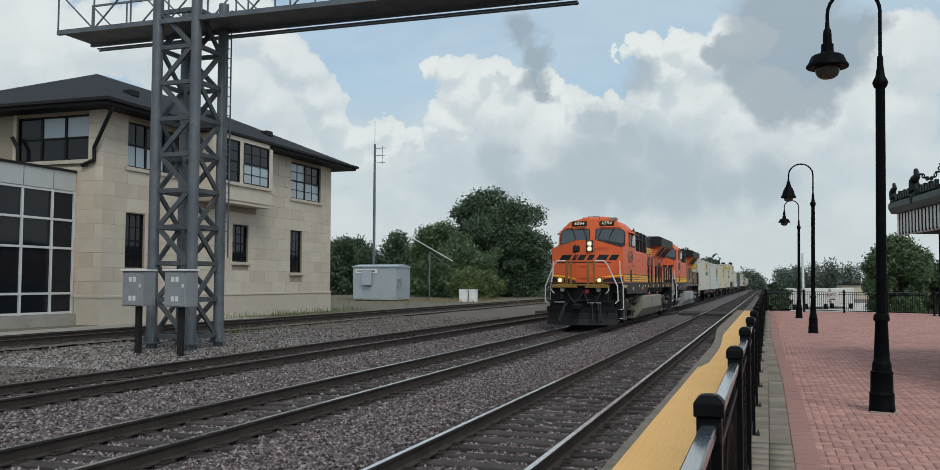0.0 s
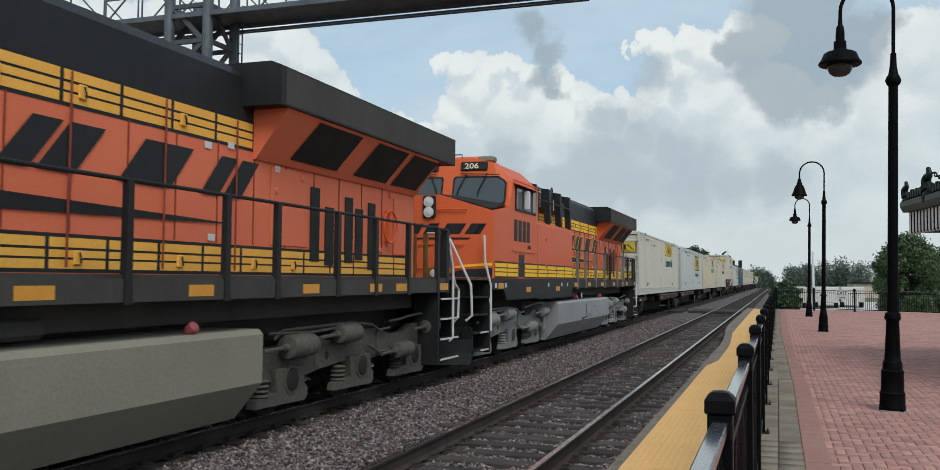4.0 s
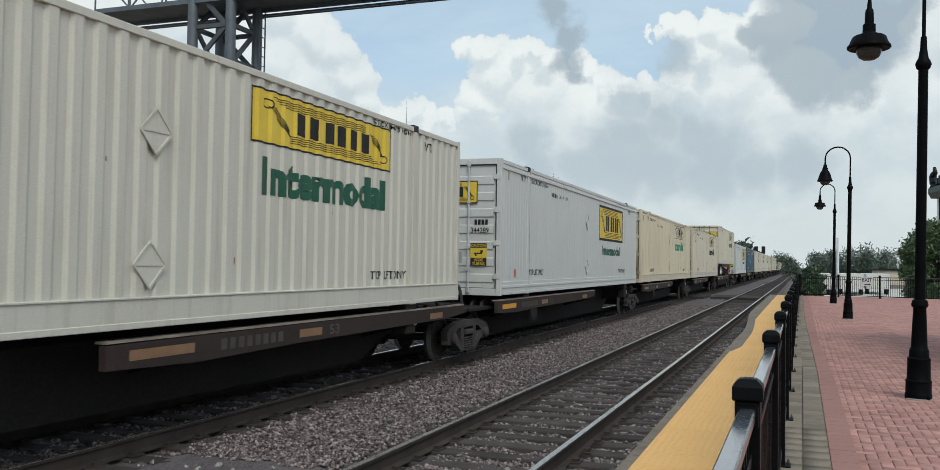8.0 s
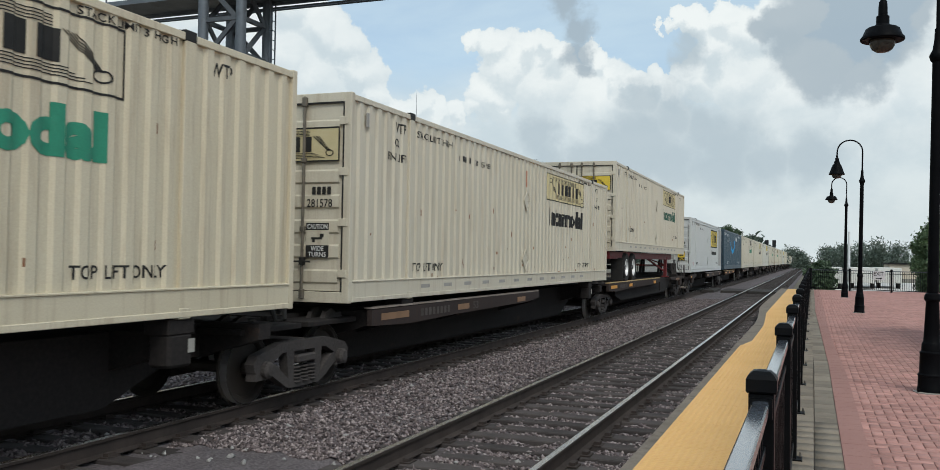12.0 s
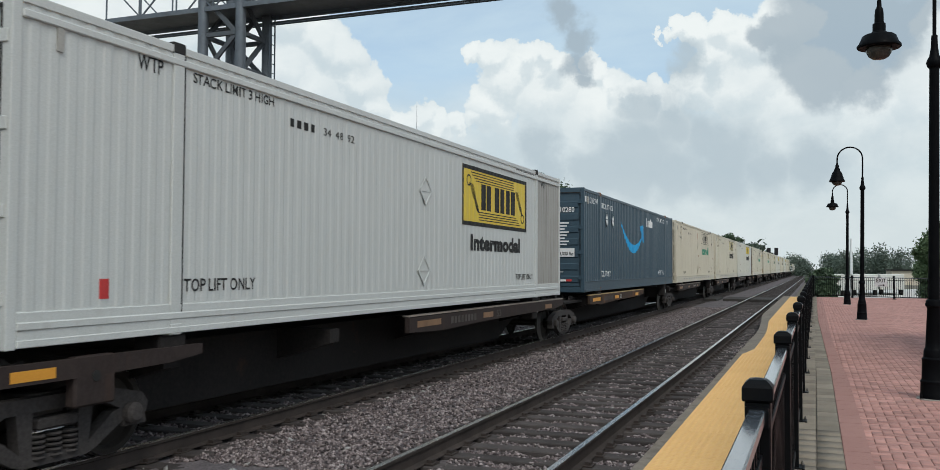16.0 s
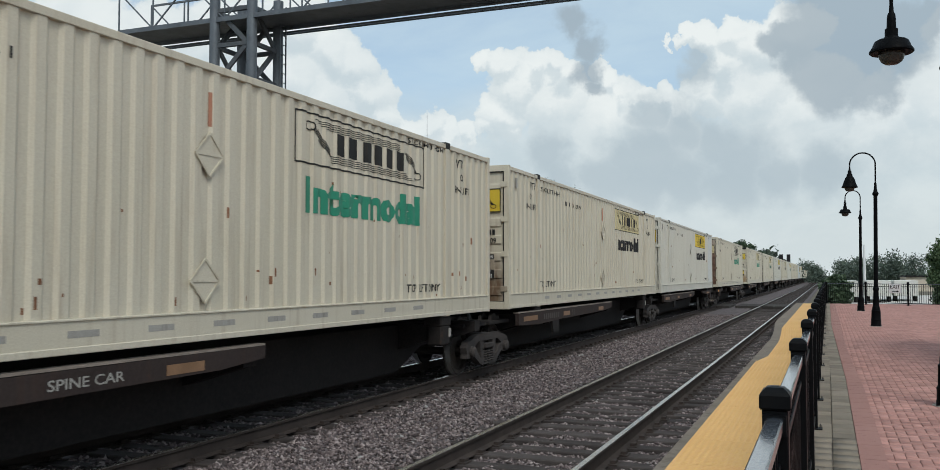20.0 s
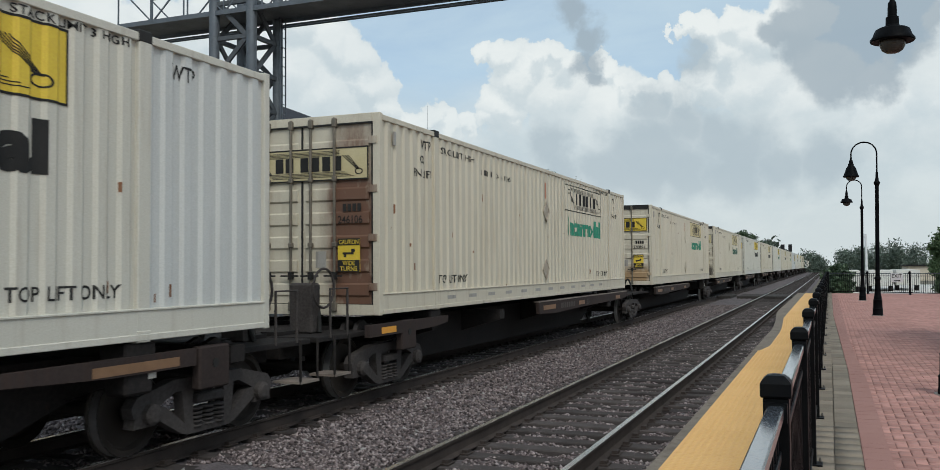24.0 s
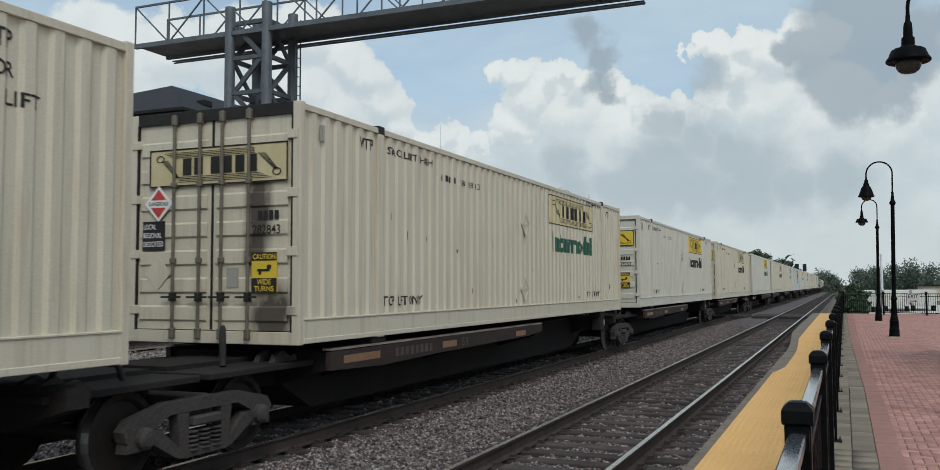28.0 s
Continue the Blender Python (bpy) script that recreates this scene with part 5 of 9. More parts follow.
def door_end(parent, z0, paint_mat, logo, number, bars=BAR, plain=False, stain=None, blue=False, mono=False, span=(-1.02, 1.02)):
    """The two doors of the near end with lock bars, hinges and signs; the end lies at y = 0."""
    if plain:
        for s in (-1, 1):
            d = part("door", box(bmesh.new(), min(s * 0.012, s * 1.17), max(s * 0.012, s * 1.17), 0.03, 0.075, z0 + 0.16, z0 + CH - 0.13, 0.006), paint_mat, parent)
            part("lock_bars", boxes([(s * q - 0.02, s * q + 0.02, -0.02, 0.02, z0 + 0.06, z0 + CH - 0.04) for q in (0.28, 0.76)]), bars, d)
        if logo:
            part("name_panel", boxes([(*span, 0.002, 0.008, z0 + CH - 0.95, z0 + CH - 0.47)]), logo, parent)
        return
    for s in (-1, 1):
        bm = box(bmesh.new(), min(s * 0.012, s * 1.17), max(s * 0.012, s * 1.17), 0.03, 0.075, z0 + 0.16, z0 + CH - 0.13, 0.006)
        d = part("door", bm, paint_mat, parent)
        for k in range(7):
            zz = z0 + 0.36 + k * 0.345
            a, b = min(s * 0.07, s * 1.12), max(s * 0.07, s * 1.12)
            part("door_rib", ring_skin(bmesh.new(), [[(x, 0.03, zz - 0.10), (x, 0.006, zz - 0.075), (x, 0.006, zz + 0.075), (x, 0.03, zz + 0.10)] for x in (a, b)]), paint_mat, d)
        for q in (0.17, 0.57):
            x = s * q
            bar = part("lock_bar", tube(bmesh.new(), [(x, -0.02, z0 + 0.06), (x, -0.02, z0 + CH - 0.04)], 0.022, 8), bars, d, smooth=True)
            for h0 in (0.05, 0.98, 1.93, CH - 0.18):
                part("keeper", boxes([(x - 0.036, x + 0.036, -0.05, 0.02, z0 + h0, z0 + h0 + (0.07 if 0.5 < h0 < 2.5 else 0.13))], 0.01), bars, bar)
            part("handle", boxes([(x - 0.16, x + 0.14, -0.05, -0.028, z0 + 0.55, z0 + 0.575), (x - 0.03, x + 0.03, -0.055, 0.02, z0 + 0.51, z0 + 0.62)]), INK if bars is BAR else bars, bar)
        for k in range(4):
            zz = z0 + 0.35 + k * 0.70
            part("hinge", boxes([(min(s * 1.12, s * 1.26), max(s * 1.12, s * 1.26), -0.015, 0.03, zz, zz + 0.11)], 0.006), paint_mat, d)
    part("door_gasket", boxes([(-0.016, 0.016, 0.022, 0.029, z0 + 0.17, z0 + CH - 0.14), (1.172, 1.184, 0.01, 0.03, z0 + 0.17, z0 + CH - 0.14), (-1.184, -1.172, 0.01, 0.03, z0 + 0.17, z0 + CH - 0.14)]), INK, parent)
    if plain:
        return
    if logo:
        p = part("name_panel", boxes([(*span, 0.002, 0.008, z0 + CH - 0.95, z0 + CH - 0.47)]), logo, parent)
        part("panel_edge", boxes([(*span, -0.003, 0.0, z0 + CH - 0.95 + d0, z0 + CH - 0.95 + d0 + 0.02) for d0 in (0.0, 0.46)] + [(x, x + 0.02, -0.003, 0.0, z0 + CH - 0.93, z0 + CH - 0.49) for x in (span[0], span[1] - 0.02)]), INK, p)
        sm = scroll_mark(span[0] + 0.02, span[1] - 0.02, z0 + CH - 0.94, z0 + CH - 0.48)
        part("panel_mark", turned(sm, Matrix(((0, 1, 0, 0), (-1, 0, 0, -0.006), (0, 0, 1, 0), (0, 0, 0, 1)))), INK, p)
    if blue:
        part("code_mark", boxes([(0.02 + 0.11 * i, 0.10 + 0.11 * i, 0.000, 0.006, z0 + 2.22, z0 + 2.36) for i in range(4)]), SIGN_WHITE, parent)
        part("code_lines", boxes([(0.50, 0.86 - 0.06 * (j % 3), 0.000, 0.006, z0 + 1.90 - 0.085 * j, z0 + 1.94 - 0.085 * j) for j in range(8)]), SIGN_WHITE, parent)
        t = part("number", write_xz(number, 0.50, z0 + 2.22, 0.14, 0.52), SIGN_WHITE, parent)
        t.location.y = 0.0
        wp = part("weight_plate", boxes([(0.50, 1.02, 0.000, 0.006, z0 + 0.98, z0 + 1.22)]), SIGN_WHITE, parent)
        t = part("writing", write_xz("24,000 lbs", 0.53, z0 + 1.02, 0.10, 0.46), INK, wp)
        t.location.y = -0.003
        for x in (-0.92, -0.42):
            pl = part("placard", turned(box(bmesh.new(), -0.16, 0.16, -0.008, 0.006, -0.16, 0.16), Matrix.Translation((x, 0.0, z0 + 2.12)) @ pose(0, 0, 0, 0, 45, 0)), BAR_PALE, parent, "pale grey diamond placard holder")
            part("placard_bar", boxes([(x - 0.2, x + 0.2, -0.012, -0.008, z0 + 2.11, z0 + 2.13)]), SIGN_WHITE, pl)
        for x in (-1.02, -0.52, 0.14, 0.62):
            tape = part("reflective_tape", boxes([(x, x + 0.16, 0.0, 0.006, z0 + 0.30, z0 + 0.36)]), SIGN_WHITE, parent)
            part("red_half", boxes([(x + 0.161, x + 0.32, 0.0, 0.006, z0 + 0.30, z0 + 0.36)]), PLACARD_RED, tape)
        part("vent_plate", boxes([(-0.78, -0.60, 0.004, 0.01, z0 + 0.62, z0 + 0.88)]), BAR_PALE, parent)
        part("orange_plate", boxes([(-0.02, 0.40, 0.000, 0.006, z0 + 0.98, z0 + 1.22)]), ORANGE_PLATE, parent)
        for j, body in enumerate(("MAX. GROSS", "TARE", "NET", "CU. CAP.")):
            t = part("writing", write_xz(body, 0.10, z0 + 1.86 - 0.17 * j, 0.06, (0.28, 0.16, 0.12, 0.2)[j]), SIGN_WHITE, parent)
            t.location.y = 0.0
        return
    part("code_mark", boxes([(0.70 + 0.08 * i, 0.755 + 0.08 * i, -0.004, 0.004, z0 + 1.49, z0 + 1.60) for i in range(4)]), INK, parent)["kind"] = "stuff"
    n = part("number", write_xz(number, 0.62, z0 + 1.32, 0.11, 0.40), INK, parent)
    n.location.y = -0.002
    c = part("caution_sign", boxes([(0.62, 0.98, -0.006, 0.004, z0 + 0.62, z0 + 1.10)]), paint_mat if mono else LOGO_YELLOW, parent)
    part("sign_band", boxes([(0.62, 0.98, -0.009, -0.0065, z0 + 1.00, z0 + 1.10)]), INK, c)
    part("sign_band", boxes([(0.62, 0.98, -0.009, -0.0065, z0 + 0.62, z0 + 0.79)]), INK, c)
    for body, zz, w in (("CAUTION", 1.018, 0.32), ("WIDE", 0.715, 0.20), ("TURNS", 0.635, 0.28)):
        t = part("writing", write_xz(body, 0.80 - w / 2, z0 + zz, 0.064, w), SIGN_WHITE if mono else LOGO_YELLOW, c)
        t.location.y = -0.011
    part("pictogram", boxes([(0.70, 0.88, -0.009, -0.0065, z0 + 0.87, z0 + 0.90), (0.84, 0.90, -0.009, -0.0065, z0 + 0.90, z0 + 0.95), (0.72, 0.76, -0.009, -0.0065, z0 + 0.83, z0 + 0.87)]), INK, c)
    part("vent_plate", boxes([(0.25, 0.42, -0.004, 0.004, z0 + 0.68, z0 + 0.92)]), GREY_PANEL, parent)
    part("notice", boxes([(-1.08, -0.72, 0.0, 0.006, z0 + 1.15, z0 + 1.52)]), INK, parent, "black notice with white lines")
    if not stain:
        part("notice_lines", boxes([(-1.05, -0.75 - 0.03 * (i % 2), -0.003, -0.001, z0 + 1.42 - 0.09 * i, z0 + 1.46 - 0.09 * i) for i in range(3)]), SIGN_WHITE, parent)
    for i, body in enumerate(("LOCAL", "REGIONAL", "DEDICATED")):
        w = (0.2, 0.29, 0.32)[i]
        t = part("writing", write_xz(body, -1.06, z0 + 1.42 - 0.11 * i, 0.065, w), SIGN_WHITE, parent)
        t.location.y = -0.004
    if stain:
        pl = part("danger_placard", turned(box(bmesh.new(), -0.16, 0.16, -0.006, 0.0, -0.16, 0.16), Matrix.Translation((-0.82, -0.002, z0 + 1.74)) @ pose(0, 0, 0, 0, 45, 0)), SIGN_WHITE, parent, "white diamond placard with red corners")
        for d in (-1, 1):
            part("red_corner", slab(bmesh.new(), [(-0.94, z0 + 1.74 + d * 0.05), (-0.70, z0 + 1.74 + d * 0.05), (-0.82, z0 + 1.74 + d * 0.18)], "y", -0.012, -0.009), PLACARD_RED, pl)
        t = part("writing", write_xz("DANGEROUS", -0.97, z0 + 1.715, 0.05, 0.3), INK, pl)
        t.location.y = -0.012
    for zz, mm in (() if stain else ((1.72, GREY_PANEL),)) + ((0.86, paint_mat),):
        part("placard", turned(box(bmesh.new(), -0.15, 0.15, -0.006, 0.006, -0.15, 0.15), Matrix.Translation((-0.82, 0.0, z0 + zz)) @ pose(0, 0, 0, 0, 45, 0)), mm, parent)


def container(y, style, z0=1.15, number="270851", rolled=True, detail=2):
    """A long corrugated box: posts, rails, pressed walls, doors at the near end and the signs of its side."""
    main = {"cream": CREAM, "warm": CREAM_WARM, "white": WHITE, "off": WHITE_DIRTY, "blue": BLUE}[style["paint"]]
    pitch, deep = style.get("pitch", 0.278), style.get("deep", 0.031)
    c = thing("container", style["label"], "container", "intermodal containers")
    top = z0 + CH
    # walls
    vs = [0.06] + bends(pitch, 0.06, CL - 0.06) + [CL - 0.06]
    ends = style.get("ends", main)
    for s in (1, -1):
        for a, b, mm in ((0.06, 1.90, style.get("near", main)), (2.06, 14.09, main), (14.25, CL - 0.06, ends)):
            vv = [a] + [v for v in vs if a < v < b] + [b]
            bm = bmesh.new()
            lo = [bm.verts.new((s * (CW - 0.012 + wave(v + 1e-5, pitch, deep)), v, z0 + 0.29)) for v in vv]
            hi = [bm.verts.new((s * (CW - 0.012 + wave(v + 1e-5, pitch, deep)), v, top - 0.09)) for v in vv]
            for i in range(len(vv) - 1):
                q = (lo[i], lo[i + 1], hi[i + 1], hi[i])
                bm.faces.new(q if s > 0 else q[::-1])
            part("side_wall", bm, mm, c)
    bm = bmesh.new()
    box(bm, -CW + 0.05, CW - 0.05, CL - 0.08, CL - 0.04, z0 + 0.15, top - 0.08)
    part("front_wall", bm, main, c)
    part("roof", boxes([(-CW + 0.03, CW - 0.03, 0.02, CL - 0.02, top - 0.05, top - 0.015)]), main, c)
    part("floor", boxes([(-CW + 0.06, CW - 0.06, 0.08, CL - 0.08, z0 + 0.08, z0 + 0.16)]), SPINE, c)
    for s in (-1, 1):
        a, b = (CW - 0.07, CW) if s > 0 else (-CW, -CW + 0.07)
        part("top_rail", box(bmesh.new(), a, b, 0.10, CL - 0.10, top - 0.10, top - 0.02, 0.006), main, c)
        part("bottom_rail", box(bmesh.new(), a, b, 0.10, CL - 0.10, z0 + 0.02, z0 + 0.30, 0.006), style.get("rail", main), c)
        if not style.get("stepped") and (detail > 1 or s > 0):
            part("rail_lip", box(bmesh.new(), min(s * (CW - 0.05), s * (CW + 0.014)), max(s * (CW - 0.05), s * (CW + 0.014)), 0.102, CL - 0.102, z0 + 0.288, z0 + 0.312, 0.006), main, c)
        if detail > 1 or s > 0:
            part("rail_foot", box(bmesh.new(), min(s * (CW - 0.05), s * (CW + 0.012)), max(s * (CW - 0.05), s * (CW + 0.012)), 0.103, CL - 0.103, z0 + 0.012, z0 + 0.075, 0.006), main, c)
        if style.get("stepped"):
            part("rail_step", box(bmesh.new(), min(s * (CW - 0.04), s * (CW + 0.012)), max(s * (CW - 0.04), s * (CW + 0.012)), 0.10, CL - 0.10, z0 + 0.15, z0 + 0.22, 0.01), main, c)
            part("rail_step", box(bmesh.new(), min(s * (CW - 0.04), s * (CW + 0.012)), max(s * (CW - 0.04), s * (CW + 0.012)), 0.10, CL - 0.10, top - 0.22, top - 0.15, 0.01), main, c)
        for v in (0.0, CL - 0.10):
            part("corner_post", box(bmesh.new(), min(s * (CW - 0.11), s * (CW + 0.002)), max(s * (CW - 0.11), s * (CW + 0.002)), v, v + 0.10, z0, top, 0.008), main, c)
        for v in (1.90, 14.09):
            p = part("side_post", box(bmesh.new(), min(s * (CW - 0.08), s * (CW + 0.003)), max(s * (CW - 0.08), s * (CW + 0.003)), v, v + 0.16, z0 + 0.02, top - 0.02, 0.008), main, c)
            for zz in (z0 - 0.005, top - 0.105) if detail > 1 or s > 0 else ():
                part("casting", box(bmesh.new(), min(s * (CW - 0.12), s * (CW + 0.008)), max(s * (CW - 0.12), s * (CW + 0.008)), v - 0.01, v + 0.17, zz, zz + 0.115, 0.01), INK if zz > z0 + 1 and not style.get("red") else (main if not style.get("red") else RUST), p)
    part("door_gasket", boxes([(-CW + 0.112, CW - 0.112, -0.003, 0.05, top - 0.148, top - 0.124), (-CW + 0.108, -CW + 0.126, -0.003, 0.05, z0 + 0.15, top - 0.148), (CW - 0.126, CW - 0.108, -0.003, 0.05, z0 + 0.15, top - 0.148)]), INK, c)
    part("door_sill", boxes([(-CW + 0.11, CW - 0.11, 0.0, 0.09, z0 + 0.0, z0 + 0.15)], 0.005), main, c)
    part("door_header", boxes([(-CW + 0.11, CW - 0.11, 0.0, 0.09, top - 0.13, top)], 0.005), style.get("header", main), c)
    if style.get("soot"):
        main = stained(main.name + "_stained", main, [(x, z0 + q, w, h) for x, q, w, h in style["soot"]], style.get("soot_tint", (0.05, 0.04, 0.033)))
    door_end(c, z0, main, style.get("door_logo"), number, BAR_PALE if style["paint"] in ("white", "blue") else BAR, plain=detail < 2, stain=style.get("placarded"), mono=style.get("mono"), blue=style["paint"] == "blue", span=(-0.78, 0.76) if style.get("stepped") else (-0.98, 1.12))
    # side writing
    on = lambda bm, out=0.004: on_sheet(bm, pitch, deep, out)
    side = style.get("side")
    if side == "panel":
        y0, y1, q0, q1 = style.get("panel", (9.62, 13.30, z0 + 2.05, z0 + 2.70))
        if style["logo"]:
            p = part("name_panel", on(yz([(y0, y1, q0, q1)]), 0.003), style["logo"], c)
        else:
            p = c
        part("panel_edge", on(yz(frame_rows(y0, y1, q0, q1, style.get("edge", 0.022))), 0.006), INK, p)
        part("panel_mark", on(scroll_mark(y0 + 0.05, y1 - 0.05, q0 + 0.02, q1 - 0.02), 0.006), INK, p)
        ih = style.get("word_height", 0.40)
        part("writing", on(write_yz("Intermodal", y0 + style.get("word_inset", 0.20), q0 - 0.17 - ih, ih, y1 - y0 - 0.02 - 2 * style.get("word_inset", 0.20), 0.055), 0.006), style.get("word", GREEN), c)
    if style.get("stepped"):
        part("label_strip", on(yz([(0.98, 1.10, z0 + 0.38, z0 + 0.56)]), 0.004), PLACARD_RED, c)
        # thin ink strip draws the shadow line of the gap behind the post
        part("post_joint", boxes([(CW - 0.03, CW + 0.001, 2.062, 2.076, z0 + 0.21, top - 0.11)]), INK, c)
    if side == "smile":
        pts_a, pts_b = [], []
        for i in range(17):
            f = i / 16
            yy = 5.0 + 4.0 * f
            mid = z0 + 2.42 - 1.08 * math.sin(math.pi * (0.06 + 0.80 * f)) ** 0.9
            w = 0.04 + 0.21 * math.sin(math.pi * min(1, f * 1.02)) ** 0.8
            pts_a.append((yy, mid + w * 0.6))
            pts_b.append((yy, mid - w * 0.6))
        strip = [poly_yz([pts_a[i], pts_b[i], pts_b[i + 1], pts_a[i + 1]]) for i in range(16)]
        strip.append(poly_yz([(8.40, z0 + 2.18), (9.08, z0 + 2.27), (9.10, z0 + 1.62), (8.90, z0 + 1.66), (8.86, z0 + 2.05)]))
        mark = on(join(*strip), 0.005)
        bmesh.ops.remove_doubles(mark, verts=mark.verts, dist=0.003)
        part("curved_mark", mark, CYAN, c, "bright blue curved mark")
        part("name_bars", on(yz([(9.65 + 0.29 * i, 9.85 + 0.29 * i, z0 + 2.24, z0 + 2.48 + 0.08 * (i % 3 == 0)) for i in range(5)]), 0.005), SIGN_WHITE, c)
    ink = SIGN_WHITE if style["paint"] == "blue" else INK
    if detail > 1:
        part("writing", on(write_yz("TOP LIFT ONLY", 2.11, z0 + style.get("low", 0.42), *((0.17, 1.35) if style["paint"] == "blue" else (0.13, 1.22))), 0.005), ink, c)
    if detail > 1:
        part("writing", on(write_yz("TOP LIFT ONLY", 12.3 if style["paint"] == "blue" else 12.7, z0 + style.get("low", 0.42), *((0.17, 1.65) if style["paint"] == "blue" else (0.12, 1.2))), 0.005), ink, c)
        part("writing", on(write_yz("STACK LIMIT 3 HIGH", 2.20, *((top - 0.43, 0.15, 1.6) if style["paint"] == "blue" else (top - 0.34, 0.105, 1.45))), 0.005), ink, c)
        part("writing", on(write_yz("STACK LIMIT 3 HIGH", *((12.1, top - 0.34, 0.15, 1.9) if style["paint"] == "blue" else (12.72, top - 0.185, 0.075, 1.25))), 0.005), ink, c)
        part("writing", on(write_yz("WTP", 1.40, top - 0.36, 0.15, 0.36), 0.005), ink, c)
        part("writing", on(write_yz("WTP", 14.55, top - 0.36, 0.15, 0.36), 0.005), ink, c)
        n0, nz, nh, step = (0.22, top - 0.38, 0.16, 0.11) if style["paint"] == "blue" else (4.0, top - 0.52, 0.10, 0.16)
        part("code_mark", on(yz([(n0 + step * i, n0 + step * (i + 0.55), nz, nz + nh) for i in range(4)]), 0.005), ink, c)["kind"] = "stuff"
        for i in range(3):
            part("writing", on(write_yz(number[2 * i:2 * i + 2], n0 + step * (4.9 + 1.95 * i), nz, nh, step * 1.25, 0.0), 0.005), ink, c)
        if style.get("pin"):
            part("label_strip", on(yz([(8.01, 8.05, z0 + 2.22, z0 + 2.58)]), 0.004), LABEL_FADED, c)
            for y0 in (1.1, 14.45):
                part("writing", on(write_yz("OR", y0 + 0.28, top - 0.58, 0.12, 0.2), 0.005), ink, c)
                part("writing", on(write_yz("PIN LIFT", y0 + 0.05, top - 0.80, 0.12, 0.68), 0.005), ink, c)
        for y0, zz in style.get("diamonds", ((8.0, 1.92), (7.95, 0.62))):
            h = 0.225
            d = part("placard", slab(bmesh.new(), [(y0 - h, z0 + zz), (y0, z0 + zz - h), (y0 + h, z0 + zz), (y0, z0 + zz + h)], "x", CW - 0.010, CW - 0.002), style.get("placard", main), c)
            rim = bmesh.new()
            for (p, q), (r, t) in (((-h, 0), (0, -h)), ((0, -h), (h, 0)), ((h, 0), (0, h)), ((0, h), (-h, 0))):
                beam(rim, (CW + 0.002, y0 + p, z0 + zz + q), (CW + 0.002, y0 + r, z0 + zz + t), 0.014, 0.022)
            part("placard_rim", rim, main, d)
            part("placard_bar", boxes([(CW - 0.001, CW + 0.006, y0 - 0.2, y0 + 0.2, z0 + zz - 0.012, z0 + zz + 0.012)]), main, d)
        part("lashing_cover", boxes([(CW - 0.02, CW + 0.004, 0.45, 0.52, top - 0.42, top - 0.22)]), GREY_PANEL, c)
        n = style.get("marks", 0)
        if n:
            rg = random.Random(int(y * 10))
            rows = []
            for i in range(n):
                a, b, h = rg.uniform(0.4, 15.5), rg.triangular(0.23, 2.6, 0.25), rg.triangular(0.015, 0.15, 0.03)
                rows.append((a, a + rg.triangular(0.012, 0.055, 0.02), z0 + b, z0 + b + h))
            part("rust", on(yz(rows), 0.0025), RUST, c)["kind"] = "stuff"
        if style.get("tape"):
            for i in range(12):
                part("reflective_tape", boxes([(CW + 0.0005, CW + 0.002, 2.4 + 0.95 * i, 2.75 + 0.95 * i, z0 + 0.15, z0 + 0.21)]), GREY_PANEL, c)
    return rolling(c, y) if rolled else c


def style(paint, label, **more):
    return dict(paint=paint, label=label, **more)


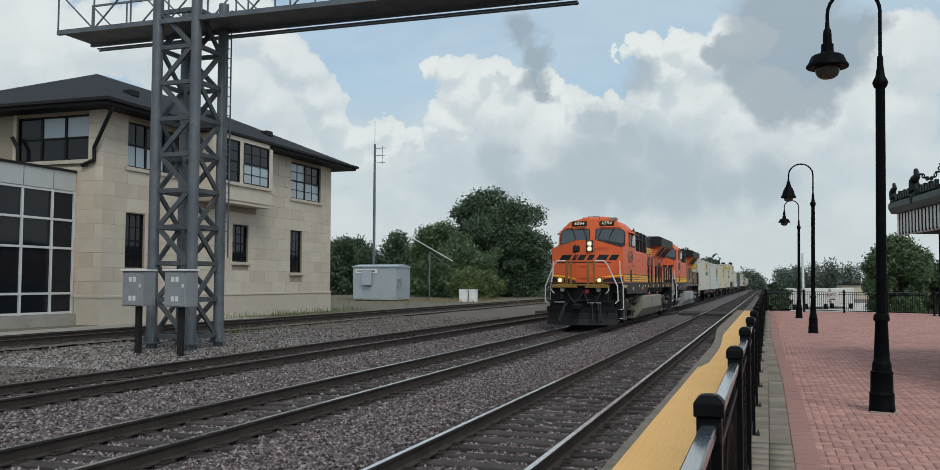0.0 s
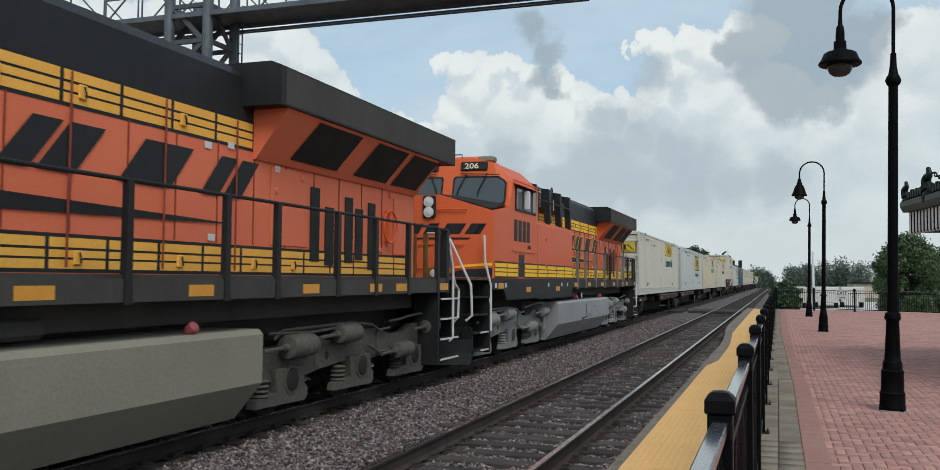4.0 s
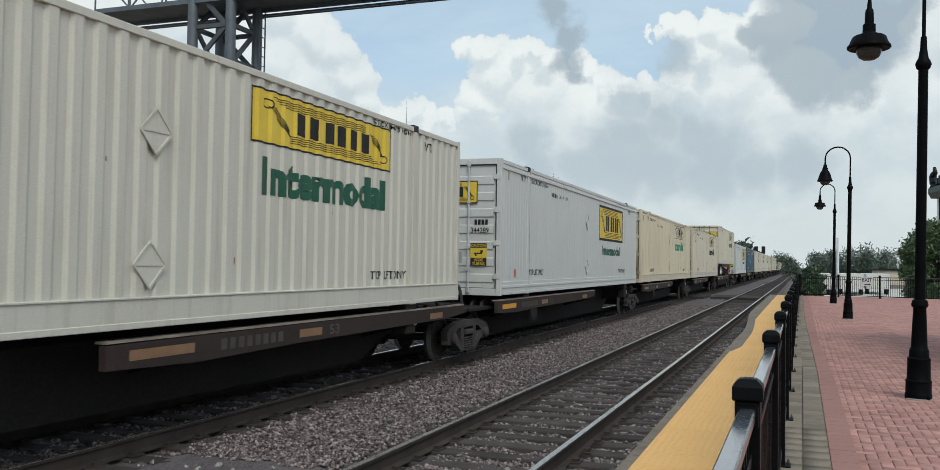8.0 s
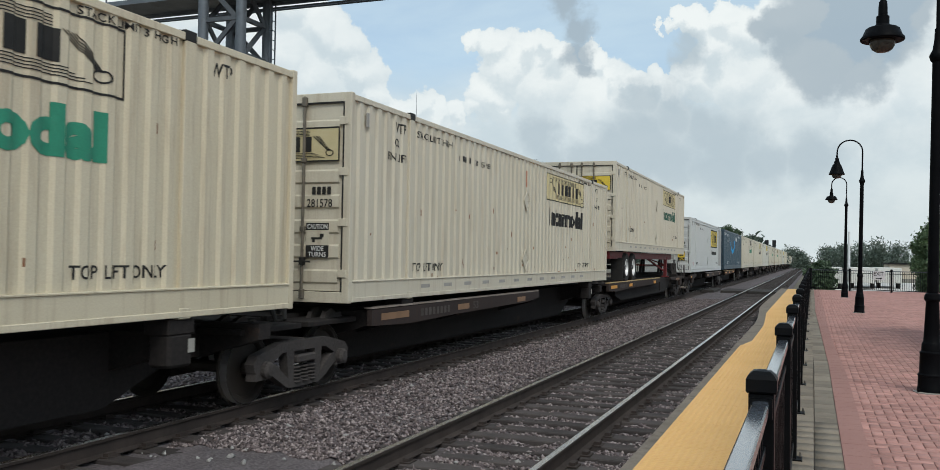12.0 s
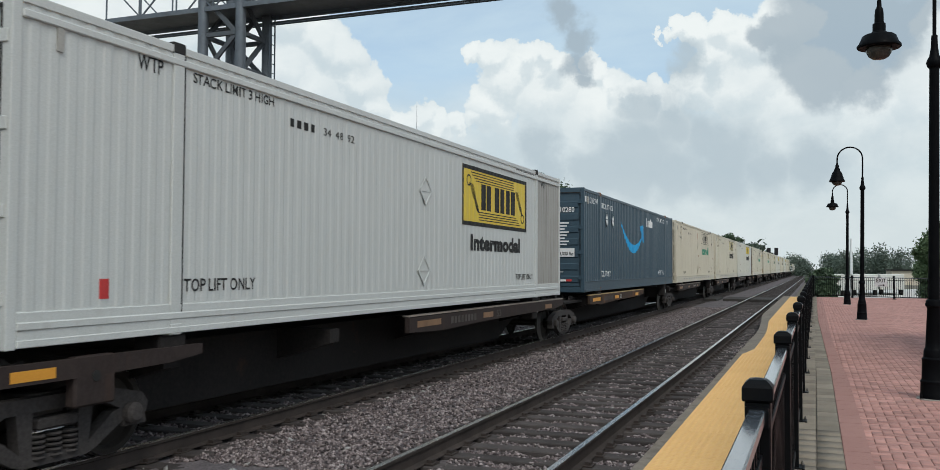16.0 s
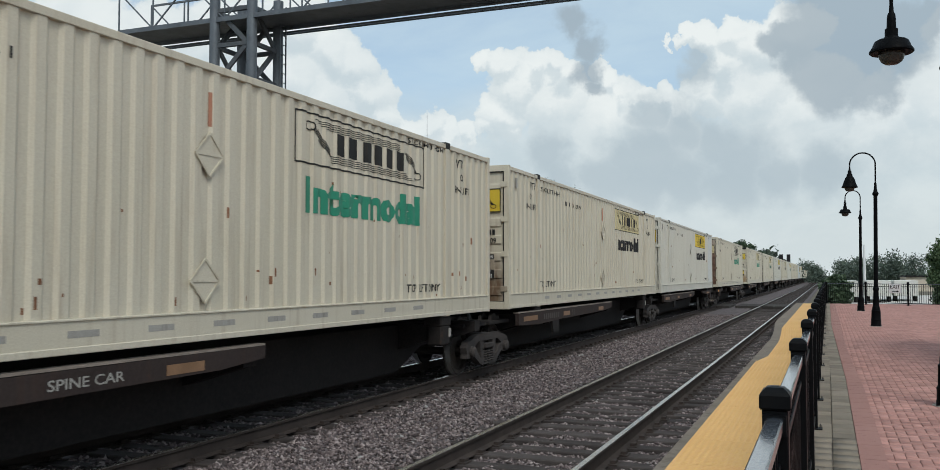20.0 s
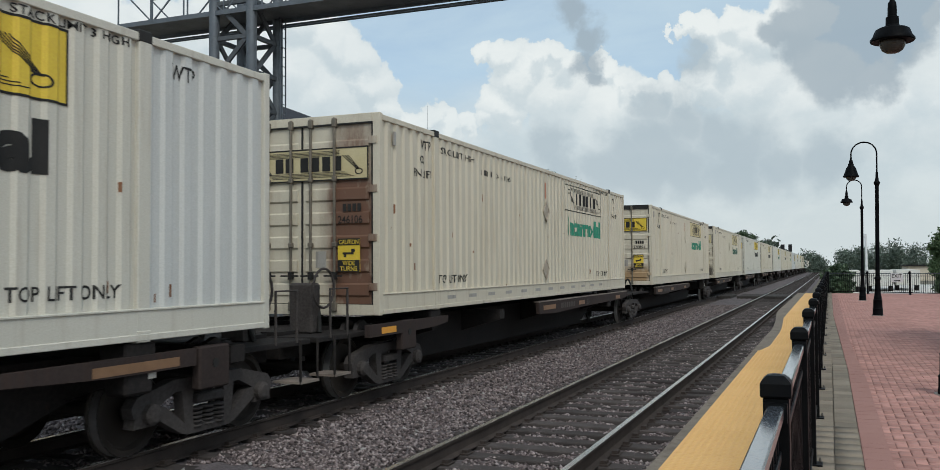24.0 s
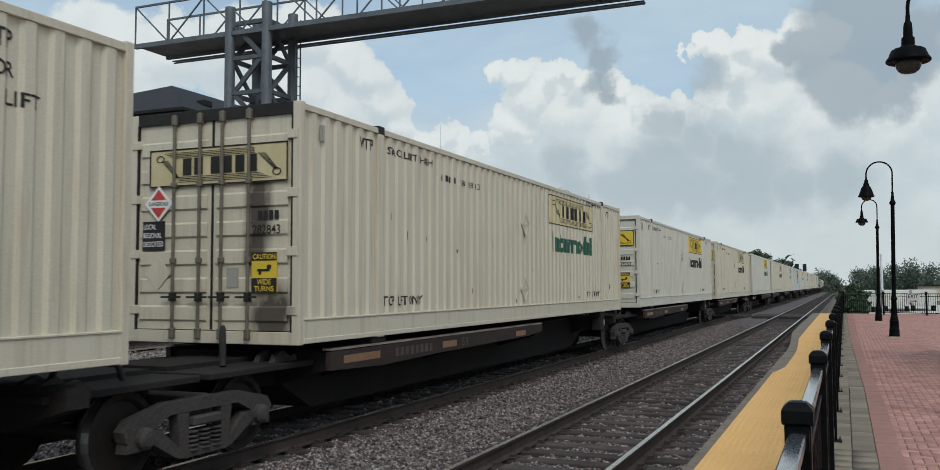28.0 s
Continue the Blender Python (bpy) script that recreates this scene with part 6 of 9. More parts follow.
WHITE_NEW = dict(pitch=0.20, deep=0.007, stepped=True, side="panel", panel=(9.62, 13.42, 2.60, 3.71), word_inset=0.42, edge=0.075, word=GREEN, word_height=0.27, door_logo=LOGO_YELLOW, logo=LOGO_YELLOW)
STYLES = [
    style("off", "off-white corrugated container with yellow name panel and green lettering", side="panel", logo=LOGO_YELLOW, door_logo=LOGO_YELLOW, word=GREEN, marks=10, soot=[(0.70, 1.45, 0.15, 0.45)], soot_tint=(0.13, 0.11, 0.085)),
    style("white", "clean white container with black-edged yellow name panel", **WHITE_NEW),
    style("warm", "cream corrugated container with outlined name panel and green lettering", side="panel", logo=None, door_logo=LOGO_FADED, word=GREEN_PALE, marks=20, soot=[(0.85, 0.6, 0.5, 0.9)], soot_tint=(0.16, 0.085, 0.045)),
    style("cream", "cream corrugated container with faded tan name panel and rust marks", side="panel", logo=LOGO_FADED, door_logo=LOGO_FADED, mono=True, word=INK, marks=45, pin=True, tape=True),
    style("cream", "cream corrugated container riding on a red trailer chassis", side="panel", logo=LOGO_FADED, door_logo=LOGO_YELLOW, word=GREEN, marks=30, tape=True, low=0.70),
    style("white", "white container with a grey end section and yellow name panel", ends=GREY_PANEL, **{**WHITE_NEW, "word": INK}),
    style("blue", "dark blue-grey container with a bright blue curved mark", side="smile", logo=None, door_logo=None, red=True, diamonds=((2.86, 2.15), (3.73, 2.15)), placard=SIGN_WHITE, pitch=0.26, deep=0.020),
    style("cream", "cream container with outlined name panel and bright green lettering", side="panel", logo=None, door_logo=WHITE_DIRTY, mono=True, word=GREEN_PALE, marks=40, pin=True, tape=True),
    style("cream", "weathered cream container with tan panel and dark lettering", side="panel", logo=LOGO_FADED, door_logo=LOGO_YELLOW, mono=True, word=INK, marks=50, pin=True, tape=True, soot=[(0.56, 1.35, 0.42, 0.95), (0.65, 0.4, 0.8, 0.9), (0.56, 1.15, 0.22, 0.5)], soot_tint=(0.12, 0.065, 0.034)),
    style("off", "off-white container with yellow name panel and grey end section", side="panel", logo=LOGO_YELLOW, door_logo=LOGO_YELLOW, word=INK, ends=WHITE, marks=30),
    style("cream", "cream container with rust-stained doors and outlined panel", side="panel", logo=None, door_logo=LOGO_FADED, word=GREEN_PALE, marks=25, pin=True, tape=True, soot=[(0.86, 1.25, 0.60, 2.2), (0.66, 1.55, 0.30, 1.4), (0.70, 0.8, 0.36, 1.2), (0.95, 0.3, 0.5, 0.7)], soot_tint=(0.12, 0.048, 0.026)),
    style("cream", "cream container with pale yellow name panel and black door bars", side="panel", logo=LOGO_FADED, door_logo=LOGO_YELLOW, word=GREEN_PALE, marks=14, pin=True, header=INK, soot=[(-0.5, 0.45, 0.9, 0.55), (0.7, 0.35, 0.8, 0.5)], soot_tint=(0.34, 0.22, 0.11)),
    style("cream", "cream container with sooty doors and yellowed name panel", side="panel", logo=LOGO_FADED, door_logo=LOGO_FADED, word=GREEN, marks=20, header=INK, placarded=True, soot=[(0.70, 1.62, 0.24, 0.85), (0.66, 1.15, 0.22, 0.5), (0.9, 0.35, 0.4, 0.5)]),
    style("off", "off-white container with yellow name panel", side="panel", logo=LOGO_YELLOW, door_logo=LOGO_YELLOW, word=INK, marks=8),
    style("cream", "cream container with faded name panel", side="panel", logo=LOGO_FADED, door_logo=LOGO_YELLOW, word=INK, marks=10),
]
NUMBERS = ["316590", "344289", "294435", "281578", "262207", "344892", "210280", "258061", "238309", "240655", "246106", "270851", "282843", "329253", "271120"]
START = [81.74, 100.32, 117.67, 135.19, 152.60, 171.50, 190.13, 207.52, 224.76, 242.14, 260.95, 281.75, 300.57, 319.33, 337.51]
boxes_made = []
for i, (y, st) in enumerate(zip(START, STYLES)):
    boxes_made.append(container(y, st, 2.06 if i == 4 else 1.15, NUMBERS[i]))
FAR_START = []
y = 337.51
far_boxes = []
for i in range(20):
    y += CL + (2.7, 2.0, 1.25, 1.2, 1.3)[i % 5]
    FAR_START.append(y)
    k = (0, 3, 10, 1, 13)[i % 5]
    if i < 5:
        far_boxes.append(container(y, STYLES[k], 1.15, NUMBERS[k], detail=1))
    else:
        rolling(copy_thing(far_boxes[i % 5], pose(TX, y, 0)), y)


# ---- spine cars ----
def wheel_mesh():
    prof = [(0.0, -0.02), (0.12, -0.03), (0.12, 0.02), (0.33, 0.0), (0.36, 0.05), (0.419, 0.05), (0.423, -0.055), (0.445, -0.062), (0.445, -0.085), (0.36, -0.085), (0.33, -0.05), (0.12, -0.06), (0.0, -0.06)]
    bm = bmesh.new()
    lathe(bm, prof[1:-1], seg=28)
    return turned(bm, pose(0, 0, 0, 0, 90, 0))


def truck(parent, y, plain=False):
    """A two-axle freight truck: cast side frames with windows and springs, wheels, axles and bolster."""
    t = part("truck", boxes([(-0.95, 0.95, -0.2, 0.2, 0.48, 0.72)], 0.02), TRUCK, parent)
    t.location = (0, y, 0)
    if plain:
        for s in (-1, 1):
            part("side_frame", boxes([(s - 0.06, s + 0.06, -1.1, 1.1, 0.35, 0.66), (s - 0.06, s + 0.06, -0.4, 0.4, 0.13, 0.35)]), TRUCK, t)
            for a in (-0.89, 0.89):
                w = part("wheel", turned(lathe(bmesh.new(), [(0.42, -0.06), (0.42, 0.06)], seg=16), pose(0, 0, 0, 0, 90, 0)), WHEEL, t)
                w.location = (s * 0.765, a, 0.42)
        return t
    for s in (-1, 1):
        bm = bmesh.new()
        x0, x1 = (0.93, 1.06) if s > 0 else (-1.06, -0.93)
        slab(bm, [(-1.13, 0.50), (-1.05, 0.60), (-0.55, 0.71), (0.55, 0.71), (1.05, 0.60), (1.13, 0.50), (1.10, 0.40), (0.80, 0.46), (0.52, 0.585), (-0.52, 0.585), (-0.80, 0.46), (-1.10, 0.40)], "x", x0, x1)
        slab(bm, [(-0.34, 0.13), (0.34, 0.13), (0.40, 0.22), (-0.40, 0.22)], "x", x0, x1)
        for q in (-1, 1):
            slab(bm, [(q * 0.34, 0.13), (q * 0.44, 0.16), (q * 0.90, 0.42), (q * 0.78, 0.48), (q * 0.66, 0.46), (q * 0.38, 0.25)], "x", x0 + 0.002, x1 - 0.002)
            slab(bm, [(q * 0.25, 0.20), (q * 0.37, 0.20), (q * 0.42, 0.60), (q * 0.25, 0.60)], "x", x0 + 0.004, x1 - 0.004)
            slab(bm, [(q * 0.80, 0.30), (q * 0.82, 0.52), (q * 1.06, 0.52), (q * 1.10, 0.30)], "x", x0 - 0.003, x1 + 0.003)
        side = part("side_frame", bm, TRUCK, t)
        for q in (-0.18, 0.0, 0.18):
            bm = bmesh.new()
            for k in range(5):
                lathe(bm, [(0.075, 0.0), (0.085, 0.014), (0.075, 0.028)], (x0 + x1) / 2 + s * 0.02, q, 0.18 + k * 0.045, 10)
            part("spring", bm, TRUCK, side)
        part("bolster_end", box(bmesh.new(), x0 - 0.02, x1 + 0.04 if s > 0 else x1 + 0.02, -0.22, 0.22, 0.43, 0.53, 0.02) if s > 0 else box(bmesh.new(), x0 - 0.04, x1 + 0.02, -0.22, 0.22, 0.43, 0.53, 0.02), TRUCK, side)
        for a in (-0.89, 0.89):
            part("bearing_cap", turned(lathe(bmesh.new(), [(0.105, 0.0), (0.105, 0.07), (0.07, 0.10), (0.03, 0.105)], seg=14), Matrix.Translation((s * 1.05, a, 0.42)) @ pose(0, 0, 0, 0, 90 * s, 0)), TRUCK, side)
    for a in (-0.89, 0.89):
        part("axle", tube(bmesh.new(), [(-1.0, a, 0.42), (1.0, a, 0.42)], 0.07, 10), WHEEL, t)
        for s in (-1, 1):
            w = part("wheel", wheel_mesh() if s > 0 else turned(wheel_mesh(), pose(0, 0, 0, 0, 180, 0)), WHEEL, t, smooth=True)
            w.location = (s * 0.765, a, 0.42)
            part("tread", turned(ring_skin(bmesh.new(), [[(0.4245 * math.cos(2 * math.pi * k / 28), 0.4245 * math.sin(2 * math.pi * k / 28), h) for k in range(28)] for h in (-0.05, 0.048)], caps=False), pose(0, 0, 0, 0, 90, 0)), TREAD, w, "bright worn tread")
    return t


def spine_unit(ends=("art", "art"), gap=1.3, gap_before=1.3, deck=False, plain=False, stand=True, named=False, inset=0.6, rusty=False):
    """One unit of an articulated spine car: centre beam, side plates, arms with pedestals, end decks."""
    u = thing("spine_car", "rusty brown spine car unit carrying an intermodal container", "spine car", "spine car units")
    part("centre_beam", slab(bmesh.new(), [(-gap_before * 0.45, 0.98), (CL + gap * 0.45, 0.98), (CL + gap * 0.45, 0.62), *(((14.2, 0.58), (13.2, 0.25)) if ends[1] == "coup" else ((15.0, 0.58), (14.0, 0.20))), *(((2.6, 0.25), (1.6, 0.58)) if ends[0] == "coup" else ((1.6, 0.20), (0.9, 0.58))), (-gap_before * 0.45, 0.62)], "x", -0.42, 0.42), SPINE, u)
    for s in (-1, 1):
        a, b = (1.22, 1.30) if s > 0 else (-1.30, -1.22)
        front = ends[0] == "coup"
        p0, p1 = (-0.9, 9.0) if deck else ((7.4, CL + 0.3) if front else (inset, 9.0))
        part("side_plate", slab(bmesh.new(), [(p0, 1.03), (p1, 1.04), (p1, 0.90), (p1 - 0.8, 0.84), (p0 + 3.2, 0.80), (p0 + 1.3, 0.76), (p0, 0.80)], "x", a, b), SPINE_RUST if rusty else SPINE_SIDE, u)
        part("plate_edge", boxes([(a - 0.05 if s > 0 else a, b if s > 0 else b + 0.05, p0, p1, 1.043, 1.066)]), YELLOW_WORN if deck or rusty else SPINE_EDGE, u, "worn rusty upper edge")
        if front:
            part("end_plate", slab(bmesh.new(), [(-0.3, 1.03), (2.4, 1.03), (2.4, 0.93), (1.9, 0.88), (0.9, 0.86), (-0.3, 0.86)], "x", a, b), SPINE_SIDE, u)
        if ends[1] == "coup" and not plain:
            part("end_plate", slab(bmesh.new(), [(CL - 4.2, 1.02), (CL - 1.25, 1.03), (CL - 1.25, 0.86), (CL - 2.4, 0.86), (CL - 4.2, 0.94)], "x", a, b), SPINE_SIDE, u)
            part("reflector", boxes([(*((b, b + 0.004) if s > 0 else (a - 0.004, a)), CL - 2.6, CL - 1.5, 0.88, 0.97)]), REFLECTOR_DULL, u)
        if not plain and inset < 0.65:
            part("gusset", slab(bmesh.new(), [(p0 + 2.4, 0.82), (p0 + 2.95, 0.82), (p0 + 2.9, 0.52), (p0 + 2.5, 0.52)], "x", a + 0.01, b - 0.01), SPINE, u)
        if front:
            part("reflector", boxes([(b, b + 0.004, 0.05, 0.5, 0.89, 0.98) if s > 0 else (a - 0.004, a, 0.05, 0.5, 0.89, 0.98)]), REFLECTOR, u)
        if plain:
            continue
        for yy in (p0 + 0.3, p0 + 3.3, p1 - 1.6):
            part("reflector", boxes([(*((b, b + 0.004) if s > 0 else (a - 0.004, a)), yy, yy + (0.95 if yy < p0 + 1 else 0.55), 0.865, 0.965)]), REFLECTOR if deck or rusty or (inset < 0 and yy < p0 + 1) else REFLECTOR_DULL, u)
        part("stencil", boxes([((b, b + 0.003, p0 + 1.7 + 0.16 * i, p0 + 1.8 + 0.16 * i, 0.85, 0.97) if s > 0 else (a - 0.003, a, p0 + 1.7 + 0.16 * i, p0 + 1.8 + 0.16 * i, 0.85, 0.97)) for i in range(8)]), STENCIL, u)["kind"] = "stuff"
    if not plain:
        q = p0 + 4.05
        part("writing", turned(write_yz("53", q, 0.855, 0.13, 0.27), Matrix.Translation((1.303, 0, 0))), GREY_PANEL if rusty else STENCIL, u)
        if named:
            part("writing", turned(write_yz("SPINE CAR", p1 - 3.0, 0.88, 0.09, 0.85), Matrix.Translation((1.303, 0, 0))), GREY_PANEL, u)
    if plain:
        part("cross_arms", boxes([(-1.24, 1.24, yy - 0.12, yy + 0.12, 0.7, 1.14) for yy in (2.0, 8.8, 14.2)]), SPINE, u)
        for e, where, g in ((ends[0], 0.0, gap_before), (ends[1], CL, gap)):
            out = -1 if where == 0 else 1
            if e == "coup" or out > 0:
                truck(u, where - out * 0.75 if e == "coup" else where + g * 0.5, True)
        return u
    for yy in (0.9, 2.0, 5.2, 8.8, 14.2, CL - 0.5):
        part("cross_arm", slab(bmesh.new(), [(-1.24, 1.0), (1.24, 1.0), (1.24, 0.82), (0.3, 0.55), (-0.3, 0.55), (-1.24, 0.82)], "y", yy - 0.12, yy + 0.12), SPINE, u)
    for yy in (1.98, 14.17):
        for s in (-1, 1):
            part("pedestal", box(bmesh.new(), min(s * 0.95, s * 1.27), max(s * 0.95, s * 1.27), yy - 0.2, yy + 0.2, 0.98, 1.145, 0.02), SPINE, u)
    for s in (-1, 1):
        part("far_pedestal", box(bmesh.new(), min(s * 1.0, s * 1.27), max(s * 1.0, s * 1.27), 13.98, 14.34, 0.66, 1.0, 0.03), SPINE, u)
        part("pedestal_plate", boxes([(min(s * 1.271, s * 1.277), max(s * 1.271, s * 1.277), 14.26, 14.36, 0.80, 0.94)]), GREY_PANEL, u)
    if deck:
        part("trailer_deck", boxes([(-1.22, 1.22, -0.9, 9.0, 0.96, 1.02), (-1.12, 1.12, 9.002, 12.4, 0.94, 1.0)]), SPINE, u)
        for s in (-1, 1):
            part("deep_sill", slab(bmesh.new(), [(1.0, 0.94), (12.9, 0.94), (12.9, 0.72), (11.6, 0.42), (2.0, 0.40), (1.0, 0.6)], "x", *sorted((s * 1.02, s * 1.10))), SPINE, u)
            part("sill_rib", boxes([(*sorted((s * 1.10, s * 1.16)), 9.9, 10.02, 0.50, 0.94)]), SPINE, u)
    for e, where, g in ((ends[0], 0.0, gap_before), (ends[1], CL, gap)):
        out = -1 if where == 0 else 1
        y0, y1 = sorted((where - out * 0.7, where + out * (g * 0.5 - 0.08)))
        part("end_deck", box(bmesh.new(), -1.05, 1.05, y0, y1, 0.86, 0.93, 0.01), SPINE, u)
        part("hose", tube(bmesh.new(), arch(10, lambda f: (0.25 + 0.42 * f, where + out * (0.08 + 0.5 * f), 0.94 + 0.42 * math.sin(math.pi * f) ** 0.7)), 0.034, 8), INK, u, smooth=True)
        for xx in (0.58, 0.80):
            q = where - out * 0.35 - 0.25
            part("lever_bracket", slab(bmesh.new(), [(q, 0.93), (q + 0.5, 0.93), (q + 0.46, 1.01), (q + 0.34, 0.99), (q + 0.2, 1.07), (q + 0.06, 1.02)], "x", xx, xx + 0.07), TRUCK, u)
        if e == "coup":
            truck(u, where - out * 0.75)
            for s in (-1, 1):
                q = where - out * 0.95
                bp = part("bolster_plate", box(bmesh.new(), *sorted((s * 1.18, s * 1.30)), q - 0.24, q + 0.24, 0.60, 1.04, 0.02), SPINE_SIDE, u, "worn rusty bolster plate")
                part("plate_hole", turned(lathe(bmesh.new(), [(0.05, 0), (0.05, 0.006)], seg=12), Matrix.Translation((s * 1.30, q, 0.86)) @ pose(0, 0, 0, 0, 90 * s, 0)), INK, bp)
            part("coupler", box(bmesh.new(), -0.16, 0.16, min(where, where + out * g * 0.5), max(where, where + out * g * 0.5), 0.70, 0.98, 0.03), TRUCK, u)
            if stand or out > 0:
                part("brake_stand", box(bmesh.new(), 0.25, 0.62, where + out * (g * 0.22) - 0.12, where + out * (g * 0.22) + 0.12, 0.92, 1.62, 0.03), TRUCK, u)
            if stand or out > 0:
                part("hand_wheel", tube(bmesh.new(), arch(20, lambda f: (0.72 + 0.02, where + out * g * 0.22 + 0.27 * math.cos(2 * math.pi * f), 1.55 + 0.27 * math.sin(2 * math.pi * f))), 0.018, 6), TRUCK, u)
            for s in (-1, 1):
                yy = where + out * (g * 0.35)
                part("grab_rail", tube(bmesh.new(), [(s * 1.05, yy, 0.9), (s * 1.05, yy, 1.55), (s * 1.05, yy - out * 0.45, 1.55), (s * 1.05, yy - out * 0.45, 0.9)], 0.018, 6), TRUCK, u)
                part("step", boxes([(min(s * 0.85, s * 1.25), max(s * 0.85, s * 1.25), yy - 0.2, yy + 0.2, 0.42, 0.45)]), SPINE_EDGE, u)
                part("step_hanger", tube(bmesh.new(), [(s * 1.23, yy - 0.19, 0.95), (s * 1.23, yy - 0.19, 0.42), (s * 1.23, yy + 0.19, 0.42), (s * 1.23, yy + 0.19, 0.95)], 0.018, 4), SPINE, u)
        elif out > 0:
            truck(u, where + g * 0.5)
    return u


ALL = START + FAR_START
gaps = [b - a - CL for a, b in zip(ALL, ALL[1:])] + [1.3]
for i, y in enumerate(ALL):
    k = i % 5
    e = ("coup" if k == 0 else "art", "coup" if k == 4 else "art")
    if i < 15:
        rolling(spine_unit(e, gaps[i], gaps[i - 1] if i else 2.6, i == 4, stand=i > 0, named=i == 7, rusty=i == 6, inset={1: -0.15, 2: 0.5, 8: 0.6, 9: 0.6}.get(i, 0.7)), y)
    else:
        if i == 15:
            far_units = [spine_unit(("coup", "art"), 2.0, 2.7, plain=True), spine_unit(("art", "art"), 1.25, 1.25, plain=True)]
            far_units[0].matrix_world = pose(TX, y, 0)
            MOVING.append((far_units[0], y))
        elif i == 16:
            far_units[1].matrix_world = pose(TX, y, 0)
            MOVING.append((far_units[1], y))
        else:
            rolling(copy_thing(far_units[0 if k == 0 else 1], pose(TX, y, 0)), y)

# ---- trailer chassis under the fifth container ----
RED = mat("chassis_red", ((0.105, 0.013, 0.015), (0.165, 0.023, 0.024)), 0.6, scale=1.2, grain=40, bump=0.1, dirt=(0.10, 0.04, 0.03), dirt_at=0.62)
RUBBER_TYRE = mat("tyre", ((0.02, 0.02, 0.02), (0.04, 0.038, 0.036)), 0.85, scale=4, grain=50, bump=0.2)
HUB = mat("wheel_hub", ((0.72, 0.72, 0.71), (0.80, 0.80, 0.79)), 0.45, 0.2, scale=4)
def hoop(rows, seg):
    """A closed ring turned round an upright axis."""
    rings = [[(r * math.cos(2 * math.pi * k / seg), r * math.sin(2 * math.pi * k / seg), h) for k in range(seg)] for r, h in rows + rows[:1]]
    bm = ring_skin(bmesh.new(), rings, caps=False)
    bmesh.ops.remove_doubles(bm, verts=bm.verts, dist=1e-5)
    bmesh.ops.recalc_face_normals(bm, faces=bm.faces)
    return bm


ch = thing("trailer_chassis", "red container chassis with white-hubbed tandem wheels standing on the flatcar", "trailer chassis")
for s in (-1, 1):
    part("main_rail", boxes([(s * 0.45 - 0.07, s * 0.45 + 0.07, 0.2, CL - 0.3, 1.82, 2.05)], 0.01), RED, ch)
    part("side_rail", boxes([(s * 1.05 - 0.05, s * 1.05 + 0.05, 0.1, CL - 2.9, 1.81, 2.05)], 0.01), RED, ch)
    leg = part("landing_leg", boxes([(s * 1.05 - 0.07, s * 1.05 + 0.07, 11.82, 11.98, 1.05, 1.95)], 0.01), RED, ch)
    part("foot", boxes([(s * 1.05 - 0.14, s * 1.05 + 0.14, 11.77, 12.03, 1.03, 1.09)]), RED, leg)
    part("leg_brace", beam(bmesh.new(), (s * 1.0, 11.9, 1.3), (s * 0.5, 10.3, 1.85), 0.06), RED, ch)
    for a in (2.41, 3.66):
        w = part("wheel", turned(hoop([(0.29, -0.12), (0.40, -0.14), (0.47, -0.13), (0.50, -0.08), (0.50, 0.08), (0.47, 0.13), (0.40, 0.14), (0.29, 0.12)], 32), Matrix.Translation((s * 1.07, a, 1.52)) @ pose(0, 0, 0, 0, 90, 0)), RUBBER_TYRE, ch, smooth=True)
        part("rim", turned(lathe(bmesh.new(), [(0.02, -0.03), (0.12, -0.03), (0.22, -0.02), (0.255, 0.05), (0.275, 0.13), (0.295, 0.125), (0.295, 0.0), (0.2, -0.08), (0.02, -0.08)], seg=24), Matrix.Translation((s * 1.07, a, 1.52)) @ pose(0, 0, 0, 0, 90 * s, 0)), HUB, w, "white steel rim", smooth=True)
        part("hub_cap", turned(lathe(bmesh.new(), [(0.13, -0.03), (0.12, 0.05), (0.07, 0.10), (0.02, 0.105)], seg=16), Matrix.Translation((s * 1.07, a, 1.52)) @ pose(0, 0, 0, 0, 90 * s, 0)), INK, w, "black axle hub")
        for k in range(5):
            q = 2 * math.pi * k / 5
            part("hand_hole", turned(lathe(bmesh.new(), [(0.045, 0.0), (0.045, 0.008)], seg=10), Matrix.Translation((s * 1.07 - s * 0.012, a + 0.185 * math.cos(q), 1.52 + 0.185 * math.sin(q))) @ pose(0, 0, 0, 0, 90 * s, 0)), INK, w)
    part("mud_guard", boxes([(s * 1.07 - 0.2, s * 1.07 + 0.2, 1.35, 1.38, 1.10, 1.85)]), INK, ch)
    part("tail_lamp", boxes([(s * 0.9 - 0.12, s * 0.9 + 0.12, 0.03, 0.10, 1.88, 1.98)], 0.01), RUST, ch)
for a in (2.41, 3.66):
    part("axle", tube(bmesh.new(), [(-1.0, a, 1.52), (1.0, a, 1.52)], 0.07, 8), INK, ch)
for a in (0.3, 4.9, 7.9, 11.9, 14.0):
    part("cross_member", boxes([(-1.0, 1.0, a - 0.06, a + 0.06, 1.86, 2.04)]), RED, ch)
part("leg_tie", beam(bmesh.new(), (-1.0, 11.9, 1.55), (1.0, 11.9, 1.55), 0.06), RED, ch)
part("leg_cross", beam(bmesh.new(), (1.0, 11.9, 1.58), (0.2, 11.9, 1.88), 0.05), RED, ch)
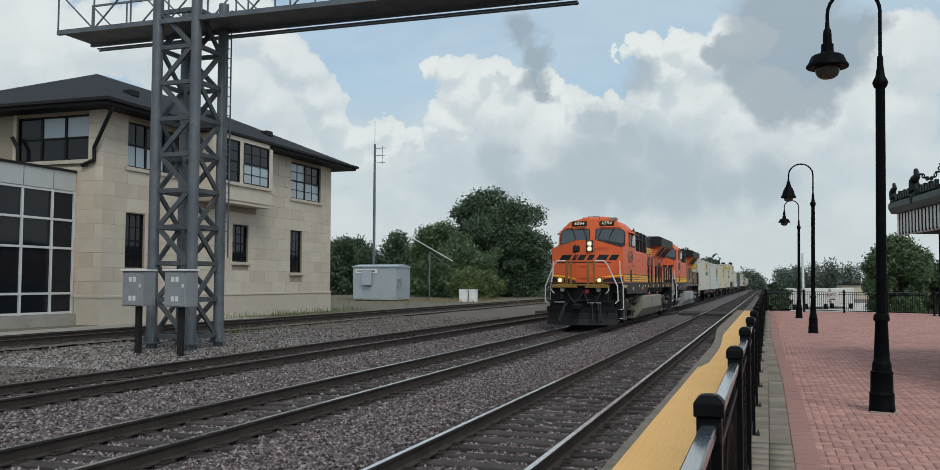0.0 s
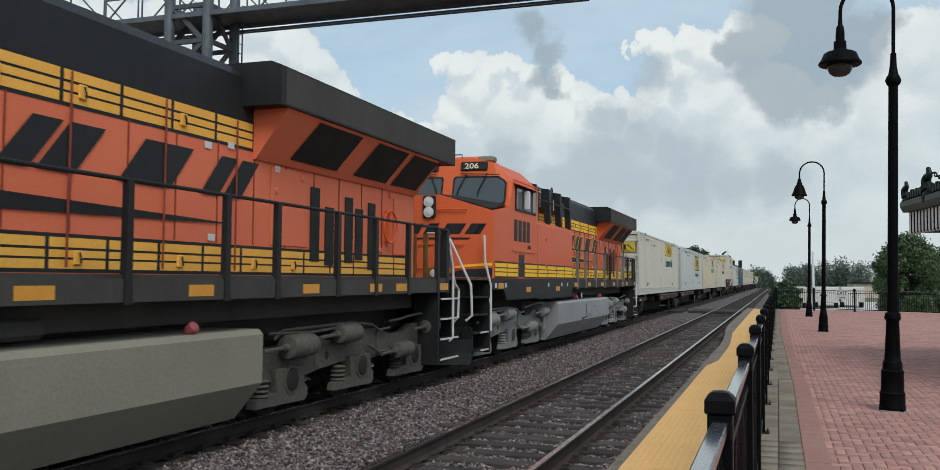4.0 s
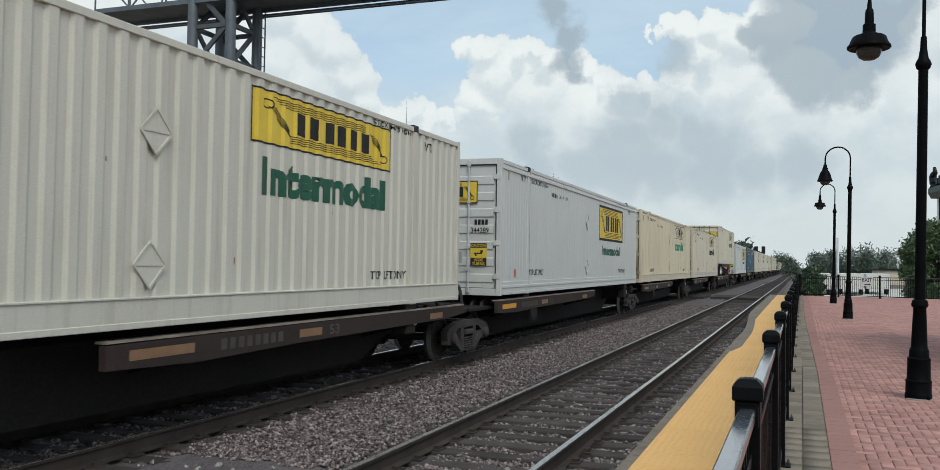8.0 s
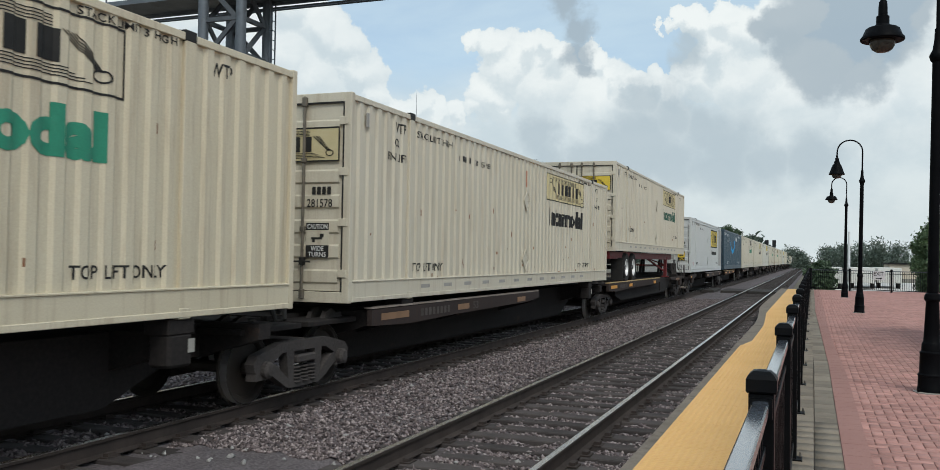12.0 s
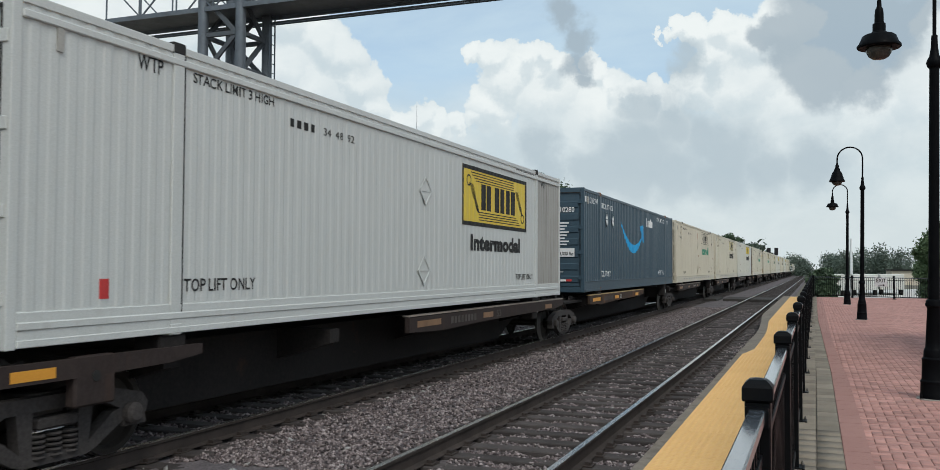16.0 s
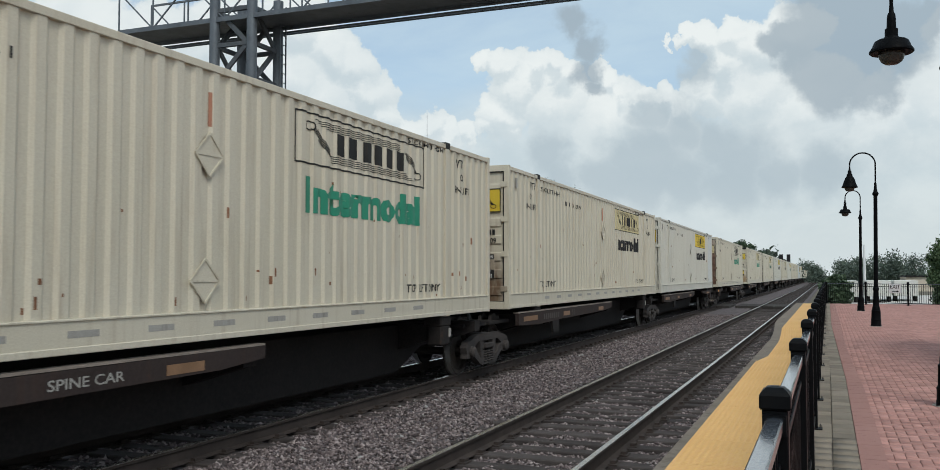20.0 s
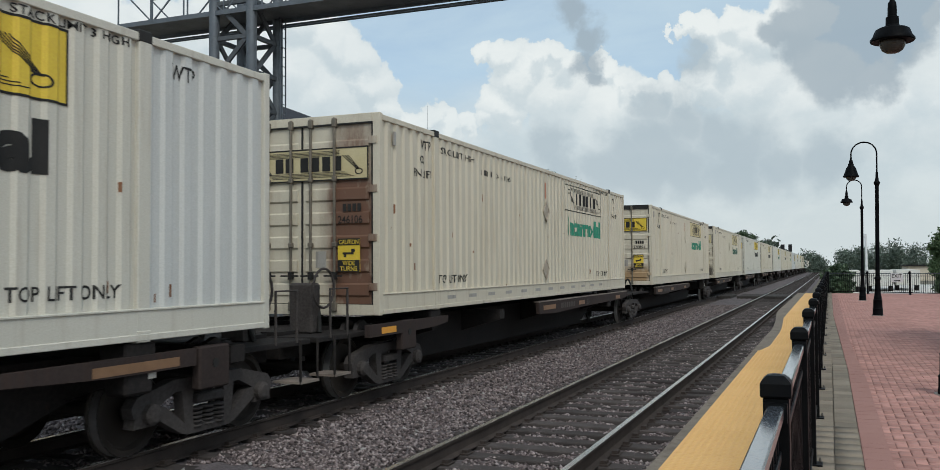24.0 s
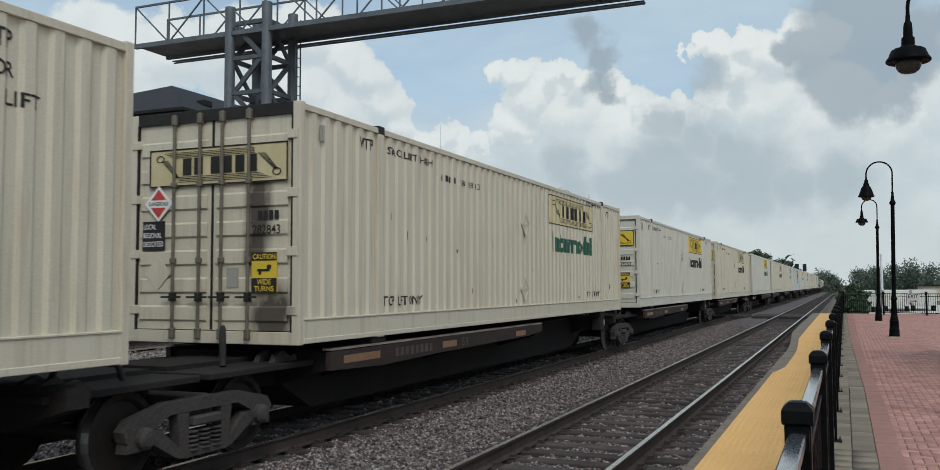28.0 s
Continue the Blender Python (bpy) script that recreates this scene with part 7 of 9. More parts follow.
part("leg_cross", beam(bmesh.new(), (-1.0, 11.9, 1.58), (-0.2, 11.9, 1.88), 0.05), RED, ch)
part("bogie_frame", boxes([(-0.52, 0.52, 1.6, 4.5, 1.62, 1.82)], 0.02), INK, ch)
part("kingpin_plate", boxes([(-0.6, 0.6, 13.6, 15.2, 1.94, 2.04)]), RED, ch)
hitch = part("hitch", boxes([(-0.5, 0.5, 14.0, 14.9, 1.86, 1.94)], 0.02), INK, ch, "black trailer hitch on the flatcar")
for s in (-1, 1):
    part("hitch_strut", beam(bmesh.new(), (s * 0.42, 13.75, 0.98), (s * 0.42, 14.45, 1.86), 0.10, 0.14), INK, hitch)
    part("hitch_leg", boxes([(s * 0.42 - 0.07, s * 0.42 + 0.07, 14.55, 14.75, 0.98, 1.86)], 0.01), INK, hitch)
part("hitch_foot", boxes([(-0.7, 0.7, 13.6, 15.2, 0.94, 1.20)], 0.04), INK, hitch)
rolling(ch, START[4])

# ---- locomotives ----
ORANGE = mat("loco_orange", ((0.64, 0.112, 0.038), (0.72, 0.145, 0.052)), 0.45, scale=0.6, grain=50, bump=0.05, spread=0.8, streak=0.10, dirt=(0.42, 0.10, 0.04), dirt_at=0.74, spec=0.22)
ORANGE_FADED = mat("loco_orange_faded", ((0.70, 0.165, 0.080), (0.78, 0.205, 0.108)), 0.6, scale=0.5, grain=50, bump=0.05, spread=0.9, streak=0.16, dirt=(0.50, 0.17, 0.10), dirt_at=0.70, spec=0.2)
SEAM = mat("door_seam_red", ((0.20, 0.035, 0.018), (0.28, 0.055, 0.03)), 0.6)
PILOT = mat("pilot_black", ((0.006, 0.006, 0.007), (0.013, 0.013, 0.014)), 0.7, scale=1.5, grain=30, bump=0.1)
FILLER_RED = mat("filler_red", ((0.26, 0.05, 0.06), (0.36, 0.09, 0.10)), 0.6)
BOARD_CREAM = mat("board_cream", ((0.72, 0.66, 0.46), (0.80, 0.74, 0.55)), 0.5)
LOCO_BLACK = mat("loco_black", ((0.016, 0.0165, 0.018), (0.030, 0.031, 0.033)), 0.5, scale=1.0, grain=40, bump=0.08, streak=0.15, dirt=(0.06, 0.055, 0.05), dirt_at=0.7)
LOCO_YELLOW = mat("loco_yellow", ((0.98, 0.54, 0.020), (1.0, 0.60, 0.035)), 0.5, scale=1.2, grain=40, bump=0.05, spec=0.2)
SILL_GREY = mat("sill_dirty", ((0.046, 0.044, 0.041), (0.080, 0.077, 0.070)), 0.75, scale=0.7, grain=30, bump=0.1, streak=0.2, dirt=(0.13, 0.12, 0.10), dirt_at=0.66)
TANK_TAN = mat("tank_dusty", ((0.20, 0.185, 0.145), (0.28, 0.26, 0.205)), 0.8, scale=0.6, grain=30, bump=0.1, spread=0.8)
TANK_GREY = mat("tank_silver", ((0.29, 0.295, 0.295), (0.38, 0.385, 0.385)), 0.55, 0.2, scale=0.6, grain=30, bump=0.08)
TRUCK_TAN = mat("truck_dusty", ((0.055, 0.050, 0.043), (0.105, 0.097, 0.084), (0.17, 0.16, 0.14)), 0.9, scale=1.4, grain=26, bump=0.3)
TRUCK_GREY = mat("truck_silver", ((0.16, 0.16, 0.155), (0.27, 0.27, 0.265), (0.35, 0.35, 0.34)), 0.7, 0.2, scale=1.6, grain=26, bump=0.3)
LOCO_YELLOW_DUSTY = mat("loco_yellow_dusty", ((0.84, 0.42, 0.07), (0.92, 0.50, 0.10)), 0.6, scale=1.2, grain=40, bump=0.05, spec=0.2)
YELLOW_OF = {"now": LOCO_YELLOW}
YELLOW_DIRTY = mat("yellow_grimy", ((0.15, 0.082, 0.022), (0.29, 0.16, 0.035)), 0.7, scale=2.2, grain=30, bump=0.2)
WHITE_RAIL = mat("handrail_white", ((0.55, 0.55, 0.54), (0.66, 0.66, 0.65)), 0.45, scale=3)
WINDSHIELD = glass("cab_glass", (0.062, 0.076, 0.080))
CABLE = mat("cable_grey", ((0.022, 0.022, 0.023), (0.045, 0.045, 0.045)), 0.7)
SIDE_GLASS = glass("cab_side_glass", (0.018, 0.022, 0.026))
HEADLAMP = glow("headlamp_on", (1.0, 0.78, 0.42), 0.95)
PLOW = mat("plow_plate", ((0.011, 0.012, 0.013), (0.024, 0.025, 0.027)), 0.7, scale=1.5, grain=30, bump=0.1, dirt=(0.10, 0.09, 0.08), dirt_at=0.68)
POST_GREY = mat("post_dusty", ((0.15, 0.14, 0.12), (0.22, 0.205, 0.18)), 0.7, scale=2, grain=40)
RUBBER = mat("rubber_hose", ((0.018, 0.018, 0.018), (0.03, 0.03, 0.03)), 0.6)


def prism(points_by_u):
    """A body through closed cross-sections, each a u and its list of x, z."""
    bm = ring_skin(bmesh.new(), [[(x, u, z) for x, z in ring] for u, ring in points_by_u])
    bmesh.ops.recalc_face_normals(bm, faces=bm.faces)
    return bm


def band(parent, x, s, u0, u1, z0, z1, step=1.05, rows=((0.02, 0.30), (0.37, 0.60), (0.68, 0.98))):
    """Yellow striping in framed panels on a side at x; s is the side."""
    a, b = (x, x + 0.004) if s > 0 else (-x - 0.004, -x)
    base = part("stripe_band", boxes([(a, b, u0, u1, z0 - 0.03, z1 + 0.03)]), LOCO_BLACK, parent)
    n = max(1, round((u1 - u0) / step))
    out = []
    for i in range(n):
        p, q = u0 + (u1 - u0) * i / n + 0.025, u0 + (u1 - u0) * (i + 1) / n - 0.025
        for lo, hi in rows:
            out.append((a + 0.002 * s, b + 0.003 * s, p, q, z0 + (z1 - z0) * lo, z0 + (z1 - z0) * hi))
    part("stripe", boxes([(min(r[0], r[1]), max(r[0], r[1]), *r[2:]) for r in out]), YELLOW_OF["now"], base)
    return base


def slanted(u, z, w, h, lean):
    return [(u, z), (u + w, z), (u + w + lean, z + h), (u + lean, z + h)]


def loco_truck(parent, u, metal, bars):
    """A three-axle truck: deep cast side frames, pedestals with bearing and spring, brake cylinders and piping."""
    t = part("truck", boxes([(-0.9, 0.9, -0.35, 0.35, 0.55, 0.85), (-0.9, 0.9, -2.6, -2.4, 0.6, 0.8), (-0.9, 0.9, 2.4, 2.6, 0.6, 0.8)], 0.03), metal, parent)
    t.location.y = u
    AXLES = (-2.06, 0.0, 2.06)
    for s in (-1, 1):
        x0, x1 = (1.00, 1.13) if s > 0 else (-1.13, -1.00)
        out = lambda a, b: (min(s * a, s * b), max(s * a, s * b))
        frame_line = [(-2.62, 0.50), (-2.66, 0.92), (-1.75, 0.96), (-1.45, 1.02), (-0.95, 0.93), (-0.45, 0.95), (0.15, 1.03), (0.75, 1.02), (1.2, 0.90), (1.75, 0.92), (2.15, 1.04), (2.72, 1.02), (2.84, 0.90), (2.86, 0.66), (2.5, 0.52),
                      (1.55, 0.56), (0.95, 0.60), (0.45, 0.56), (-0.45, 0.60), (-1.2, 0.55), (-1.6, 0.50)]
        f = part("side_frame", slab(bmesh.new(), frame_line, "x", x0, x1), metal, t)
        for a in AXLES:
            ped = [(a - 0.40, 0.66), (a - 0.34, 0.36), (a - 0.80, 0.31), (a - 0.84, 0.21), (a + 0.36, 0.19), (a + 0.43, 0.26), (a + 0.40, 0.38), (a + 0.34, 0.42), (a + 0.30, 0.66)]
            part("pedestal", slab(bmesh.new(), ped, "x", *out(1.06, 1.20)), metal, f)
            ring = [(a + 0.20 * math.cos(k * math.pi / 4 + 0.39), 0.50 + 0.20 * math.sin(k * math.pi / 4 + 0.39)) for k in range(8)]
            cap = part("bearing_housing", slab(bmesh.new(), ring, "x", *out(1.19, 1.215)), metal, f)
            # dark disc colours in the shaded recess of the bearing housing
            part("bearing_cap", turned(lathe(bmesh.new(), [(0.15, 0), (0.14, 0.02), (0.09, 0.03), (0.02, 0.035)], seg=16), Matrix.Translation((s * 1.214, a, 0.50)) @ pose(0, 0, 0, 0, 90 * s, 0)), INK if metal is TRUCK_TAN else SILL_GREY, cap, "dark disc drawn for the bearing recess")
            bm = bmesh.new()
            for k in range(4):
                lathe(bm, [(0.09, 0), (0.115, 0.025), (0.09, 0.05)], s * 1.11, a - 0.60, 0.315 + 0.062 * k, 12)
            part("spring", bm, metal, f, smooth=True)
            part("pedestal_tie", boxes([(*out(1.08, 1.18), a + 0.33, a + 0.48, 0.30, 0.36)], 0.01), metal, f)
        for a, zz, r, l in ((-2.0, 0.93, 0.16, 0.30), (-0.62, 1.02, 0.14, 0.28), (1.38, 0.64, 0.135, 0.26), (2.62, 0.97, 0.13, 0.24)):
            cyl = part("brake_cylinder", turned(lathe(bmesh.new(), [(0.04, -l - 0.1), (0.06, -l - 0.02), (r * 0.9, -l), (r, -l + 0.03), (r, l * 0.2), (r * 1.06, l * 0.22), (r * 1.06, l * 0.34), (r, l * 0.36), (r * 0.96, l), (r * 0.7, l + 0.03)], seg=16), Matrix.Translation((s * 1.27, a, zz)) @ pose(0, 0, 0, -90, 0, 0)), metal, f, smooth=True)
            part("push_rod", tube(bmesh.new(), [(s * 1.27, a - l - 0.05, zz), (s * 1.27, a - l - 0.55, zz - 0.02)], 0.028, 7), metal, cyl)
            part("cylinder_bracket", boxes([(*out(1.12, 1.27), a - 0.05, a + 0.05, zz - 0.17, zz - 0.05)], 0.01), metal, cyl)
        for pts in ([(-2.5, 1.04), (-2.3, 1.14), (-0.4, 1.16), (0.35, 1.10), (0.6, 1.00), (1.0, 1.02)], [(1.0, 1.12), (1.4, 1.14), (1.8, 1.18), (2.2, 1.20), (2.75, 1.20), (2.85, 1.10)], [(0.2, 0.80), (0.6, 0.66), (1.0, 0.66)], [(-2.6, 1.12), (-1.6, 1.08), (-0.9, 1.10)]):
            part("brake_pipe", tube(bmesh.new(), [(s * 1.20, a, z) for a, z in pts], 0.022, 6), metal, f)
        part("frame_rib", boxes([(*out(1.13, 1.16), -1.35, -1.25, 0.60, 0.98)]), metal, f)
        part("frame_rib", boxes([(*out(1.13, 1.16), 0.62, 0.72, 0.62, 1.00)]), metal, f)
        part("lift_hole", turned(lathe(bmesh.new(), [(0.06, 0), (0.05, 0.004)], seg=12), Matrix.Translation((s * 1.131, -0.98, 0.72)) @ pose(0, 0, 0, 0, 90 * s, 0)), INK, f)
        part("data_plate", boxes([(*out(1.13, 1.136), -1.12, -0.86, 0.84, 0.90)]), SILL_GREY, f)
        part("end_link", boxes([(*out(0.95, 1.15), 2.80, 3.15, 0.55, 0.66)], 0.02), metal, f)
    for a in AXLES:
        part("axle", tube(bmesh.new(), [(-1.0, a, 0.53), (1.0, a, 0.53)], 0.1, 10), WHEEL, t)
        for s in (-1, 1):
            w = part("wheel", turned(lathe(bmesh.new(), [(0.14, -0.06), (0.42, -0.03), (0.47, -0.07), (0.555, -0.085), (0.555, -0.055), (0.53, -0.045), (0.525, 0.06), (0.46, 0.06), (0.42, 0.02), (0.14, 0.04)], seg=30), pose(0, 0, 0, 0, 90 * s, 0)), WHEEL, t, smooth=True)
            w.location = (s * 0.765, a, 0.53)
    return t


def steps(parent, u, s, hood):
    """The step well at a corner: dark side plates and white-edged treads."""
    w = part("step_well", boxes([(min(s * 1.05, s * 1.10), max(s * 1.05, s * 1.10), u - 0.55, u + 0.5, 0.42, 1.72), (min(s * 1.05, s * 1.52), max(s * 1.05, s * 1.52), u + (0.50 if hood > 0 else -0.58), u + (0.56 if hood > 0 else -0.52), 0.30, 1.72)]), LOCO_BLACK, parent)
    for k in range(4):
        z = 0.36 + 0.36 * k
        part("tread", boxes([(min(s * 1.08, s * 1.50), max(s * 1.08, s * 1.50), u - 0.42, u + 0.46, z, z + 0.03)]), LOCO_BLACK, w)
        if k > 1 and hood > 0:
            continue
        part("tread_edge", boxes([(min(s * 1.50, s * 1.53), max(s * 1.50, s * 1.53), u - (0.05 if hood > 0 else 0.42), u + (0.44 if hood > 0 else 0.46), z + 0.003, z + 0.032)]), WHITE_RAIL, w)
    return w


def locomotive(y, number, tank, truck_metal, board):
    L = thing("locomotive", f"orange and black diesel locomotive with {'dusty tan' if tank is TANK_TAN else 'grey'} fuel tank", "locomotive", "locomotives")
    YELLOW_OF["now"] = LOCO_YELLOW_DUSTY if number else LOCO_YELLOW
    hood_paint = ORANGE_FADED if number else ORANGE
    lamp = HEADLAMP if number else CASE_LABEL
    part("underframe", boxes([(-1.0, 1.0, 0.9, 21.8, 1.30, 1.80), (-0.5, 0.5, 1.2, 21.8, 0.75, 1.30)]), SILL_GREY, L)
    part("deck", boxes([(-1.50, 1.50, 0.75, 22.0, 1.80, 1.84)]), SILL_GREY, L)
    for s in (-1, 1):
        a, b = (1.44, 1.52) if s > 0 else (-1.52, -1.44)
        part("side_sill", slab(bmesh.new(), [(1.9, 1.80), (9.6, 1.80), (9.6, 1.36), (6.0, 1.32), (5.6, 1.36), (3.0, 1.36), (2.75, 1.60), (1.9, 1.60)], "x", a, b), SILL_GREY if tank is TANK_TAN else LOCO_BLACK, L)
        part("side_sill", boxes([(a, b, 9.602, 21.5, 1.58, 1.80)]), SILL_GREY if tank is TANK_TAN else LOCO_BLACK, L)
        e = b + 0.003 if s > 0 else a - 0.003
        for u in (2.35, 4.6, 7.6, 9.9, 11.9, 14.1, 16.4, 18.35, 19.3, 21.2):
            zz = 1.62 if (u > 9 or u < 3) else 1.52
            part("reflector", boxes([(min(b if s > 0 else a, e), max(b if s > 0 else a, e), u, u + 0.42, zz, zz + 0.12)]), REFLECTOR, L)
        for u in (2.1, 2.85, 6.7, 8.2, 8.9):
            part("label_plate", boxes([(min(b if s > 0 else a, e), max(b if s > 0 else a, e), u, u + 0.14, 1.64, 1.74)]), CASE_LABEL, L)
    # pilot: plow, end plate, coupler, hoses
    bm = bmesh.new()
    rings = []
    for x, u in ((-1.45, 0.80), (-0.8, 0.42), (0, 0.20), (0.8, 0.42), (1.45, 0.80)):
        rings.append([(x, u - 0.02, 0.86), (x, u + 0.07, 0.62), (x, u + 0.05, 0.36), (x, u - 0.06, 0.13), (x, u + 0.0, 0.13), (x, u + 0.11, 0.36), (x, u + 0.13, 0.62), (x, u + 0.04, 0.86)])
    ring_skin(bm, rings)
    bmesh.ops.recalc_face_normals(bm, faces=bm.faces)
    part("plow", bm, PLOW, L, "dark grey snow plow plate")
    part("pilot_plate", boxes([(-1.10, 1.10, 0.62, 0.72, 0.55, 1.72), (-1.30, 1.30, 0.70, 0.78, 0.70, 1.10)]), PILOT, L)
    part("coupler", box(bmesh.new(), -0.11, 0.11, -0.10, 0.7, 0.76, 0.98, 0.04), PILOT, L)
    part("coupler_knuckle", box(bmesh.new(), -0.20, 0.12, -0.24, -0.02, 0.74, 1.0, 0.06), PILOT, L)
    for a, b, sag in ((-0.55, 0.12, 0.35), (0.12, 0.85, 0.42)):
        part("cable", tube(bmesh.new(), arch(12, lambda f: (a + (b - a) * f, 0.52 - 0.06 * math.sin(math.pi * f), 1.50 - sag * 1.3 * math.sin(math.pi * f))), 0.028, 8), CABLE, L, smooth=True)
    for x, d in ((-0.62, -0.2), (-0.55, -0.2), (0.48, 0.1), (0.72, 0.12), (0.80, 0.12)):
        part("air_hose", tube(bmesh.new(), arch(8, lambda f: (x + d * f, 0.50 - 0.42 * f, 1.0 - 0.72 * f + 0.05 * math.sin(3 * f))), 0.032, 8), RUBBER, L, smooth=True)
        part("hose_end", boxes([(x + d - 0.03, x + d + 0.03, 0.02, 0.10, 0.24, 0.33)]), PLOW, L)
    for x in (-0.75, 0.72):
        part("cable_socket", turned(lathe(bmesh.new(), [(0.10, 0), (0.10, 0.05), (0.06, 0.08)], seg=14), Matrix.Translation((x, 0.60, 1.56)) @ pose(0, 0, 0, 90, 0, 0)), CASE_LABEL, L)
    part("marker_disc", turned(lathe(bmesh.new(), [(0.09, 0), (0.09, 0.015), (0.02, 0.02)], seg=16), Matrix.Translation((0.25, 0.60, 1.48)) @ pose(0, 0, 0, 90)), PLACARD_RED, L)
    part("brake_hose_rack", boxes([(-0.5, 0.5, 0.55, 0.61, 1.10, 1.16), (-0.85, -0.70, 0.52, 0.61, 1.15, 1.35), (0.55, 0.68, 0.52, 0.61, 1.12, 1.30)], 0.01), PLOW, L)
    for x0, x1, z in ((0.28, 0.82, 1.02), (-1.06, -0.66, 1.04)):
        part("grab_iron", tube(bmesh.new(), [(x0, 0.62, z), (x0, 0.50, z), (x1, 0.50, z), (x1, 0.62, z)], 0.014, 6), WHITE_RAIL, L)
    part("cut_lever", tube(bmesh.new(), [(-1.3, 0.55, 1.05), (-0.2, 0.5, 1.08), (0.2, 0.5, 1.12), (1.3, 0.55, 1.05)], 0.018, 6), PLOW, L)
    part("anticlimber", boxes([(-1.15, -0.12, 0.30, 0.75, 1.62, 1.76), (0.22, 1.15, 0.30, 0.75, 1.62, 1.76), (-0.12, 0.22, 0.50, 0.75, 1.70, 1.76)], 0.015), YELLOW_DIRTY, L)
    for x in (-0.58, -0.40, 0.30, 0.55):
        part("door_guard", boxes([(x - 0.045, x + 0.045, 0.52, 0.60, 1.76, 2.72)], 0.008), YELLOW_DIRTY, L)
    for s in (-1, 1):
        d = part("ditch_light", turned(lathe(bmesh.new(), [(0.10, 0.22), (0.13, 0.15), (0.135, 0.0), (0.11, -0.01)], seg=18), Matrix.Translation((s * 0.80, 0.36, 1.93)) @ pose(0, 0, 0, 90, 0, 0) @ Matrix.Scale(-1, 4, (0, 0, 1))), YELLOW_DIRTY, L)
        part("lens", turned(lathe(bmesh.new(), [(0.075, 0), (0.07, 0.012), (0.0001, 0.02)], seg=18), Matrix.Translation((s * 0.80, 0.346, 1.93)) @ pose(0, 0, 0, 90, 0, 0)), lamp, d)
        part("bracket", boxes([(s * 0.8 - 0.12, s * 0.8 + 0.12, 0.40, 0.62, 1.76, 1.82)]), YELLOW_DIRTY, d)
        rail = [(s * 0.60, 0.50, 2.72), (s * 0.95, 0.50, 2.72), (s * 1.08, 0.52, 2.60), (s * 1.48, 0.66, 1.70), (s * 1.50, 0.68, 1.1), (s * 1.38, 0.66, 1.0)]
        part("handrail", tube(bmesh.new(), rail, 0.026, 8), WHITE_RAIL, L, smooth=True)
        part("handrail", tube(bmesh.new(), [(s * 1.40, 1.72, 2.75), (s * 1.42, 1.72, 2.2), (s * 1.53, 1.78, 1.70), (s * 1.54, 1.78, 0.75)], 0.026, 8), WHITE_RAIL, L, smooth=True)
        part("grab_loop", tube(bmesh.new(), arch(10, lambda f: (s * (1.05 + 0.12 * math.sin(math.pi * f)), 0.40, 1.72 - 0.32 * f)), 0.02, 6), WHITE_RAIL, L)
        steps(L, 1.25, s, 1)
        part("warning_disc", turned(lathe(bmesh.new(), [(0.075, 0), (0.075, 0.006), (0.01, 0.008)], seg=18), Matrix.Translation((s * 1.52, 1.79, 1.38)) @ pose(0, 0, 0, 0, 90 * s, 0)), CASE_LABEL, L)
        steps(L, 21.72, s, -1)
    # nose and cab
    nose = part("nose", prism([
        (1.72, [(-0.40, 1.84), (0.40, 1.84), (0.40, 3.62), (-0.40, 3.62)]),
        (1.7201, [(-0.40, 1.84), (0.40, 1.84), (0.40, 3.62), (-0.40, 3.62)]),
        (1.98, [(-1.51, 1.84), (1.51, 1.84), (1.51, 3.28), (-1.51, 3.28)]),
        (3.20, [(-1.51, 1.84), (1.51, 1.84), (1.51, 3.44), (-1.51, 3.44)])]), ORANGE, L)
    bm = bmesh.new()
    q = [bm.verts.new(p) for p in ((-0.42, 1.80, 3.632), (0.42, 1.80, 3.632), (1.44, 2.08, 3.325), (1.44, 3.12, 3.50), (-1.44, 3.12, 3.50), (-1.44, 2.08, 3.325), (0.42, 3.12, 3.70), (-0.42, 3.12, 3.70))]
    for f in ((q[0], q[1], q[6], q[7]), (q[1], q[2], q[3], q[6]), (q[0], q[7], q[4], q[5])):
        bm.faces.new(f)
    bmesh.ops.solidify(bm, geom=bm.faces[:], thickness=0.05)
    part("glare_panel", bm, LOCO_BLACK, nose)
    sect = lambda k: [(-1.51, 1.84), (1.51, 1.84), (1.51, 3.98), (1.38, 4.20), (1.05, 4.50), (0.55, 4.62), (-0.55, 4.62), (-1.05, 4.50), (-1.38, 4.20), (-1.51, 3.98)]
    cab = part("cab", prism([(3.12, [(x, min(z, 3.45)) if z > 3.45 else (x, z) for x, z in sect(0)]), (3.121, [(x, min(z, 3.46)) if z > 3.46 else (x, z) for x, z in sect(0)]), (3.42, sect(0)), (5.65, sect(0))]), ORANGE, L)
    # windscreens lean back with the cab front
    for s in (-1, 1):
        pts = [(0.19, 3.58), (1.34, 3.54), (1.38, 3.59), (1.38, 3.98), (1.33, 4.05), (1.20, 4.13), (0.20, 4.15), (0.16, 4.11), (0.16, 3.62)]
        def lean(x, z, out):
            return (s * x, 3.12 + 0.30 * (z - 3.45) / 1.17 - out, z)
        bm = bmesh.new()
        fr = [bm.verts.new(lean(x, z, 0.012)) for x, z in [(0.14, 3.54), (1.39, 3.50), (1.42, 3.56), (1.42, 4.00), (1.36, 4.08), (1.22, 4.17), (0.17, 4.19), (0.12, 4.14), (0.12, 3.58)]]
        bm.faces.new(fr if s < 0 else fr[::-1])
        w = part("windscreen", bm, RUBBER, cab)
        bm = bmesh.new()
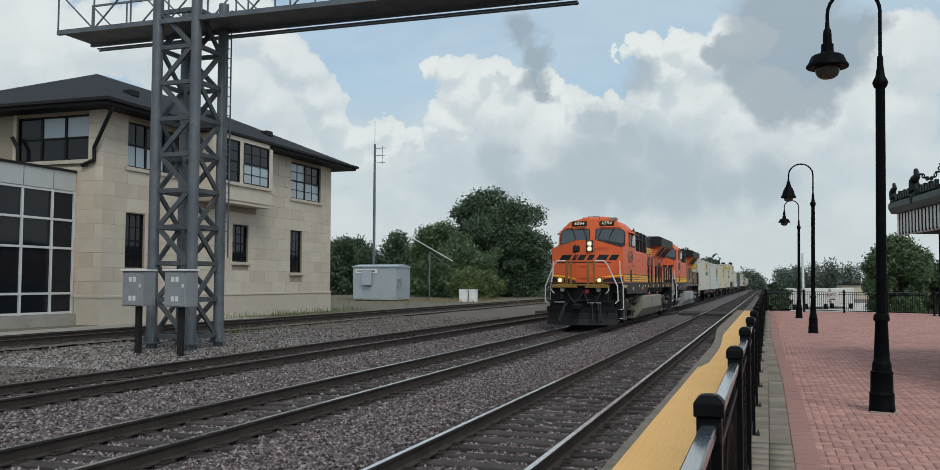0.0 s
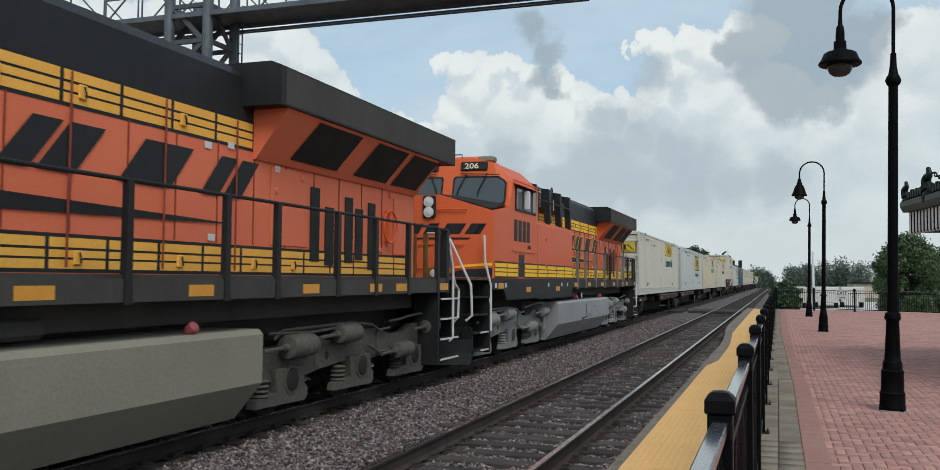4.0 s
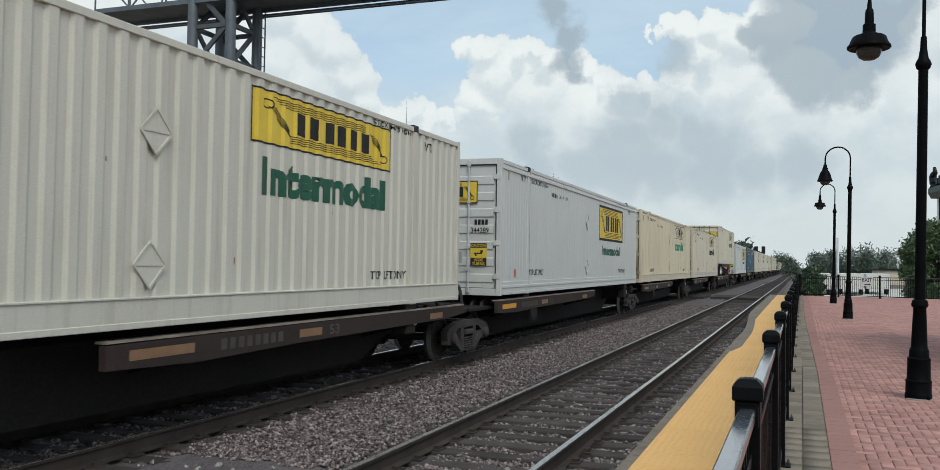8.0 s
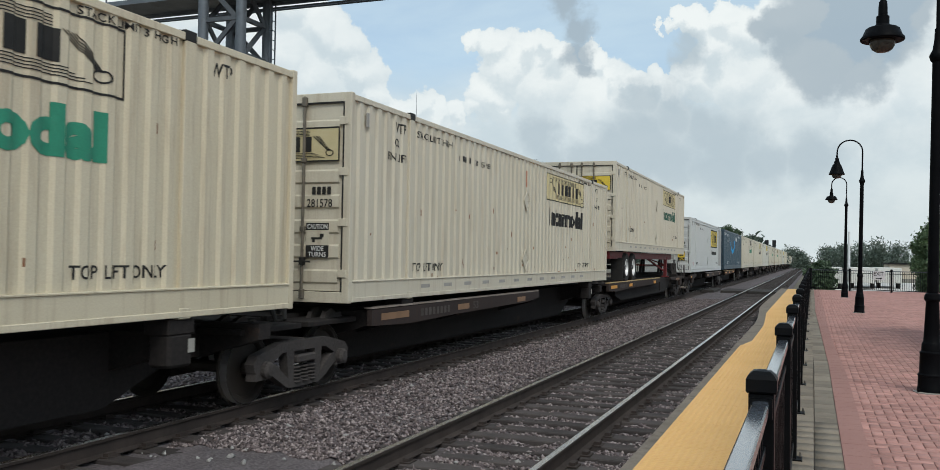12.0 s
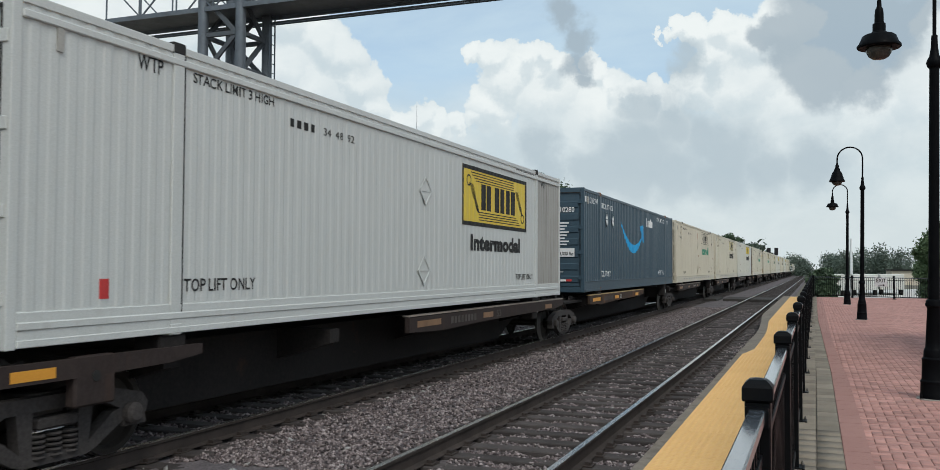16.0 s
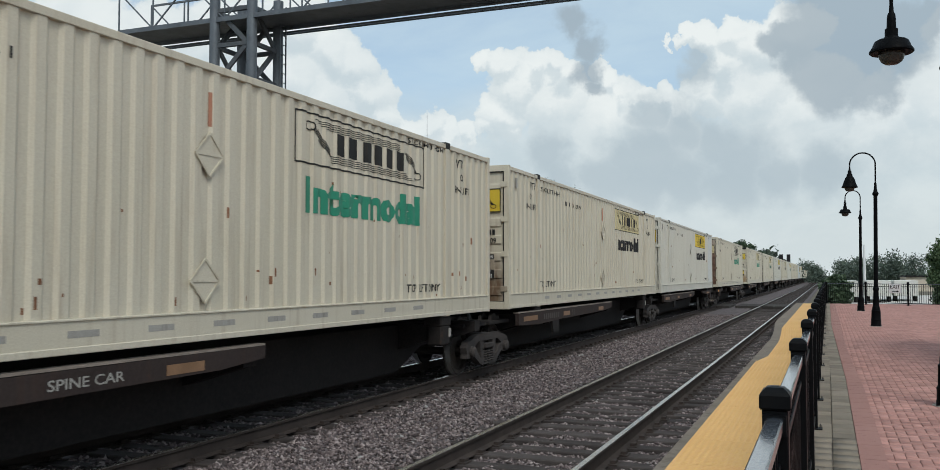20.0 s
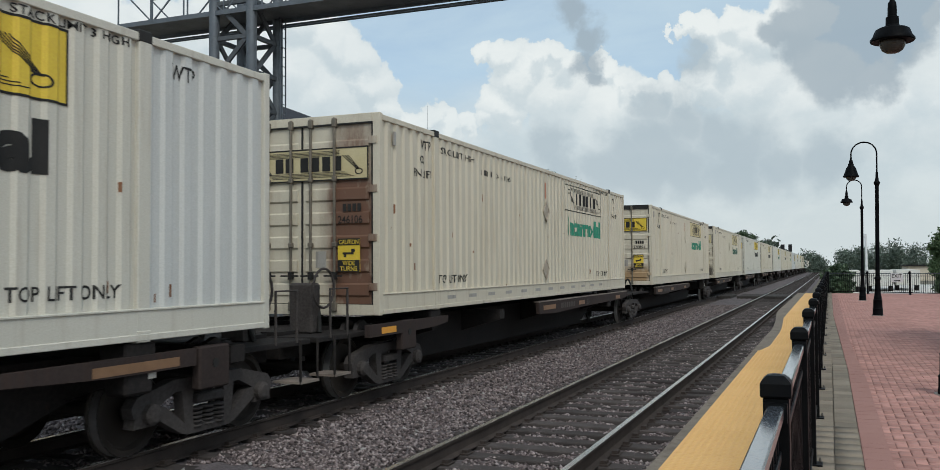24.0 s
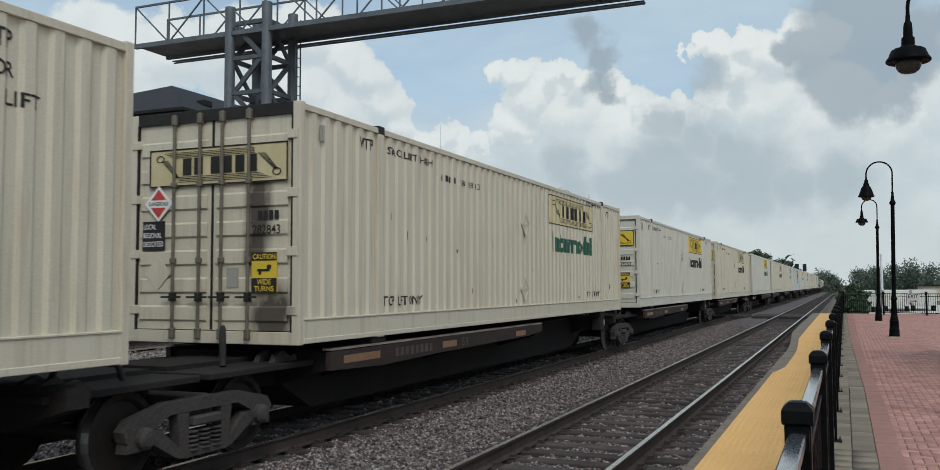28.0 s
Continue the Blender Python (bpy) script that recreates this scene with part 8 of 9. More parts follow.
        fr = [bm.verts.new(lean(x, z, 0.02)) for x, z in pts]
        bm.faces.new(fr if s < 0 else fr[::-1])
        part("pane", bm, WINDSHIELD, w)
        for x in (0.45, 0.95):
            part("wiper", tube(bmesh.new(), [lean(x, 4.24, 0.06), lean(x - 0.18, 3.86, 0.05), lean(x - 0.2, 3.70, 0.04)], 0.014, 5), RUBBER, w)
        part("wiper_bar", tube(bmesh.new(), [lean(0.3, 4.26, 0.05), lean(1.25, 4.20, 0.05)], 0.016, 5), RUST, w)
        n = part("number_board", turned(box(bmesh.new(), -0.32, 0.32, -0.04, 0.04, -0.105, 0.105, 0.015), Matrix.Translation((s * 0.60, 3.36, 4.42)) @ pose(0, 0, 0, -12)), INK, cab)
        if board:
            part("writing", turned(letters(board, 0.13, 0.44 if len(board) > 3 else 0.34), Matrix.Translation((s * 0.60, 3.36, 4.42)) @ pose(0, 0, 0, -12) @ Matrix.Translation((-0.22, -0.046, -0.065)) @ pose(0, 0, 0, 90)), BOARD_CREAM, n)
    part("headlight_box", boxes([(0.02, 0.30, 1.655, 1.75, 3.12, 3.60)], 0.02), LOCO_BLACK, nose)
    for z in (3.24, 3.46):
        part("headlight_ring", turned(lathe(bmesh.new(), [(0.115, -0.01), (0.115, 0.008), (0.105, 0.012)], seg=18), Matrix.Translation((0.16, 1.655, z)) @ pose(0, 0, 0, 90)), CASE_LABEL, nose)
        d = part("headlight", turned(lathe(bmesh.new(), [(0.072, 0.0), (0.068, 0.02), (0.0001, 0.03)], seg=18), Matrix.Translation((0.16, 1.65, z)) @ pose(0, 0, 0, 90)), lamp, nose)
    part("nose_window", boxes([(-0.56, -0.24, 1.675, 1.80, 3.08, 3.42)], 0.07), LOCO_BLACK, nose)
    for z, x0, x1 in ((3.30, 0.35, 0.95), (2.55, -0.25, 0.9), (2.05, -0.2, 0.9)):
        part("grab_iron", tube(bmesh.new(), [(x0, 1.76, z), (x0, 1.66, z), (x1, 1.78, z), (x1, 1.88, z)], 0.014, 6), ORANGE, nose)
    # plain shapes of the road name on the nose
    def on_nose(pts, out):
        bm = bmesh.new()
        vs = []
        for x, z in pts:
            u = 1.72 if abs(x) < 0.4 else 1.72 + (abs(x) - 0.4) / 1.11 * 0.26
            vs.append(bm.verts.new((x, u - out, z)))
        bm.faces.new(vs)
        return bm
    for x0, w in ((-1.18, 0.44), (-0.62, 0.18), (-0.38, 0.28), (0.02, 0.24), (0.42, 0.40), (0.92, 0.24), (1.12, 0.12)):
        part("name_shape", on_nose([(x0, 2.78), (x0 + w, 2.78), (x0 + w + 0.14, 3.00), (x0 + 0.14, 3.00)], 0.012), LOCO_BLACK, nose)
    for x0, x1 in ((-1.30, -0.41), (-0.39, 0.39), (0.41, 1.0)):
        part("name_underline", on_nose([(x0, 2.66), (x1, 2.66), (x1 + 0.05, 2.70), (x0 + 0.05, 2.70)], 0.012), LOCO_BLACK, nose)
    for s in (-1, 1):
        part("nose_stripe", on_nose([(s * 0.45, 1.86), (s * 1.50, 1.86), (s * 1.50, 2.06), (s * 0.9, 2.02), (s * 0.45, 1.90)][::s], 0.010), LOCO_BLACK, nose)
        part("nose_stripe", on_nose([(s * 0.45, 1.96), (s * 0.9, 2.07), (s * 1.50, 2.11), (s * 1.50, 2.17), (s * 0.9, 2.12), (s * 0.45, 2.01)][::s], 0.012), LOCO_YELLOW, nose)
    # cab sides: windows, number, stripes
    for s in (-1, 1):
        e0, e1 = (1.51, 1.53) if s > 0 else (-1.53, -1.51)
        w = part("side_window", boxes([(e0, e1, 3.62, 5.42, 3.40, 4.02)], 0.008), LOCO_BLACK, cab)
        x0, x1 = (e1, e1 + 0.012) if s > 0 else (e0 - 0.012, e0)
        for u0, u1 in ((3.66, 4.12), (4.50, 4.92), (5.05, 5.38)):
            part("window_rim", boxes([(x0, x1, u0, u0 + 0.014, 3.46, 3.98), (x0, x1, u1 - 0.014, u1, 3.46, 3.98), (x0, x1, u0, u1, 3.446, 3.46), (x0, x1, u0, u1, 3.97, 3.985)]), BAR, w)
            part("pane", boxes([((x0 + x1) / 2 - 0.003, (x0 + x1) / 2 + 0.003, u0 + 0.02, u1 - 0.02, 3.46, 3.97)]), SIDE_GLASS, w)
        part("wind_deflector", boxes([(s * 1.62 - 0.07, s * 1.62 + 0.07, 4.22, 4.26, 3.46, 3.90)], 0.02), CASE_LABEL, w, "grey wind deflector")
        part("visor", slab(bmesh.new(), [(s * 1.50, 4.06), (s * 1.66, 3.99), (s * 1.66, 3.97), (s * 1.50, 4.02)], "y", 3.5, 5.5), ORANGE, cab)
        part("gutter", tube(bmesh.new(), [(s * 1.515, 3.5, 4.10), (s * 1.515, 5.6, 4.10)], 0.02, 6), ORANGE, cab)
        bm = letters(number, 0.52, 1.42, bold=0.010) if number else yz([(0.02, 0.3, 0, 0.5), (0.38, 0.66, 0, 0.5), (0.74, 1.02, 0, 0.5), (1.1, 1.38, 0, 0.5)])
        if number:
            turned(bm, Matrix(((0, 0, 1, 1.5145), (1, 0, 0, 3.40), (0, 1, 0, 2.70), (0, 0, 0, 1))) if s > 0 else Matrix(((0, 0, -1, -1.5145), (-1, 0, 0, 4.9), (0, 1, 0, 2.70), (0, 0, 0, 1))))
        else:
            turned(bm, Matrix.Translation((s * 1.5145, 3.52, 2.70)))
        part("road_number", bm, LOCO_BLACK, cab)
        part("side_door", boxes([(min(s * 1.505, s * 1.516), max(s * 1.505, s * 1.516), 3.95, 4.42, 1.87, 2.40)]), LOCO_BLACK, cab)
        part("belt_rail", boxes([(min(s * 1.505, s * 1.53), max(s * 1.505, s * 1.53), 3.4, 5.5, 2.46, 2.485)]), ORANGE, cab)
        part("vent_plate", boxes([(min(s * 1.505, s * 1.52), max(s * 1.505, s * 1.52), 4.72, 4.98, 2.55, 2.64)], 0.006), LOCO_BLACK, cab)
        band(cab, 1.512, s, 2.1, 3.9, 1.88, 2.18, 0.9)
        band(cab, 1.512, s, 4.46, 5.64, 1.88, 2.18, 0.9)
    part("roof_unit", prism([(3.75, [(-0.55, 4.60), (0.55, 4.60), (0.42, 4.64), (-0.42, 4.64)]), (4.0, [(-0.72, 4.60), (0.72, 4.60), (0.55, 4.74), (-0.55, 4.74)]), (5.3, [(-0.72, 4.60), (0.72, 4.60), (0.55, 4.74), (-0.55, 4.74)])]), ORANGE, cab)
    part("roof_hatch", boxes([(-0.35, 0.35, 4.3, 4.9, 4.735, 4.78)], 0.02), ORANGE, cab)
    part("horn", boxes([(0.62, 1.0, 3.55, 3.85, 4.55, 4.68)], 0.03), TANK_TAN, cab)
    part("roof_grab", tube(bmesh.new(), [(-0.25, 3.5, 4.6), (-0.25, 3.5, 4.72), (0.25, 3.5, 4.72), (0.25, 3.5, 4.6)], 0.014, 6), LOCO_BLACK, cab)
    # the long hood
    hood_sect = [(-1.0, 1.84), (1.0, 1.84), (1.0, 3.74), (-1.0, 3.74)]
    part("hood", prism([(5.66, hood_sect), (21.17, hood_sect)]), hood_paint, L)
    upper = [(-1.0, 3.741), (1.0, 3.741), (1.0, 4.28), (0.86, 4.42), (-0.86, 4.42), (-1.0, 4.28)]
    part("hood_roof", prism([(5.66, upper), (16.0, upper)]), LOCO_BLACK, L)
    for s in (-1, 1):
        band(L, 1.001, s, 9.7, 16.0, 3.42, 3.74, 0.8)
        band(L, 1.001, s, 9.7, 21.1, 1.88, 2.18, 0.75)
        # wide electrical cabinet behind the cab
        a, b = (1.002, 1.51) if s > 0 else (-1.51, -1.002)
        cabn = part("side_cabinet", slab(bmesh.new(), [(a if s > 0 else b, 1.84), (b if s > 0 else a, 1.84), (b if s > 0 else a, 3.22), (s * 1.42, 3.30), (a if s > 0 else b, 3.34)], "y", 5.68, 9.6), ORANGE, L)
        for zz in (2.16, 2.86):
            part("latch", turned(lathe(bmesh.new(), [(0.045, 0), (0.045, 0.012), (0.02, 0.03)], seg=10), Matrix.Translation((b if s > 0 else a, 6.5, zz)) @ pose(0, 0, 0, 0, 90 * s, 0)), ORANGE, cabn)
        band(cabn, 1.512, s, 5.7, 9.58, 1.88, 2.18, 1.05)
        band(L, 1.001, s, 5.7, 9.6, 3.38, 3.66, 0.9)
        for u in (5.62, 6.98, 8.22, 9.40):
            part("roof_bracket", slab(bmesh.new(), [(s * 1.0, 4.30), (s * 1.46, 4.22), (s * 1.50, 3.34), (s * 1.40, 3.24), (s * 1.34, 3.34), (s * 1.30, 4.05), (s * 1.0, 4.10)], "y", u, u + 0.17), LOCO_BLACK, L)
        part("roof_rail", tube(bmesh.new(), [(s * 1.50, 5.7, 3.86), (s * 1.50, 9.4, 3.86)], 0.018, 6), LOCO_BLACK, L)
        part("blower_duct", box(bmesh.new(), min(s * 1.0, s * 1.28), max(s * 1.0, s * 1.28), 5.9, 8.2, 3.70, 4.26, 0.03), LOCO_BLACK, L)
        for u in (6.0, 7.45):
            part("louvre", boxes([(min(s * 1.28, s * 1.30), max(s * 1.28, s * 1.30), u, u + 0.6, 3.78 + 0.11 * k, 3.85 + 0.11 * k) for k in range(4)]), SILL_GREY, L)
        part("grab_pole", tube(bmesh.new(), [(s * 1.36, 9.5, 4.1), (s * 1.08, 10.6, 3.0)], 0.025, 6), LOCO_BLACK, L)
        # hood doors: upright seams, latches
        for k in range(14):
            u = 9.95 + 0.76 * k
            part("door_seam", boxes([(min(s * 1.0, s * 1.012), max(s * 1.0, s * 1.012), u - 0.007, u + 0.007, 2.22, 3.40)]), SEAM, L)
        for u0, z0, h in ((17.45, 2.05, 1.05), (17.88, 2.0, 0.85), (18.50, 2.05, 1.0), (18.85, 2.1, 0.80), (19.30, 1.95, 1.08)):
            part("air_grille", boxes([(min(s * 1.005, s * 1.02), max(s * 1.005, s * 1.02), u0, u0 + 0.26, z0, z0 + h)], 0.004), INK, L)
        part("hood_door", box(bmesh.new(), *sorted((s * 1.0, s * 1.03)), 20.28, 20.92, 2.22, 3.18, 0.008), hood_paint, L)
        part("blower_duct", box(bmesh.new(), *sorted((s * 1.0, s * 1.24)), 8.35, 9.55, 3.72, 4.24, 0.03), LOCO_BLACK, L)
        part("duct_screen", boxes([(*sorted((s * 1.24, s * 1.246)), 8.55, 9.3, 3.80, 4.14)]), INK, L)
        for q in (6.75, 8.25):
            part("duct_strip", boxes([(*sorted((s * 1.28, s * 1.29)), q - 0.03, q - 0.01, 3.74, 4.22)]), CASE_LABEL, L)
        part("brake_wheel", tube(bmesh.new(), arch(18, lambda f: (s * 1.10, 19.98 + 0.27 * math.cos(2 * math.pi * f), 2.68 + 0.27 * math.sin(2 * math.pi * f))), 0.02, 6), ORANGE, L)
        part("brake_wheel_hub", boxes([(min(s * 1.0, s * 1.10), max(s * 1.0, s * 1.10), 19.95, 20.01, 2.42, 2.94)]), ORANGE, L)
        # road name as plain slanted shapes with a long wedge below
        x = s * 1.014
        def flat(pts, out):
            bm = bmesh.new()
            bm.faces.new([bm.verts.new((x + s * out, u if s > 0 else 26.6 - u, z)) for u, z in pts])
            bmesh.ops.recalc_face_normals(bm, faces=bm.faces)
            return bm
        for u0, w in ((10.82, 0.95), (12.12, 0.36), (12.56, 0.46), (13.60, 0.80), (14.93, 0.34), (15.36, 0.36)):
            pts = slanted(u0, 2.77, w, 0.48, 0.40)
            if not number:
                part("name_edge", flat([(u0 - 0.05, 2.745), (u0 + w + 0.02, 2.745), (u0 + w + 0.445, 3.275), (u0 + 0.385, 3.275)], 0.0), LOCO_YELLOW, L)
            part("name_shape", flat(pts, 0.004), LOCO_BLACK, L)
        if not number:
            part("wedge_edge", flat([(10.36, 2.325), (15.75, 2.45), (15.75, 2.47), (10.62, 2.60)], 0.0), LOCO_YELLOW, L)
        part("name_wedge", flat([(10.44, 2.35), (15.5, 2.453), (15.5, 2.465), (10.64, 2.575)], 0.004), LOCO_BLACK, L)
        # conduits, latches and labels on the hood doors
        for u in (10.12, 10.28, 11.36, 11.46, 12.95, 14.30, 15.62):
            part("conduit", tube(bmesh.new(), [(s * 1.03, u, 1.90), (s * 1.03, u, 3.72)], 0.011, 6), SEAM, L)
        for u in (10.75, 12.10, 13.10, 14.60, 16.05, 17.00):
            for z in (1.99, 3.55) if u < 15.5 else (1.99,):
                latch = part("door_latch", box(bmesh.new(), *sorted((s * 1.008, s * 1.035)), u - 0.055, u + 0.055, z - 0.07, z + 0.07, 0.01), YELLOW_OF["now"], L)
                part("latch_hook", tube(bmesh.new(), [(s * 1.045, u, z + 0.05), (s * 1.06, u, z), (s * 1.045, u + 0.02, z - 0.05)], 0.010, 5), LOCO_BLACK, latch)
        for u, z in ((9.86, 2.72), (15.45, 3.36), (15.0, 3.30), (15.10, 2.24), (16.5, 3.20)):
            part("notice", boxes([(*sorted((s * 1.012, s * 1.016)), u, u + 0.13, z, z + 0.08)]), CASE_LABEL, L)
        for u, z in ((16.55, 2.95), (16.55, 2.30), (17.2, 3.18), (20.15, 3.22), (19.75, 2.28)):
            part("hood_bolt", turned(lathe(bmesh.new(), [(0.05, 0), (0.05, 0.02), (0.03, 0.035)], seg=10), Matrix.Translation((s * 1.0, u, z)) @ pose(0, 0, 0, 0, 90 * s, 0)), hood_paint, L)
        part("hood_panel", box(bmesh.new(), *sorted((s * 1.0, s * 1.016)), 16.42, 17.36, 2.24, 3.26, 0.006), hood_paint, L)
        # railing along the walkway
        for k, u in enumerate((10.36, 11.55, 13.19, 14.75, 15.79, 17.34, 18.55, 19.80, 21.10)):
            part("rail_post", slab(bmesh.new(), [(u - 0.05, 1.56), (u + 0.06, 1.56), (u + 0.045, 1.75), (u + 0.04, 2.72), (u - 0.04, 2.72)], "x", min(s * 1.47, s * 1.54), max(s * 1.47, s * 1.54)), (LOCO_BLACK if (k in (4, 7, 8) or tank is TANK_TAN) else POST_GREY), L)
        part("hand_rail", tube(bmesh.new(), [(s * 1.06, 9.7, 2.74), (s * 1.50, 9.75, 2.72), (s * 1.50, 21.1, 2.72), (s * 1.50, 21.65, 2.70)], 0.022, 8), LOCO_BLACK, L)
        # radiator wings
        part("radiator_wing", slab(bmesh.new(), [(s * 0.0, 4.46), (s * 1.40, 4.46), (s * 1.55, 4.40), (s * 1.55, 3.92), (s * 1.0, 3.92), (s * 0.0, 3.92)], "y", 15.75, 21.85), LOCO_BLACK, L)
        part("radiator_wall", boxes([(min(s * 1.551, s * 1.556), max(s * 1.551, s * 1.556), 15.85, 21.82, 3.94, 4.38)]), SILL_GREY, L)
        part("radiator_slope", slab(bmesh.new(), [(s * 1.0, 3.30), (s * 1.04, 3.30), (s * 1.50, 3.92), (s * 1.0, 3.92)], "y", 16.0, 21.165), hood_paint, L)
        for u0, u1 in ((16.7, 18.0), (18.55, 19.72), (19.92, 21.0)):
            bm = bmesh.new()
            p = [(s * 1.105, u0, 3.38), (s * 1.105, u1, 3.38), (s * 1.475, u1 + 0.13, 3.875), (s * 1.475, u0 + 0.15, 3.875)]
            vs = [bm.verts.new((xx + s * 0.012, uu, zz)) for xx, uu, zz in p]
            bm.faces.new(vs if s > 0 else vs[::-1])
            part("radiator_screen", bm, INK, L)
        # fuel tank
    part("fuel_tank", slab(bmesh.new(), [(-1.46, 1.22), (1.46, 1.22), (1.52, 1.16), (1.52, 0.60), (1.15, 0.16), (-1.15, 0.16), (-1.52, 0.60), (-1.52, 1.16)], "y", 7.85, 15.5), tank, L)
    for s in (-1, 1):
        gauge = part("sight_gauge", boxes([(*sorted((s * 1.52, s * 1.535)), 11.53, 11.67, 0.70, 1.13)], 0.006), CASE, L)
        part("gauge_slot", boxes([(*sorted((s * 1.535, s * 1.539)), 11.57, 11.63, 0.74, 1.09)]), INK, gauge)
        dial = part("fuel_dial", turned(lathe(bmesh.new(), [(0.10, -0.05), (0.10, 0.03), (0.085, 0.035)], seg=20), Matrix.Translation((s * 1.33, 11.62, 1.34)) @ pose(0, 0, 0, 0, 90 * s, 0)), INK, L)
        part("dial_face", turned(lathe(bmesh.new(), [(0.082, 0.0), (0.080, 0.006)], seg=20), Matrix.Translation((s * 1.364, 11.62, 1.34)) @ pose(0, 0, 0, 0, 90 * s, 0)), CASE_LABEL, dial)
        if not number:
            for u, w, z, h in ((10.95, 1.9, 0.66, 0.022), (11.0, 0.55, 0.60, 0.045), (11.75, 0.7, 0.73, 0.018), (12.9, 0.06, 0.93, 0.05)):
                part("scrape", slab(bmesh.new(), [(u, z), (u + w * 0.5, z + h * 0.2), (u + w, z + h * 1.4), (u + w * 0.6, z + h * 1.2), (u, z + h)], "x", *sorted((s * 1.519, s * 1.523))), CABLE, L)
        for u in (10.6, 14.3):
            part("filler_cap", turned(lathe(bmesh.new(), [(0.05, 0), (0.065, 0.05), (0.065, 0.11), (0.04, 0.13)], seg=12), Matrix.Translation((s * 1.36, u, 1.24)) @ pose(0, 0, 0, 0, 55 * s, 0)), FILLER_RED, L)
        part("air_filter", lathe(bmesh.new(), [(0.05, 0.45), (0.08, 0.5), (0.08, 0.8), (0.10, 0.82), (0.10, 0.88), (0.04, 0.9)], s * 1.15, 7.62, 0, 12), tank, L)
    part("air_reservoir", tube(bmesh.new(), [(1.15, 8.0, 1.36), (1.15, 12.5, 1.36)], 0.10, 10), SILL_GREY, L)
    part("exhaust_housing", boxes([(-0.5, 0.5, 12.6, 14.2, 4.36, 4.48), (-0.3, 0.3, 13.0, 13.6, 4.48, 4.62)], 0.03), LOCO_BLACK, L)
    part("lifting_eye", tube(bmesh.new(), arch(10, lambda f: (0.85, 9.75 + 0.09 * math.cos(2 * math.pi * f), 4.46 + 0.09 * math.sin(2 * math.pi * f))), 0.02, 6), LOCO_BLACK, L)
    # rear end
    part("rear_wall", boxes([(-1.0, 1.0, 21.172, 21.21, 1.84, 3.9)]), ORANGE, L)
    part("rear_plate", boxes([(-1.45, 1.45, 21.98, 22.05, 0.7, 1.84)]), LOCO_BLACK, L)
    part("rear_coupler", box(bmesh.new(), -0.17, 0.17, 21.98, 22.5, 0.72, 1.02, 0.04), TRUCK, L)
    for s in (-1, 1):
        part("rear_post", boxes([(min(s * 1.38, s * 1.52), max(s * 1.38, s * 1.52), 21.55, 21.70, 1.56, 2.72)], 0.01), LOCO_BLACK, L)
        part("rear_handrail", tube(bmesh.new(), [(s * 1.46, 21.70, 2.42), (s * 1.50, 22.05, 1.72), (s * 1.50, 22.25, 1.62), (s * 1.50, 22.22, 1.1), (s * 1.48, 21.98, 1.0)], 0.024, 8), WHITE_RAIL, L, smooth=True)
        part("rear_handrail", tube(bmesh.new(), [(s * 1.50, 21.65, 2.6), (s * 1.53, 21.85, 2.0), (s * 1.54, 21.85, 0.75), (s * 1.50, 21.75, 0.68)], 0.024, 8), WHITE_RAIL, L)
    loco_truck(L, 4.55, truck_metal, SILL_GREY)
    loco_truck(L, 18.76, truck_metal, SILL_GREY)
    return rolling(L, y)


LOCO_Y = 34.92
locomotive(LOCO_Y, "6594", TANK_TAN, TRUCK_TAN, "6594")
locomotive(LOCO_Y + 22.35, "", TANK_GREY, TRUCK_GREY, "206")

# ---- trees and distance ----
def leaf_mat(name, dark, light):
    m = bpy.data.materials.new(name)
    m.use_nodes = True
    n, l = m.node_tree.nodes, m.node_tree.links
    b = n["Principled BSDF"]
    isle = n.new("ShaderNodeNewGeometry").outputs["Random Per Island"]
    noise_ = n.new("ShaderNodeTexNoise")
    noise_.inputs["Scale"].default_value = 0.5
    l.new(n.new("ShaderNodeTexCoord").outputs["Object"], noise_.inputs["Vector"])
    add = n.new("ShaderNodeMath")
    add.operation = "MULTIPLY_ADD"
    l.new(isle, add.inputs[0])
    add.inputs[1].default_value = 0.6
    l.new(noise_.outputs[0], add.inputs[2])
    ramp = n.new("ShaderNodeMapRange")
    ramp.inputs[1].default_value, ramp.inputs[2].default_value = 0.3, 1.2
    l.new(add.outputs[0], ramp.inputs[0])
    x = n.new("ShaderNodeMix")
    x.data_type = "RGBA"
    x.inputs[6].default_value, x.inputs[7].default_value = (*dark, 1), (*light, 1)
    l.new(ramp.outputs[0], x.inputs[0])
    l.new(x.outputs[2], b.inputs["Base Color"])
    b.inputs["Roughness"].default_value = 0.6
    b.inputs["Subsurface Weight"].default_value = 0.0
    return m


LEAF = leaf_mat("leaf_green", (0.040, 0.074, 0.032), (0.110, 0.165, 0.070))
LEAF_DARK = leaf_mat("leaf_dark", (0.026, 0.050, 0.027), (0.074, 0.118, 0.056))
# far woods: the blue-grey haze of distance is mixed into this leaf colour
LEAF_HAZED = leaf_mat("leaf_distant", (0.050, 0.075, 0.058), (0.105, 0.140, 0.105))
LEAF_PALE = leaf_mat("leaf_pale", (0.06, 0.09, 0.03), (0.15, 0.19, 0.06))
WEED = leaf_mat("dry_weed", (0.13, 0.10, 0.045), (0.26, 0.21, 0.10))
BARK = mat("bark", ((0.06, 0.048, 0.038), (0.11, 0.09, 0.07)), 0.95, scale=4, grain=30, bump=0.6)


